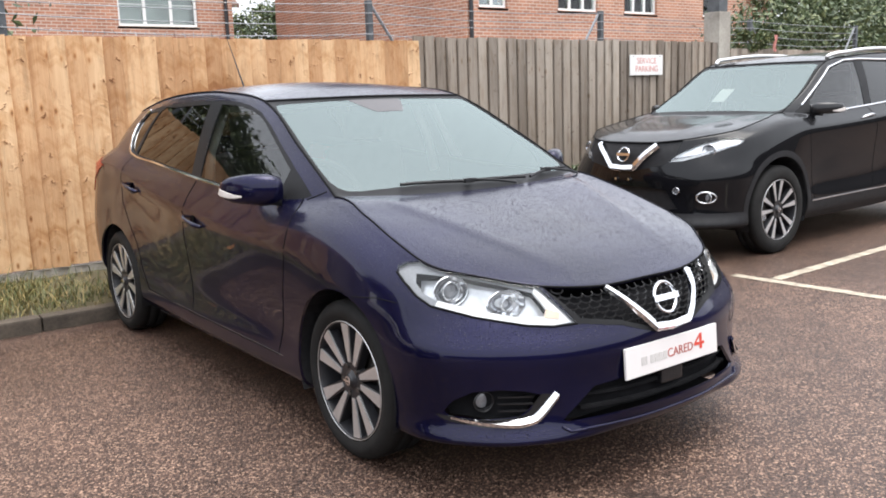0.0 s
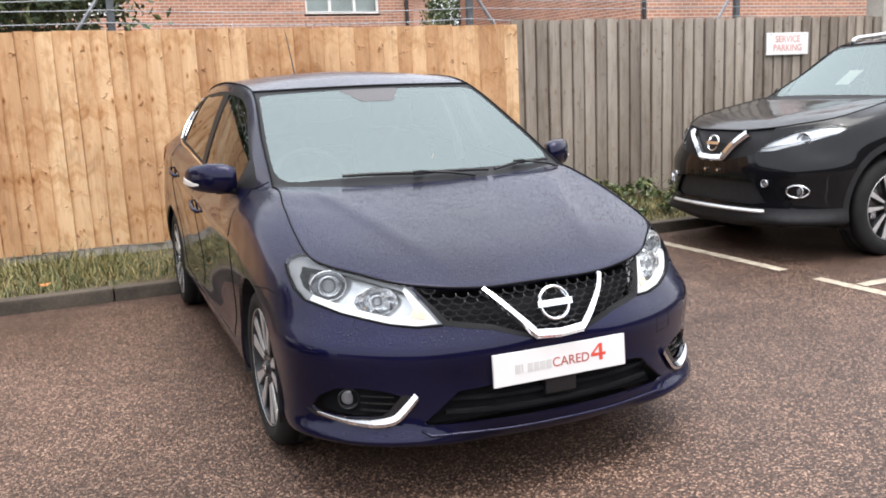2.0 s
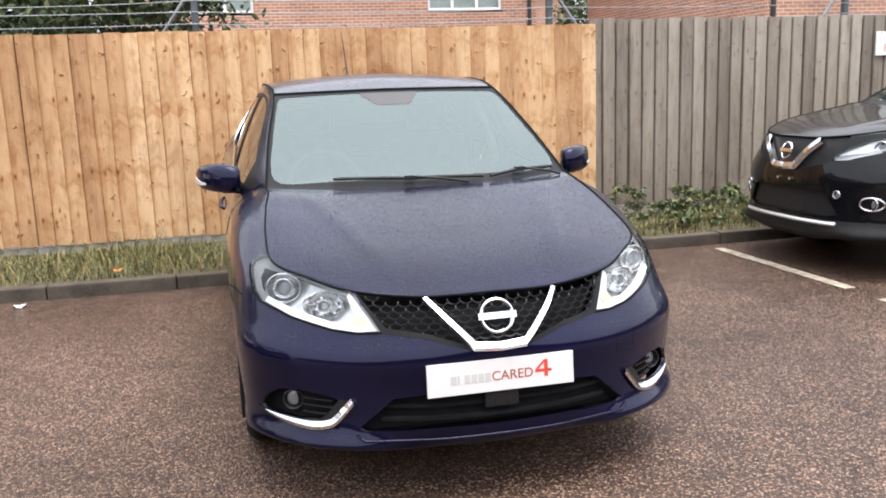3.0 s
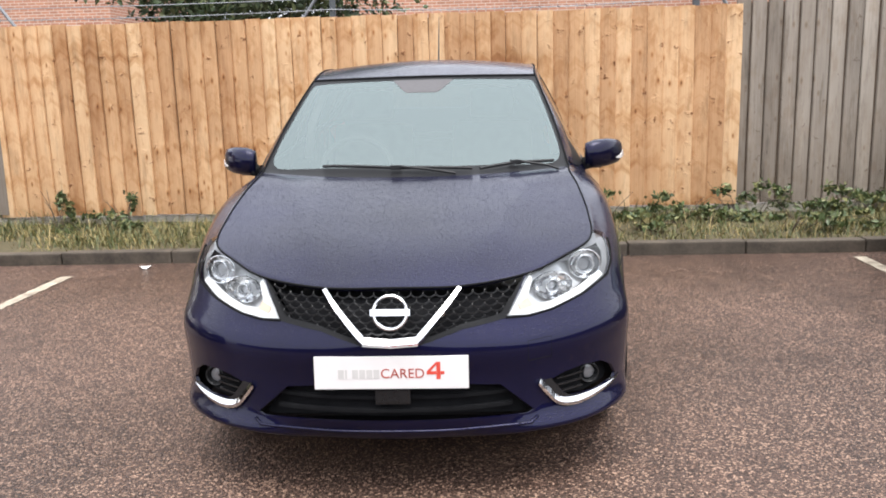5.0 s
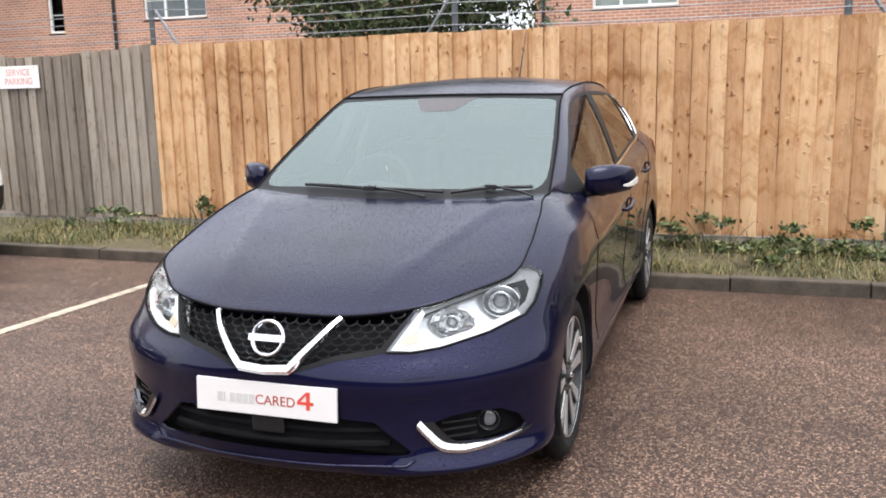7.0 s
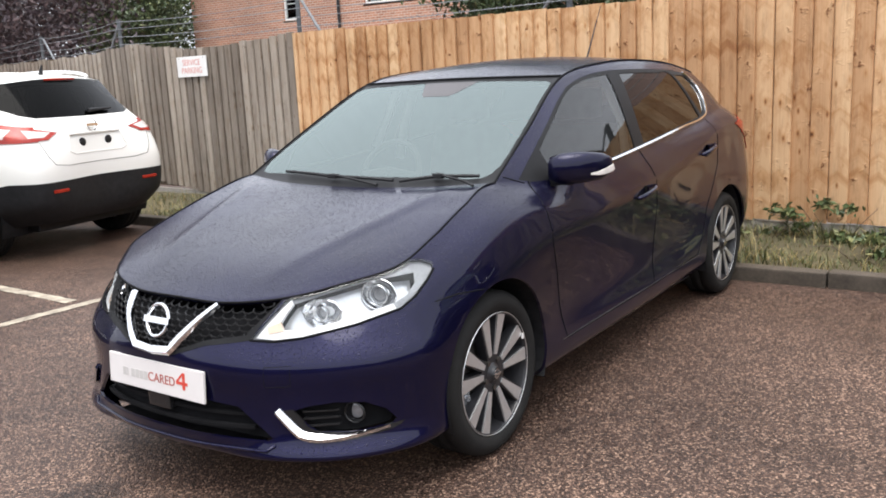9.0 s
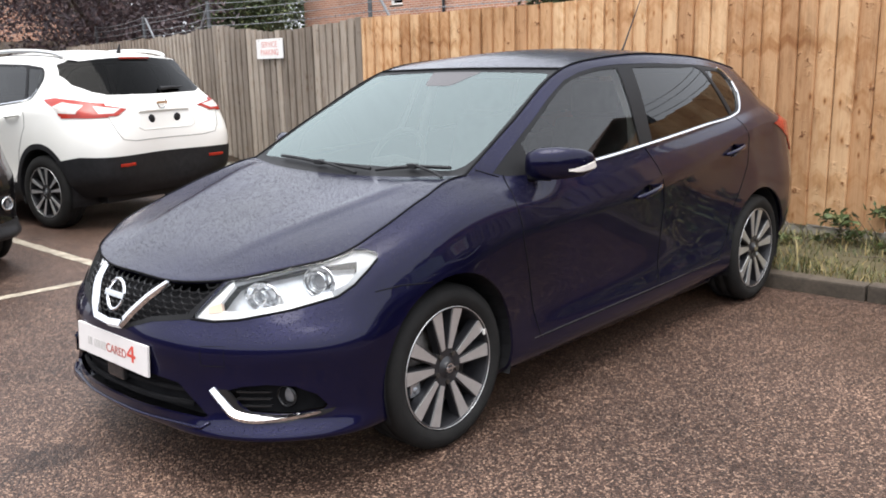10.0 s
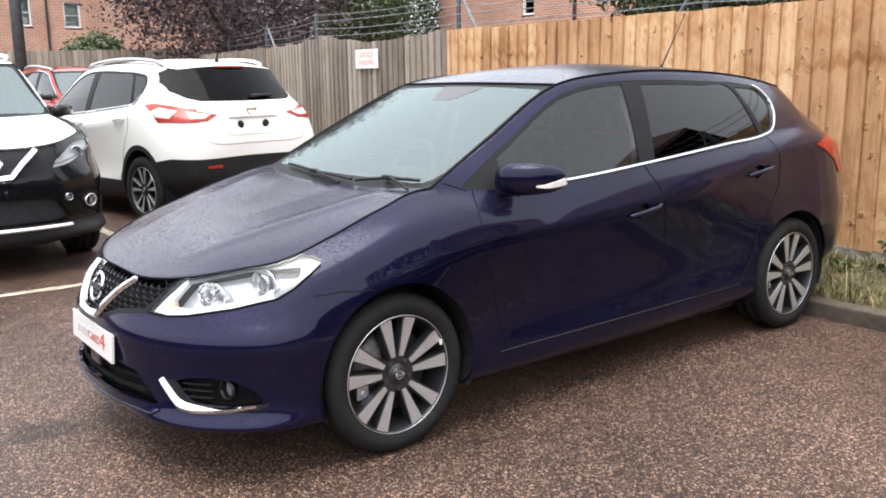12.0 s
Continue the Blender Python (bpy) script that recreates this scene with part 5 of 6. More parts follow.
def hang_shell(sh, form, car, paint, seams, skin, privacy=True):
    sh.emit(1, "bonnet", paint, car)
    sh.emit((2,), "windscreen_border", SATIN_BLACK, car, offset=-0.001)
    for ob in sh.emit(SCREEN, "windscreen", WINDSCREEN, car, offset=-0.002, rim=0):
        ob.visible_shadow = False
        even(ob, 1)
    sh.emit(DOOR_F, "front_door", paint, car, "pair")
    sh.emit(DOOR_R, "rear_door", paint, car, "pair")
    sh.emit(DLO, "window_surround", SATIN_BLACK, car, "pair", -0.002)
    for tag, glass in ((GLASS_F, SIDE_GLASS), (GLASS_R, PRIVACY), (GLASS_Q, PRIVACY)):
        for ob in sh.emit(tag, "side_window", glass, car, "pair", -0.006, rim=0):
            ob.visible_shadow = False
            even(ob, 0)
    for ob in sh.emit(BACKLIGHT, "rear_window", REAR_GLASS, car, offset=-0.004, rim=0):
        ob.visible_shadow = False
        even(ob, 1)
    sh.emit(3, "headliner", PILLAR_TRIM, car, offset=-0.045, rim=0)
    for line in seams:
        seam(car, [skin.side(y, z, 0.0005) for y, z in fine(line)])
    e = sh.edges
    seam(car, [(p[0], p[1], p[2] + 0.0005) for p in e["bonnet_side"]], 0.0034)
    seam(car, [*[(-p[0], p[1], p[2]) for p in e["bonnet_front"][::-1]], *e["bonnet_front"][1:]], 0.004, (1,))
    seam(car, [*[(-p[0], p[1], p[2] + .001) for p in e["screen_top"][::-1]], *[(p[0], p[1], p[2] + .001) for p in e["screen_top"][1:]]], 0.007, (1,), "screen_seal")
    seam(car, [(p[0], p[1], p[2] + 0.001) for p in e["roof_side"]], 0.004, name="roof_seal")
    seam(car, [(p[0], p[1], p[2]) for p in e["pillar"]], 0.005, name="screen_seal")
    # underbody
    bm = bmesh.new()
    y0, y1 = form((0, -.70, 0))[1], form((0, 3.30, 0))[1]
    z0, z1 = bent(.19, form.zs), bent(.26, form.zs)
    box(bm, (-.60, y0, z0 + .01), (.60, y1, z1), 0.02)
    box(bm, (-.80, .45, z0), (.80, 2.25, z1), 0.02)
    part("underbody", bm, BLACK_PLASTIC, car)


# ---- the blue hatchback ----
PILLAR_TRIM = surface("light_grey_trim", (0.42, 0.41, 0.39), (0.52, 0.51, 0.49), 0.85, scale=12)


def hatchback(paint, label):
    car = thing("car", (0, 1.3, 0), label, "car")
    form = PLAIN
    sh = body_shell(form)
    zone = sh.zone
    front = (0, 2)
    nose = lambda f: nose_face(f) and f[zone] in (0, BUMPER)
    sh.carve([(.383, .613), (.462, .745), (.59, .79), (.70, .826), (.742, .818), (.772, .803), (.784, .785), (.788, .755), (.783, .715), (.762, .682), (.67, .648), (.54, .618), (.46, .609)], front, nose, LAMP)
    inner_lamp = lambda f: nose_face(f) and f[zone] == LAMP
    sh.carve([(.452, .644), (.54, .644), (.655, .672), (.74, .702), (.764, .725), (.766, .76), (.748, .79), (.65, .776), (.55, .744), (.482, .722)], front, inner_lamp, BEZEL)
    sh.carve([(.398, .620), (.46, .614), (.54, .622), (.665, .652), (.752, .686), (.739, .702), (.655, .672), (.54, .644), (.452, .644), (.482, .722), (.472, .736)], front, inner_lamp, DRL)
    sh.carve([(-.01, .548), (.097, .548), (.235, .592), (.383, .612), (.464, .76), (-.01, .76)], front, lambda f: f.calc_center_median().y < -.55 and f[zone] == 0, FRAME)
    sh.carve([(-.01, .562), (.095, .562), (.235, .608), (.368, .628), (.452, .738), (.25, .722), (-.01, .722)], front, lambda f: f[zone] == FRAME, GRILLE)
    sh.carve([(-.01, .290), (.25, .290), (.455, .286), (.475, .296), (.36, .398), (.25, .41), (-.01, .414)], front, nose, INTAKE)
    sh.carve([(.535, .388), (.585, .404), (.65, .412), (.72, .405), (.765, .372), (.785, .328), (.775, .315), (.70, .305), (.60, .315), (.575, .335)], front, nose, FOG)
    sh.carve([(.497, .388), (.535, .392), (.573, .335), (.60, .315), (.70, .303), (.775, .315), (.798, .321), (.79, .307), (.77, .297), (.70, .281), (.60, .278), (.568, .287)], front, nose, FOG_TRIM)
    seams = windows_and_doors(sh, form, car, paint, CHROME, .352, .333)
    sh.carve([(-.01, .87), (.075, .87), (.10, .90), (.165, 1.03), (-.01, 1.03)], (0, 1), lambda f: f[zone] == SCREEN, SENSOR)
    for y0, z0 in ((1.375, .822), (2.315, .936)):
        sh.carve([(y0 + .058 * math.cos(a), z0 - .006 + .036 * math.sin(a)) for a in (2 * math.pi * k / 20 for k in range(20))], (1, 2), lambda f: f[zone] in (DOOR_F, DOOR_R), CUP if y0 < 2 else CUP_R)
    sh.carve([(2.87, 1.045), (3.0, 1.07), (3.14, 1.085), (3.30, .97), (3.30, .87), (3.18, .86), (3.11, .94), (2.97, 1.01)], (1, 2), lambda f: f.normal.x > 0.1 and f[zone] in (0, 4), TAIL)
    sh.finish()
    skin = Skin(sh)
    sh.emit((0, 3, 4, CLAD, BUMPER), "body", paint, car)
    hang_shell(sh, form, car, paint, seams, skin)
    sh.emit(TAIL, "tail_lamp", LAMP_RED, car, "pair", 0.006)
    sh.emit(CUP, "handle_cup", paint, car, "pair", -0.022, 0.001)
    sh.emit(CUP_R, "handle_cup", paint, car, "pair", -0.022, 0.001)
    sh.emit(SENSOR, "screen_sensor", FRIT, car, "both", -0.001, 0, "dark sensor panel at the top of the windscreen")
    # head lamps
    sh.emit(LAMP, "headlamp", LAMP_GREY, car, "pair", -0.018, rim=0.004)
    sh.emit(BEZEL, "lamp_bezel", LAMP_HOUSING, car, "pair", -0.072, rim=0.002, label="silver housing behind the reflectors")
    covers = [ob for tag in (LAMP, BEZEL, DRL) for ob in sh.emit(tag, "lamp_cover", LAMP_COVER, car, "pair", 0.001, rim=0)]
    for ob in covers:
        ob.visible_shadow = False
    sh.emit(DRL, "running_light", LAMP_GLOW, car, "pair", -0.010, 0.02, "white running light surround with a faint glow")
    for s in (1, -1):
        seam(car, [skin.front(x, z, .001) for x, z in fine([(.383, .613), (.46, .609), (.54, .618), (.67, .648), (.762, .682), (.783, .715), (.788, .755), (.784, .785)], .02)], .0045, (s,), "lamp_gasket")
        for x, z, r, lens, lens_r, bowl_r, wide, steps in ((.695, .738, .030, LAMP_LENS, .75, .052, 1.2, 24), (.568, .694, .020, LAMP_BULB, .7, .049, 1.5, 11)):
            at = skin.front(s * x, z, -.03)
            unit = projector(car, at, r, (s * .3, -1, .1), LAMP_SHELL, lens, lens_r)
            reflector(unit, at, bowl_r, (s * .3, -1, .1), wide, steps)
            bm = bmesh.new()
            tube(bm, [at + Vector((math.cos(a) * r * 1.16, -.012 + s * math.cos(a) * r * .35, math.sin(a) * r * 1.16)) for a in (2 * math.pi * k / 28 for k in range(29))], .0034, 6, cap=False)
            part("lamp_ring", bm, CHROME, unit, smooth=True)
        # thin silver line drawn for the reflection along the cover's top edge
        seam(car, [skin.front(x, z, -.003) for x, z in fine([(.468, .738), (.59, .781), (.69, .815)], .03)], .003, (s,), "lamp_edge_glint", LAMP_SHELL)
        bm = bmesh.new()
        pts = [(.425, .652), (.462, .668), (.478, .64), (.435, .632)]
        f0 = [bm.verts.new(skin.front(x * s, z, -.006)) for x, z in pts]
        f1 = [bm.verts.new(skin.front(x * s, z, -.028)) for x, z in pts]
        bm.faces.new(f0)
        for i in range(4):
            bm.faces.new((f0[i], f0[(i + 1) % 4], f1[(i + 1) % 4], f1[i]))
        bmesh.ops.recalc_face_normals(bm, faces=bm.faces)
        part("indicator", bm, LAMP_AMBER, car, "amber indicator lens")
    # grille: dark backing, frame, honeycomb and chrome V
    sh.emit(GRILLE, "grille_backing", GRILLE_DARK, car, offset=-0.05, rim=0.001)
    sh.emit(FRAME, "grille_frame", SATIN_BLACK, car, offset=0.002, rim=0.03)
    bm = bmesh.new()
    cell_w, cell_h = .042, .024
    limit = [(-.44, .73), (-.368, .628), (-.235, .608), (-.095, .562), (.095, .562), (.235, .608), (.368, .628), (.44, .73), (.25, .714), (-.25, .714)]
    for row in range(12):
        z = .556 + row * cell_h * 0.78
        for k in range(-14, 15):
            x = (k + 0.5 * (row % 2)) * cell_w
            if not inside((x, z), limit):
                continue
            hexa = [(x + cell_w * .5 * a, z + cell_h * .5 * b) for a, b in ((-1, -.3), (-.35, -.85), (.35, -.85), (1, -.3), (1, .3), (.35, .85), (-.35, .85), (-1, .3))]
            for i in (7, 0, 1, 2, 3):
                a, b = hexa[i], hexa[(i + 1) % 8]
                tube(bm, [skin.front(*a, -.012), skin.front(*b, -.012)], .0034, 4, cap=False)
    part("grille_mesh", bm, GRILLE_BAR, car)
    bm = bmesh.new()
    half = [skin.front(x, z, .004) for x, z in fine([(.229, .706), (.088, .560)], .02)]
    pts = [Vector((-p.x, p.y, p.z)) for p in half] + [skin.front(0, .553, .004)] + half[::-1]
    ribbon(bm, pts, (0, -1, .75), [.019 + .011 * min(1, 2.6 * min(i, len(pts) - 1 - i) / len(pts)) for i in range(len(pts))], .016)
    part("grille_chevron", bm, CHROME, car, "polished chrome V across the grille")
    badge(car, skin.front(0, .646, .012), (0, -1, .35), .055)
    # lower air intake with bars, lip and fog lamps
    sh.emit(INTAKE, "air_intake", GRILLE_DARK, car, offset=-0.05, rim=0.001)
    bm = bmesh.new()
    box(bm, (-.40, -.735, .25), (.40, -.715, .44), .004)
    box(bm, (-.36, -.83, .236), (.36, -.738, .246), .002)
    part("intake_backing", bm, GRILLE_DARK, car)
    bm = bmesh.new()
    for z in (.325, .37):
        ribbon(bm, [skin.front(x, z, -.03) for x in np.linspace(-.41, .41, 25)], (0, -1, 0), .016, .012)
    part("intake_bar", bm, GRILLE_DARK, car)
    bm = bmesh.new()
    tube(bm, [skin.front(x, .256 if abs(x) < .47 else .256 + (abs(x) - .47) * 1.2, .002) for x in np.linspace(-.485, .485, 41)], .0055, 8)
    part("bumper_lip", bm, paint, car, smooth=True)
    sh.emit(FOG, "fog_lamp_recess", GRILLE_DARK, car, "pair", -0.04, 0.001)
    sh.emit(FOG_TRIM, "fog_lamp_shelf", BLACK_GLOSS, car, "pair", 0.001, 0.012)
    for s in (1, -1):
        bm = bmesh.new()
        c_, _ = spline([(x, 0, z) for x, z in ((.492, .384), (.522, .346), (.560, .306), (.605, .293), (.675, .293), (.73, .299), (.770, .306))], [5] * 6)
        ribbon(bm, [skin.front(s * p[0], p[2], .003) for p in c_], (s * .12, -.55, .83), [.027 + .005 * math.sin(math.pi * i / 24) - .022 * max(0, i - 16) / 14 for i in range(31)], .012)
        part("fog_lamp_trim", bm, CHROME, car, "chrome strip below the fog lamp")
        lens = projector(car, (s * .676, -.632, .362), .034, (s * .25, -1, 0), BLACK_GLOSS, LAMP_LENS, .72)
        lens["label"] = "clear round fog lamp"
        for z in (.333, .357, .381):
            bm = bmesh.new()
            ribbon(bm, [skin.front(s * x, z, -.018) for x in np.linspace(.563, .66, 6)], (s * .2, -1, 0), .007, .01)
            part("recess_slat", bm, BLACK_GLOSS, car)
    # number-plate panel with its printed mark
    bm = bmesh.new()
    c = Vector((0, -.895, .459))
    m = Matrix.Translation(c) @ Matrix.Rotation(radians(-4), 4, "X")
    box(bm, (-.256, -.004, -.055), (.256, .006, .055), .0025, m)
    plate = part("plate", bm, PLATE_WHITE, car, "white dealer plate lettered in red and grey")
    for k in range(6):
        bm = bmesh.new()
        box(bm, (-.176 + k * .0236, -.0052, -.019), (-.176 + k * .0236 + (.006 if k == 1 else .0195), -.0043, .011), 0, m)
        part("printed_bar", bm, PRINT_GREY, plate)
    lettering(plate, "CARED", .0455, m @ pose(.038, -.0046, -.004, 90, 0, 0), PRINT_DARK_RED)
    bm = bmesh.new()
    box(bm, (.150, -.0055, -.022), (.163, -.0043, .036), 0, m)
    box(bm, (.118, -.0055, -.006), (.1495, -.0043, .004), 0, m)
    box(bm, (.1635, -.0055, -.006), (.176, -.0043, .004), 0, m)
    q = [bm.verts.new(m @ Vector((x, -.0055, z))) for x, z in ((.118, .0045), (.130, .0045), (.1495, .026), (.1495, .036))]
    bm.faces.new(q)
    part("printed_figure", bm, PRINT_RED, plate)
    bm = bmesh.new()
    box(bm, (-.06, -.02, -.03), (.06, .03, .03), .01, Matrix.Translation(skin.front(.002, .372, .012)) @ Matrix.Translation((0, .03, 0)))
    part("sensor", bm, BLACK_GLOSS, car)
    # belt line chrome
    for s in (1, -1):
        bm = bmesh.new()
        line = [(.72, .985), (1.0, .996), (1.5, 1.032), (2.1, 1.080), (2.44, 1.108), (2.545, 1.134), (2.62, 1.198), (2.655, 1.25), (2.662, 1.295), (2.625, 1.35), (2.57, 1.373)]
        c_, _ = spline([(0, a, b) for a, b in line], [8] * (len(line) - 1))
        pts = [skin.side(p[1], p[2], .002, s) for p in c_]
        rings = []
        ribbon(bm, pts, (s, 0, .9), .014, .007)
        part("window_trim", bm, CHROME, car, "bright chrome strip under the windows")
        # door handles
        for y0, z0 in ((1.385, .818), (2.325, .932)):
            bm = bmesh.new()
            pts = [skin.side(y0 + dy, z0 + dz, .004 + .024 * (1 - (dy / .115) ** 4), s) for dy, dz in ((-.115, -.014), (-.10, -.012), (-.06, -.004), (0, .004), (.06, .012), (.10, .02), (.115, .022))]
            tube(bm, pts, [.006, .011, .0125, .013, .0125, .011, .006], 8)
            part("door_handle", bm, paint, car, smooth=True)
        # door-bottom highlight drawn as a thin metal line, and bumper seam
        seam(car, [skin.side(y, z, .0005) for y, z in fine([(-.352, .685), (-.25, .69), (-.12, .678)])], sides=(s,))
        seam(car, [skin.side(y, z, .001) for y, z in fine([(.5, .312), (1.5, .322), (2.22, .332)])], .0018, (s,), "sill_highlight", SILL_HIGHLIGHT)
        seam(car, [skin.side(y, z, .0005) for y, z in fine([(.405, .80), (.40, .90), (.445, .99)])], sides=(s,))
        seam(car, [skin.side(y, z, .0008) for y, z in fine([(.33, 1.02), (.42, .985)])], sides=(s,))
    seam(car, [skin.front(x, z, .0005) for x, z in fine([(.455, .468), (.455, .535), (.535, .54), (.535, .472), (.455, .468)], .02)], .0009, (1,), "tow_cover_line")
    mirror_pods(car, paint, form, skin)
    # wipers
    for line in ([(-.40, .225), (-.07, .175), (.262, .172)], [(.295, .172), (.45, .232), (.62, .275)]):
        bm = bmesh.new()
        pts = [skin.top(x, y, .018) for x, y in fine(line, .05)]
        tube(bm, pts, .0075, 6)
        mid = pts[len(pts) // 2]
        box(bm, (mid.x - .025, mid.y - .012, mid.z - .008), (mid.x + .025, mid.y + .012, mid.z + .012), .004)
        a = pts[len(pts) // 2]
        tube(bm, [a + Vector((0, 0, .008)), skin.top(min(.62, a.x + .14), max(.155, a.y - .02), .022), skin.top(min(.64, a.x + .26), max(.15, a.y - .03), .006)], .006, 6)
        part("wiper", bm, BLACK_PLASTIC, car)
    bm = bmesh.new()
    base = skin.top(.0, 2.56, 0)
    tube(bm, [base, base + Vector((0, .03, .04)), base + Vector((0, .24, .36))], [.014, .006, .002], 8)
    part("aerial", bm, BLACK_PLASTIC, car, smooth=True)
    cabin(car, form)
    for cy in (0.0, 2.705):
        liner(car, cy, .333, .356, .55, .858)
        for s in (1, -1):
            wheel(car, (s * (.838 if cy < 1 else .866), cy, .317), s, .317, .234, .205, 5, math.pi / 2 if s > 0 else math.pi / 2 + .2)
    bm = bmesh.new()
    box(bm, (.832, .196, .398), (.8405, .206, .42), .002)
    part("balance_weight", bm, SIGN_WHITE, car, "small white weight on the wheel rim")
    return car


FRIT = surface("printed_glass_border", (0.035, 0.03, 0.03), (0.06, 0.052, 0.052), 0.3, scale=60)
SILL_HIGHLIGHT = surface("sill_highlight_metal", (0.05, 0.05, 0.055), (0.10, 0.10, 0.105), 0.35, metal=0.6, scale=8)


# ---- the neighbours ----
def neighbour(form, paint, label, tyre, arch_r, front_end):
    """A taller parked car on the same plan: front_end tells whether its nose or its tail is shown in full."""
    car = thing("car", (0, 1.3, 0), label, "car")
    sh = body_shell(form)
    zone = sh.zone
    front = (0, 2)
    nose = lambda f: nose_face(f) and f[zone] == 0
    arch_z = tyre + .015
    sill = bent(.30, form.zs)
    seams = None
    sh.carve([(.42, .812), (.47, .872), (.60, .955), (.70, .99), (.79, .995), (.825, .975), (.80, .935), (.67, .87), (.53, .822)], front, nose, LAMP)
    sh.carve([(-.01, .735), (.12, .735), (.40, .79), (.47, .872), (.5, 1.1), (-.01, 1.1)], front, nose, GRILLE)
    sh.carve([(-.01, .42), (.40, .42), (.52, .44), (.42, .585), (.30, .60), (-.01, .60)], front, nose, INTAKE)
    if not front_end:
        sh.carve([(2.72, 1.20), (2.86, 1.215), (3.10, 1.19), (3.30, 1.155), (3.44, 1.14), (3.44, 1.035), (3.28, 1.035), (3.08, 1.04), (2.99, 1.06), (2.95, 1.12)], (1, 2),
                 lambda f: f.normal.x > 0.2 and f[zone] in (0, 4), TAIL)
        sh.carve([(.42, 1.10), (.55, 1.045), (.99, 1.035), (.99, 1.20), (.80, 1.175)], front, lambda f: f.normal.y > .2 and f[zone] == 0, TAIL)
        sh.carve([(.49, 1.105), (.58, 1.065), (.71, 1.068), (.71, 1.135)], front, lambda f: f.normal.y > .2 and f[zone] == TAIL, TAIL_V)
        sh.carve([(2.86, 1.12), (2.97, 1.085), (3.16, 1.075), (3.18, 1.145), (2.98, 1.175)], (1, 2), lambda f: f.normal.x > .5 and f[zone] == TAIL, TAIL_W)
    clad_line = .40 if front_end else .42
    sh.carve([(-1.2, .0), (4, .0), (4, clad_line), (-1.2, clad_line)], (1, 2), lambda f: f[zone] == 0, CLAD)
    if not front_end:
        sh.carve([(2.95, .0), (4, .0), (4, .67), (3.2, .69), (2.95, .65)], (1, 2), lambda f: f[zone] == 0, CLAD)
    for cy in (0.0, bent(2.7, form.ys)):
        sh.carve(arc(cy, arch_z, arch_r + .05, 44), (1, 2), lambda f: flank_face(f) and f[zone] == 0, CLAD)
    seams = windows_and_doors(sh, form, car, paint, CHROME, arch_r, arch_z)
    if not front_end:
        sh.carve([(-.01, 1.225), (.52, 1.232), (.63, 1.262), (.70, 1.33), (.71, 1.42), (.66, 1.52), (.60, 1.565), (.40, 1.59), (-.01, 1.595)], (0, 2), lambda f: f.calc_center_median().y > 2.7 and f.normal.y > .04 and f[zone] in (0, 4, BACKLIGHT), BACKLIGHT)
    sh.finish()
    skin = Skin(sh)
    sh.emit((0, 4), "body", paint, car)
    sh.emit(3, "roof", paint, car)
    sh.emit(CLAD, "cladding", BLACK_PLASTIC, car, offset=0.004)
    hang_shell(sh, form, car, paint, seams, skin)
    sh.emit(LAMP, "headlamp", LAMP_HOUSING, car, "pair", -0.025, rim=0.004)
    for ob in sh.emit(LAMP, "lamp_cover", LAMP_COVER, car, "pair", 0.002, rim=0):
        ob.visible_shadow = False
    sh.emit(GRILLE, "grille", BLACK_PLASTIC, car, offset=-0.012, rim=0.001)
    sh.emit(INTAKE, "air_intake", BLACK_PLASTIC, car, offset=-0.03, rim=0.001)
    sh.emit(TAIL, "tail_lamp", LAMP_RED, car, "pair", 0.008)
    sh.emit(TAIL_W, "side_lens", WHITE_LENS, car, "pair", 0.009)
    sh.emit(TAIL_V, "reversing_lens", WHITE_LENS, car, "pair", 0.009)
    for s in (1, -1):
        bm = bmesh.new()
        line = [form.yz(p) for p in ((.60, .985), (1.0, .996), (1.5, 1.032), (2.1, 1.080), (2.44, 1.108), (2.545, 1.134), (2.62, 1.198))]
        if front_end:
            line += [form.yz(p) for p in ((2.66, 1.28), (2.57, 1.376), (2.1, 1.408), (1.55, 1.417), (1.3, 1.404), (1.05, 1.354), (.75, 1.206), (.5, 1.068))]
        ribbon(bm, [skin.side(y, z, .002, s) for y, z in fine(line, .05)], (s, 0, .9), .016, .008)
        part("window_trim", bm, CHROME, car)
        bm = bmesh.new()
        a = [(form((x, y, z))) for x, y, z in ((.56, 1.16, 1.43), (.60, 1.28, 1.49), (.60, 1.7, 1.505), (.60, 2.3, 1.49), (.585, 2.62, 1.46), (.57, 2.78, 1.40))]
        c_, _ = spline(a, [6] * 5)
        tube(bm, [skin.top(p[0] * s * .97, p[1], .006 + .035 * math.sin(math.pi * i / 30) ** .4) for i, p in enumerate(c_)], .019, 8)
        part("roof_rail", bm, ALLOY, car, "silver roof rail", smooth=True)
        for y0, z0 in ((1.375, .88), (2.315, .97)):
            y0, z0 = form.yz((y0, z0))
            bm = bmesh.new()
            tube(bm, [skin.side(y0 + d, z0 + d * .08, .004 + .03 * (1 - (d / .12) ** 2), s) for d in (-.12, -.08, 0, .08, .12)], [.006, .013, .014, .013, .006], 8)
            part("door_handle", bm, CHROME if front_end else paint, car, smooth=True)
    mirror_pods(car, BLACK_GLOSS if front_end else BLACK_GLOSS, form, skin)
    cabin(car, form)
    for cy in (0.0, bent(2.7, form.ys)):
        liner(car, cy, arch_z, arch_r + .004, .55, .87)
        for s in (1, -1):
            wheel(car, (s * .885, cy, tyre), s, tyre, tyre * .68, .22, 5, .4, .72)
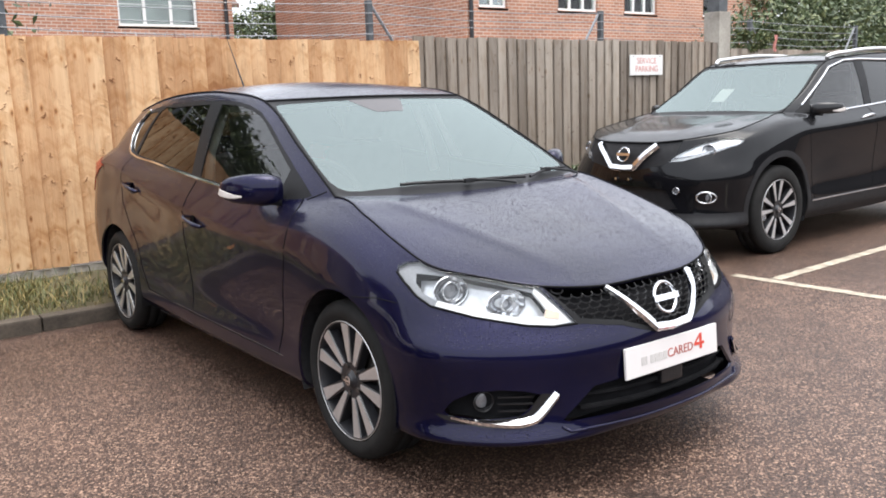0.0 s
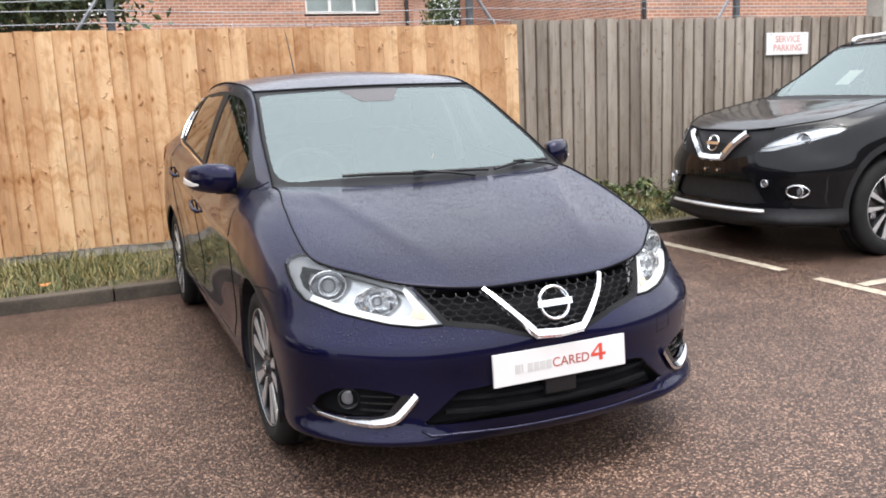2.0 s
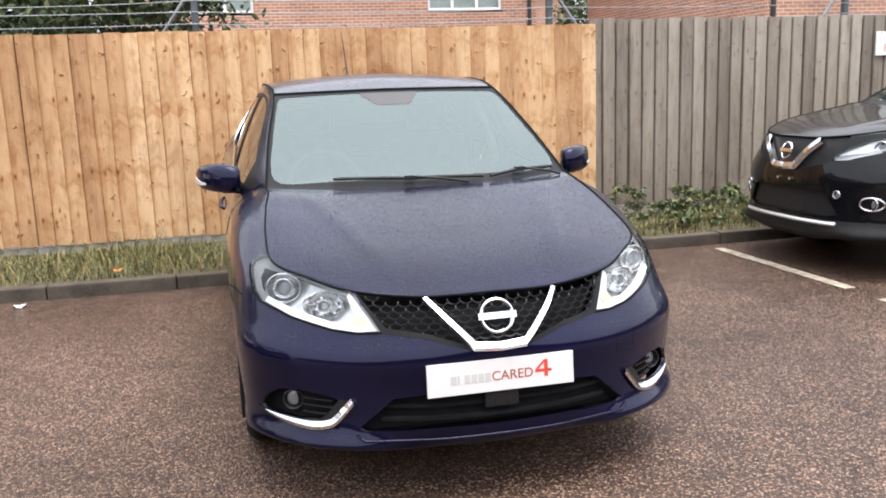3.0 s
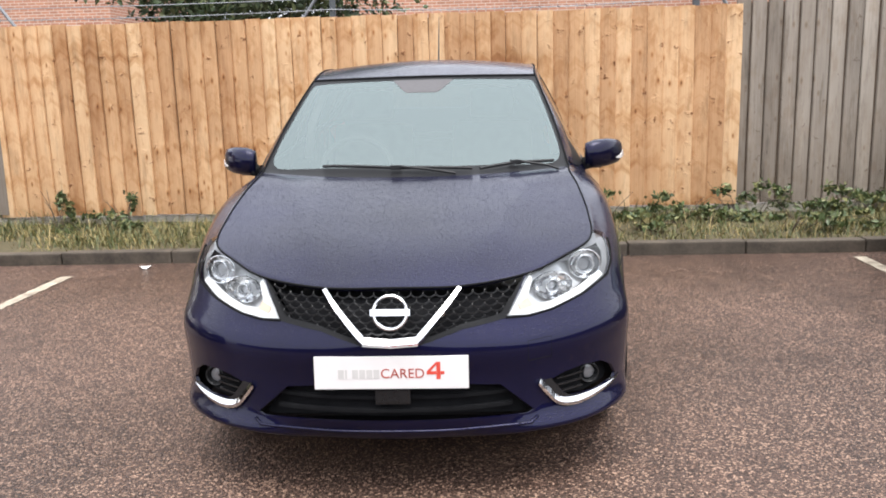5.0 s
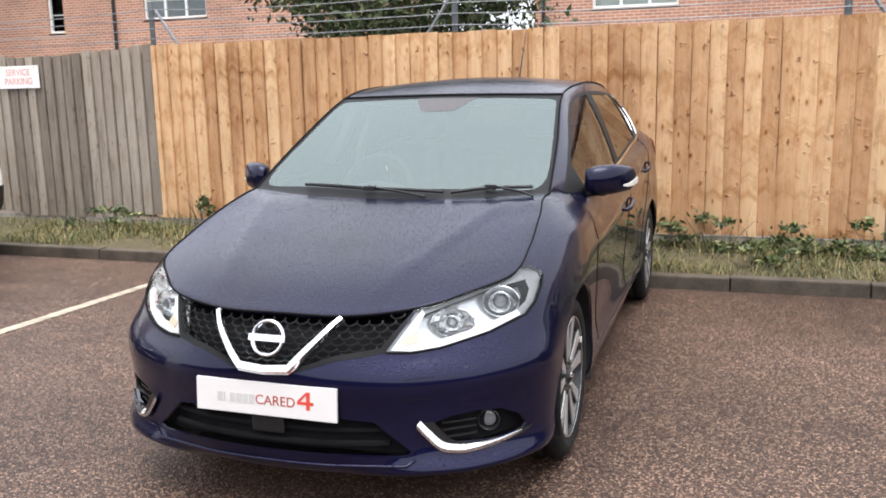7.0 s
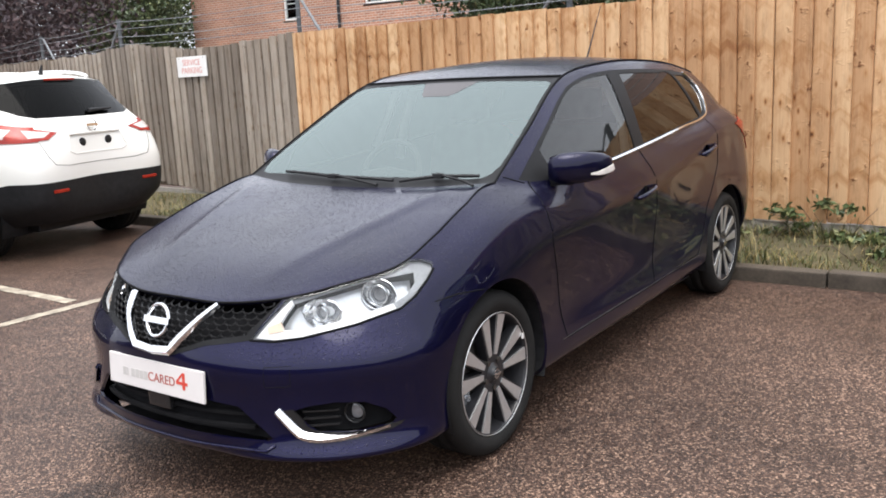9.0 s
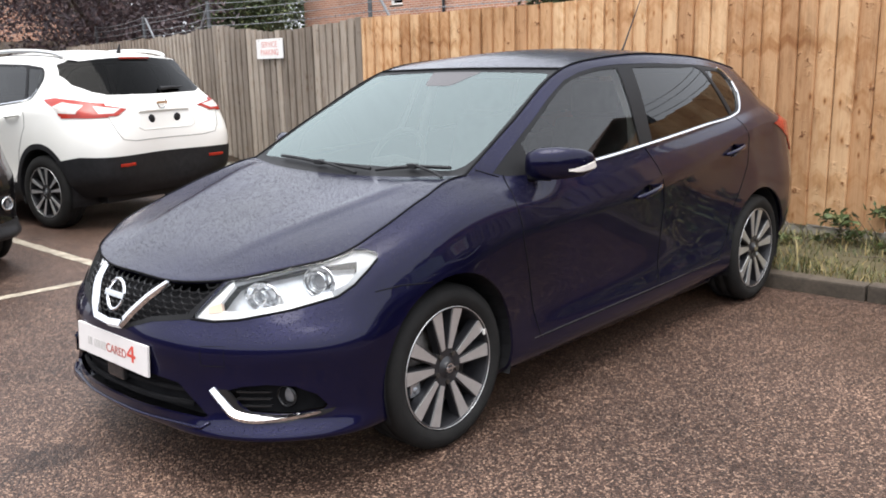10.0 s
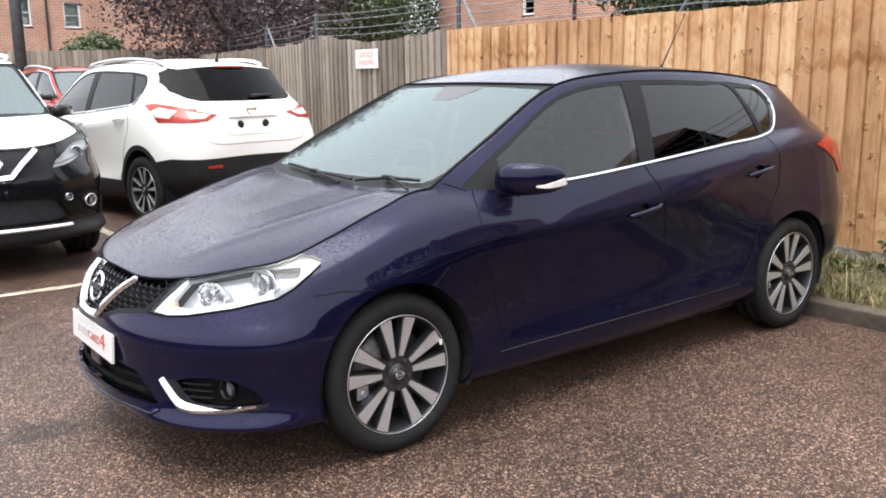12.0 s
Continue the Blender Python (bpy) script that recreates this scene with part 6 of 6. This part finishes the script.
    if front_end:
        for s in (1, -1):
            c = skin.front(s * .66, .90, -.012)
            p_ = projector(car, c, .05, (s * .3, -1, 0))
            lens = projector(car, skin.front(s * .70, .53, .004), .045, (s * .3, -1, 0))
            bm = bmesh.new()
            ring = [skin.front(s * (.70 + .055 * math.cos(a)), .53 + .045 * math.sin(a), .012) for a in (2 * math.pi * k / 28 for k in range(29))]
            tube(bm, ring, .007, 6, cap=False)
            part("fog_lamp_ring", bm, CHROME, car, smooth=True)
            projector(car, skin.front(s * .51, .585, .01), .026, (s * .2, -1, 0))
            bm = bmesh.new()
            pts = fine([(.44, .835), (.60, .865), (.80, .94)], .04)
            ribbon(bm, [skin.front(s * x, z, -.004) for x, z in pts], (s * .3, -1, 0), .012, .005)
            part("lamp_strip", bm, LAMP_SHELL, car)
            bm = bmesh.new()
            ribbon(bm, [skin.side(y, z, .003, s) for y, z in fine([(.50, .40), (2.2, .42)], .1)], (s, 0, 0), .014, .006)
            part("door_strip", bm, CHROME, car)
        bm = bmesh.new()
        half = [skin.front(x, z, .006) for x, z in fine([(.31, .94), (.205, .85), (.115, .752)], .02)]
        pts = [Vector((-p.x, p.y, p.z)) for p in half] + [skin.front(0, .745, .006)] + half[::-1]
        ribbon(bm, pts, (0, -1, .6), .05, .03)
        part("grille_chevron", bm, CHROME, car, "bold chrome V across the grille")
        badge(car, skin.front(0, .86, .02), (0, -1, .2), .058)
        bm = bmesh.new()
        ribbon(bm, [skin.front(x, .372, .004) for x in np.linspace(-.52, .52, 31)], (0, -1, 1.1), .03, .012)
        part("bumper_strip", bm, ALLOY, car, "chrome strip along the lower bumper")
        bm = bmesh.new()
        at = Vector(form((-.12, .62, 1.17)))
        box(bm, (-.07, -.002, -.1), (.07, .002, .1), 0, Matrix.Translation(at) @ Matrix.Rotation(radians(-55), 4, "X"))
        part("price_card", bm, SIGN_WHITE, car, "white card behind the windscreen")
        for s in (1, -1):
            bm = bmesh.new()
            c = skin.front(s * .07, .66, .0)
            tube(bm, [c, c + Vector((0, -.016, 0))], .011, 8)
            part("plate_stud", bm, CHROME, car)
    else:
        badge(car, skin.rear(0, 1.13, .03), (0, 1, .1), .055)
        bm = bmesh.new()
        ribbon(bm, [skin.rear(x, 1.055 + .02, .002) for x in np.linspace(-.30, .30, 15)], (0, 1, 0), .018, .02)
        part("tailgate_trim", bm, paint, car)
        for x in (-.155, .155):
            bm = bmesh.new()
            lathe(bm, [(.0005, .004), (.034, .004), (.04, 0.0), (.042, -.004)], (0, 0, 0), 1, 24)
            bmesh.ops.transform(bm, matrix=Matrix.Translation(skin.rear(x, .995, .003)) @ Matrix.Rotation(radians(90), 4, "Z"), verts=bm.verts)
            part("plate_mount", bm, BLACK_PLASTIC, car, "round black plate mount", smooth=True)
        bm = bmesh.new()
        tube(bm, [skin.rear(-.08, 1.265, .012), skin.rear(-.2, 1.27, .014), skin.rear(-.36, 1.275, .012)], [.02, .016, .008], 8)
        part("rear_wiper", bm, BLACK_PLASTIC, car)
        for s in (1, -1):
            bm = bmesh.new()
            ribbon(bm, [skin.rear(s * x, .60, .006) for x in np.linspace(.45, .62, 6)], (s * .3, 1, 0), .03, .008)
            part("reflector", bm, LAMP_RED, car)
        seam(car, [skin.rear(x, z, .001) for x, z in fine([(-.60, .90), (-.55, .83), (-.40, .81), (.40, .81), (.55, .83), (.60, .90)], .04)], sides=(1,))
        seam(car, [skin.rear(x, z, .001) for x, z in fine([(.60, .90), (.64, 1.03)], .03)])
        bm = bmesh.new()
        ribbon(bm, [skin.rear(x, 1.565, .006) for x in np.linspace(-.17, .17, 9)], (0, 1, .2), .02, .012)
        part("brake_lamp", bm, LAMP_RED, car, "red high-level brake lamp")
        seam(car, [skin.rear(x, z, .001) for x, z in fine([(-.31, 1.04), (-.34, .93), (-.28, .90), (.28, .90), (.34, .93), (.31, 1.04)], .04)], .004, (1,), "plate_recess", paint)
        bm = bmesh.new()
        base = skin.top(0, form((0, 2.85, 0))[1], 0)
        tube(bm, [base, base + Vector((0, .03, .09))], [.022, .006], 8)
        part("aerial", bm, BLACK_PLASTIC, car)
    return car


def placed(car, x, y, turn):
    car.matrix_basis = pose(x, y, 0, 0, 0, turn) @ Matrix.Translation((0, 1.3, 0))
    return car


blue = placed(hatchback(PAINT_BLUE, "dark blue hatchback wet with rain, chrome V on its grille"), -.004, 0, 0)
suv = placed(neighbour(SUV, PAINT_BLACK, "black off-road car with silver roof rails and chrome grille", .37, .43, True), 4.106, 2.12, -90)
other = copy_thing(suv, pose(-4.335, -.567, 0, 0, 0, 90) @ Matrix.Translation((0, 1.3, 0)))
tagged(other, "black off-road car with white bonnet and roof, chrome grille")
for ob in other.children_recursive:
    if ob.name.startswith(("bonnet", "roof")) and ob.material_slots[0].material == PAINT_BLACK:
        ob.material_slots[0].link = "OBJECT"
        ob.material_slots[0].material = PAINT_WHITE
white = placed(neighbour(CROSSOVER, PAINT_WHITE, "white crossover car, its tail and red lamps shown", .345, .395, False), -8.08, 1.555, -80)

# ---- things on and behind the fence ----


def sign(x, y, z, turn, label):
    t = thing("sign", (x, y, z), label, "sign", "parking signs")
    m = pose(x, y, z, 0, 0, turn)
    bm = bmesh.new()
    box(bm, (-.295, -.012, -.118), (.295, 0, .118), .003, m)
    part("panel", bm, SIGN_WHITE, t)
    lettering(t, "SERVICE\nPARKING", .098, m @ pose(0, -.0135, 0, 90, 0, 0), SIGN_RED)
    for dx in (-.24, .24):
        bm = bmesh.new()
        tube(bm, [m @ Vector((dx, -.012, .1)), m @ Vector((dx, -.016, .1))], .006, 8)
        part("screw", bm, GALV, t)


sign(5.83, 4.10, 1.692, 0.2, "white sign with red lettering screwed to weathered boards")
sign(-5.9, 4.265, 1.672, -5, "white sign with red lettering on grey fence boards")

# posts and strained wires above the fence
POSTS = [(-14.0, 6.1), (-10.8, 5.35), (-7.55, 4.5), (-4.3, 4.45), (-1.05, 4.45), (2.2, 4.45), (5.45, 4.45), (8.7, 4.6), (12.0, 4.8)]
for i, (px, py) in enumerate(POSTS):
    t = thing("wire_post", (px, py, 0), "dark steel angle post carrying wires above the fence", "post", "wire posts")
    bm = bmesh.new()
    box(bm, (px - .028, py - .006, 0), (px + .028, py + .006, 2.34), .002)
    box(bm, (px - .028, py + .0065, 0), (px - .016, py + .05, 2.34), .002)
    part("upright", bm, POST_STEEL, t)
    bm = bmesh.new()
    d = 1 if i % 2 else -1
    tube(bm, [(px + .03 * d, py + .03, 2.30), (px + .42 * d, py + .03, 1.75)], .016, 6)
    part("stay", bm, GALV, t)
for z in (2.02, 2.12, 2.215, 2.31):
    t = thing("wire", (0, 4.45, z), "thin galvanised strained wire above the fence", "wire", "strained wires")
    bm = bmesh.new()
    pts = []
    r = random.Random(int(z * 100))
    for a, b in zip(POSTS, POSTS[1:]):
        sag = r.uniform(.01, .05)
        for k in range(10):
            u = k / 10
            pts.append((a[0] + (b[0] - a[0]) * u, a[1] - .02 + (b[1] - a[1]) * u, z - sag * 4 * u * (1 - u)))
    pts.append((*POSTS[-1], z))
    tube(bm, pts, .0042, 5)
    part("strand", bm, GALV, t)
    if z == 2.02:
        bm = bmesh.new()
        for k in range(len(pts) - 1):
            a, b = Vector(pts[k]), Vector(pts[k + 1])
            if -6 < a.x < 5:
                for j in range(4):
                    c = a.lerp(b, j / 4)
                    s = Vector((r.uniform(-.015, .015), r.uniform(-.02, .02), .018))
                    tube(bm, [c - s, c + s], .003, 3)
        tagged(part("barb", bm, GALV, t), kind="stuff")

gatepost = thing("post", (7.39, 4.22, 0), "square pale concrete post with a dark box on top", "post")
bm = bmesh.new()
box(bm, (7.27, 4.11, 0), (7.51, 4.35, 2.36), .012)
part("shaft", bm, CONCRETE, gatepost)
bm = bmesh.new()
box(bm, (7.30, 4.14, 2.363), (7.48, 4.32, 2.75), .01)
part("box", bm, POST_STEEL, gatepost, "dark grey metal box")

rag = thing("rag", (8.75, 4.24, 1.88), "small red cloth hanging on the fence top", "cloth")
bm = bmesh.new()
vs = [[bm.verts.new((8.7 + .016 * i, 4.235 + .015 * math.sin(i * 1.7 + j), 1.87 + .045 * j)) for j in range(6)] for i in range(5)]
for i in range(4):
    for j in range(5):
        bm.faces.new((vs[i][j], vs[i + 1][j], vs[i + 1][j + 1], vs[i][j + 1]))
part("fabric", bm, SIGN_RED, rag)

pole = thing("pole", (-16.5, 2.58, 0), "tall dark street pole beyond the parked cars", "pole")
bm = bmesh.new()
tube(bm, [(-16.5, 2.58, 0), (-16.5, 2.58, 7)], [.13, .09], 12)
part("shaft", bm, POST_STEEL, pole, smooth=True)

fence("far weathered board fence across the car park", (-21, .5), (-15.5, 8.0), .1, 2.15, OLD_WOOD, .16, 8, pitch=.14)
house("red brick terrace with white sash windows, far off", pose(-33, -2, 0, 0, 0, 90), 18, 8, 6.2,
      [(5.2, 5.8, 3.5, 4.6, 1, True), (8.2, 8.75, 3.5, 4.6, 1, True), (9.93, 10.56, 3.48, 4.48, 1, True)], (9.3,))

house("red brick house standing far behind the others", pose(6.0, 40, 0), 10.6, 8, 6.4, [(1.0, 2.2, 3.4, 4.6, 2, True)])


# ---- plants ----
def leaf_cloud(bm, r, centre, radii, count, size, squash=1.0):
    """Scatters small folded leaves in clumps through an uneven crown."""
    clumps = []
    for _ in range(max(6, count // 45)):
        d = Vector((r.gauss(0, 1), r.gauss(0, 1), r.gauss(0, 1))).normalized() * r.uniform(.45, 1.0) ** .6
        clumps.append(Vector((centre[0] + d.x * radii[0], centre[1] + d.y * radii[1], centre[2] + d.z * radii[2])))
    for _ in range(count):
        c = r.choice(clumps) + Vector((r.gauss(0, 1) * radii[0], r.gauss(0, 1) * radii[1], r.gauss(0, 1) * radii[2])) * .13
        n_ = Vector((r.gauss(0, 1), r.gauss(0, 1), r.gauss(0, 1) + .6)).normalized()
        a = n_.orthogonal().normalized()
        a = (Matrix.Rotation(r.uniform(0, 6.28), 3, n_) @ a)
        b = n_.cross(a)
        s = size * r.uniform(.6, 1.35)
        p = [bm.verts.new(c + v) for v in (-a * s, b * s * .45 - a * .1 * s + n_ * s * .12, a * s, -b * s * .45 - a * .1 * s + n_ * s * .12)]
        bm.faces.new((p[0], p[1], p[2]))
        bm.faces.new((p[0], p[2], p[3]))


def tree(x, y, height, radii, count, size, leaves, seed, label, limbs=7):
    r = random.Random(seed)
    t = thing("tree", (x, y, 0), label, "tree")
    top = Vector((x, y, height))
    bm = bmesh.new()
    fork = height - radii[2] * .7
    tube(bm, [(x, y, -.05), (x + .05, y, fork * .5), (x, y + .04, fork)], [.16 * height / 5, .12 * height / 5, .09 * height / 5], 10)
    for k in range(limbs):
        a = 2 * math.pi * k / limbs + r.uniform(-.3, .3)
        tip = top + Vector((math.cos(a) * radii[0] * .7, math.sin(a) * radii[1] * .7, r.uniform(-.4, .5) * radii[2]))
        mid = Vector((x, y, fork)).lerp(tip, .5) + Vector((0, 0, .12 * radii[2]))
        tube(bm, [(x, y + .02, fork - .1), mid, tip], [.055 * height / 5, .035 * height / 5, .012], 7)
    part("trunk", bm, BARK, t, smooth=True)
    bm = bmesh.new()
    leaf_cloud(bm, r, top, radii, count, size)
    tagged(part("crown", bm, leaves, t), kind="stuff")
    return t


tree(-2.35, 6.4, 2.9, (1.75, 1.1, 1.05), 17000, .052, LEAF_GREEN, 1, "bushy green tree behind the fence")
tree(15.4, 33, 4.1, (2.0, 1.8, 1.7), 7000, .11, LEAF_GREEN, 2, "far green tree between the houses")
tree(-15.5, 6.8, 4.2, (3.4, 2.6, 2.6), 32000, .06, LEAF_PURPLE, 3, "dark purple-leaved tree beyond the fence")
tree(-25, 13.5, 4.6, (3.4, 3.2, 2.9), 26000, .085, LEAF_PURPLE, 4, "dark purple-brown tree before brick houses")
tree(-16.5, 11.2, 3.4, (1.35, 1.1, 1.6), 11000, .065, LEAF_GREEN, 5, "dark green shrub behind the wires")
tree(-24.2, 6.4, 2.1, (1.1, .9, .7), 5000, .07, LEAF_GREEN, 8, "low green shrub before the far terrace")
tree(-25.3, 18.6, 4.2, (2.0, 1.8, 2.8), 11000, .085, LEAF_GREEN, 9, "dark green tree beside the brick house")
tree(25, 13, 3.6, (4, 3, 2.8), 6000, .2, LEAF_GREEN, 6, "green tree beside the long brick house")
tree(17.5, 8.2, 2.2, (4.2, 1.2, 1.3), 14000, .065, LEAF_GREEN, 7, "dark green hedge tree behind the far fence")

ivy = thing("climbing_plant", (8.2, 4.22, 1.85), "light green climbing plant on the fence top", "plant")
bm = bmesh.new()
leaf_cloud(bm, random.Random(9), (8.2, 4.2, 2.02), (.4, .08, .12), 500, .05)
tagged(part("leaves", bm, LEAF_BRAMBLE, ivy), kind="stuff")

# grass on the verge
r = random.Random(21)
bm = bmesh.new()
for k in range(48000):
    x = r.uniform(-12.5, 11.5) if k % 3 == 0 else r.uniform(-5.5, 5)
    v = r.random() ** .8
    y = KERB_Y + .13 + v * (FENCE_Y - KERB_Y - .15)
    z = .07 + .085 * (y - KERB_Y - .12) / (FENCE_Y - KERB_Y)
    dense = noise.noise((x * .9, y * 1.5, 3)) + .35
    if r.random() > .3 + 1.3 * dense:
        continue
    h = r.uniform(.015, .06) * (1 + .9 * max(0, dense)) * (2.6 if r.random() < .07 else 1)
    a = r.uniform(0, 6.28)
    lean = Vector((math.cos(a), math.sin(a), 0)) * h * r.uniform(.3, 1.3)
    w = Vector((-math.sin(a), math.cos(a), 0)) * r.uniform(.002, .004)
    b = Vector((x, y, z - .01))
    m_ = b + lean * .4 + Vector((0, 0, h * .65))
    tip = b + lean + Vector((0, 0, h))
    q = [bm.verts.new(p) for p in (b - w, b + w, m_ + w * .8, m_ - w * .8, tip)]
    bm.faces.new((q[0], q[1], q[2], q[3]))
    bm.faces.new((q[3], q[2], q[4]))
tagged(part("grass", bm, GRASS), "long mixed green and straw-dry grass on the verge", "grass", kind="stuff")

# brambles and weeds
for k, (cx, cy, w, h, n_) in enumerate(((1.25, 3.95, .35, .16, 250), (1.95, 3.9, .3, .13, 260), (2.5, 3.85, .35, .2, 420), (3.1, 3.9, .4, .17, 420), (3.8, 3.95, .4, .15, 350),
                                        (-3.55, 4.0, .13, .22, 160), (-2.95, 3.98, .12, .2, 130), (-3.2, 3.85, .5, .12, 260), (-4.6, 3.9, .5, .13, 260), (.75, 3.9, .35, .12, 200), (4.6, 4.05, .4, .25, 300), (1.55, 3.5, .32, .08, 170), (2.75, 3.42, .42, .09, 230), (3.6, 3.5, .35, .1, 200))):
    t = thing("bramble", (cx, cy, .1), "low green bramble growing against the fence base", "bramble", "brambles")
    bm = bmesh.new()
    leaf_cloud(bm, random.Random(40 + k), (cx, cy, .13 + h * .8), (w, .16, h), n_, .033)
    tagged(part("leaves", bm, LEAF_BRAMBLE, t), kind="stuff")
    rr = random.Random(80 + k)
    for _ in range(6):
        bm = bmesh.new()
        a = rr.uniform(-1, 1)
        tube(bm, [(cx + a * w * .4, cy, .1), (cx + a * w * .8, cy - rr.uniform(0, .1), .1 + h), (cx + a * w * 1.3, cy - rr.uniform(0, .16), .1 + h * rr.uniform(.9, 1.9))], [.004, .003, .002], 4)
        part("stem", bm, BARK, t)

# fallen leaf and litter
for k, (lx, ly, lz, mat, nm, lb) in enumerate(((-1.75, 3.35, .115, LEAF_DRY, "leaf", "dry orange leaf on the grass verge"), (-2.35, 2.86, .006, SIGN_WHITE, "litter", "scrap of white paper by the kerb"))):
    t = thing(nm, (lx, ly, lz), lb, nm)
    bm = bmesh.new()
    n_ = 10
    c = bm.verts.new((lx, ly, lz + .012))
    ring = [bm.verts.new((lx + .045 * math.cos(a) * (1 + .3 * math.sin(3 * a)), ly + .03 * math.sin(a), lz + .006 + .01 * math.sin(2 * a + 1))) for a in (2 * math.pi * i / n_ for i in range(n_))]
    for i in range(n_):
        bm.faces.new((c, ring[i], ring[(i + 1) % n_]))
    part("blade" if k == 0 else "sheet", bm, mat, t)

red_car = copy_thing(suv, pose(-11.8, 2.92, 0, 0, 0, 92) @ Matrix.Translation((0, 1.3, 0)))
tagged(red_car, "red car parked beyond the white one")
for ob in red_car.children_recursive:
    for slot in ob.material_slots:
        if slot.material == PAINT_BLACK:
            slot.link = "OBJECT"
            slot.material = PAINT_RED
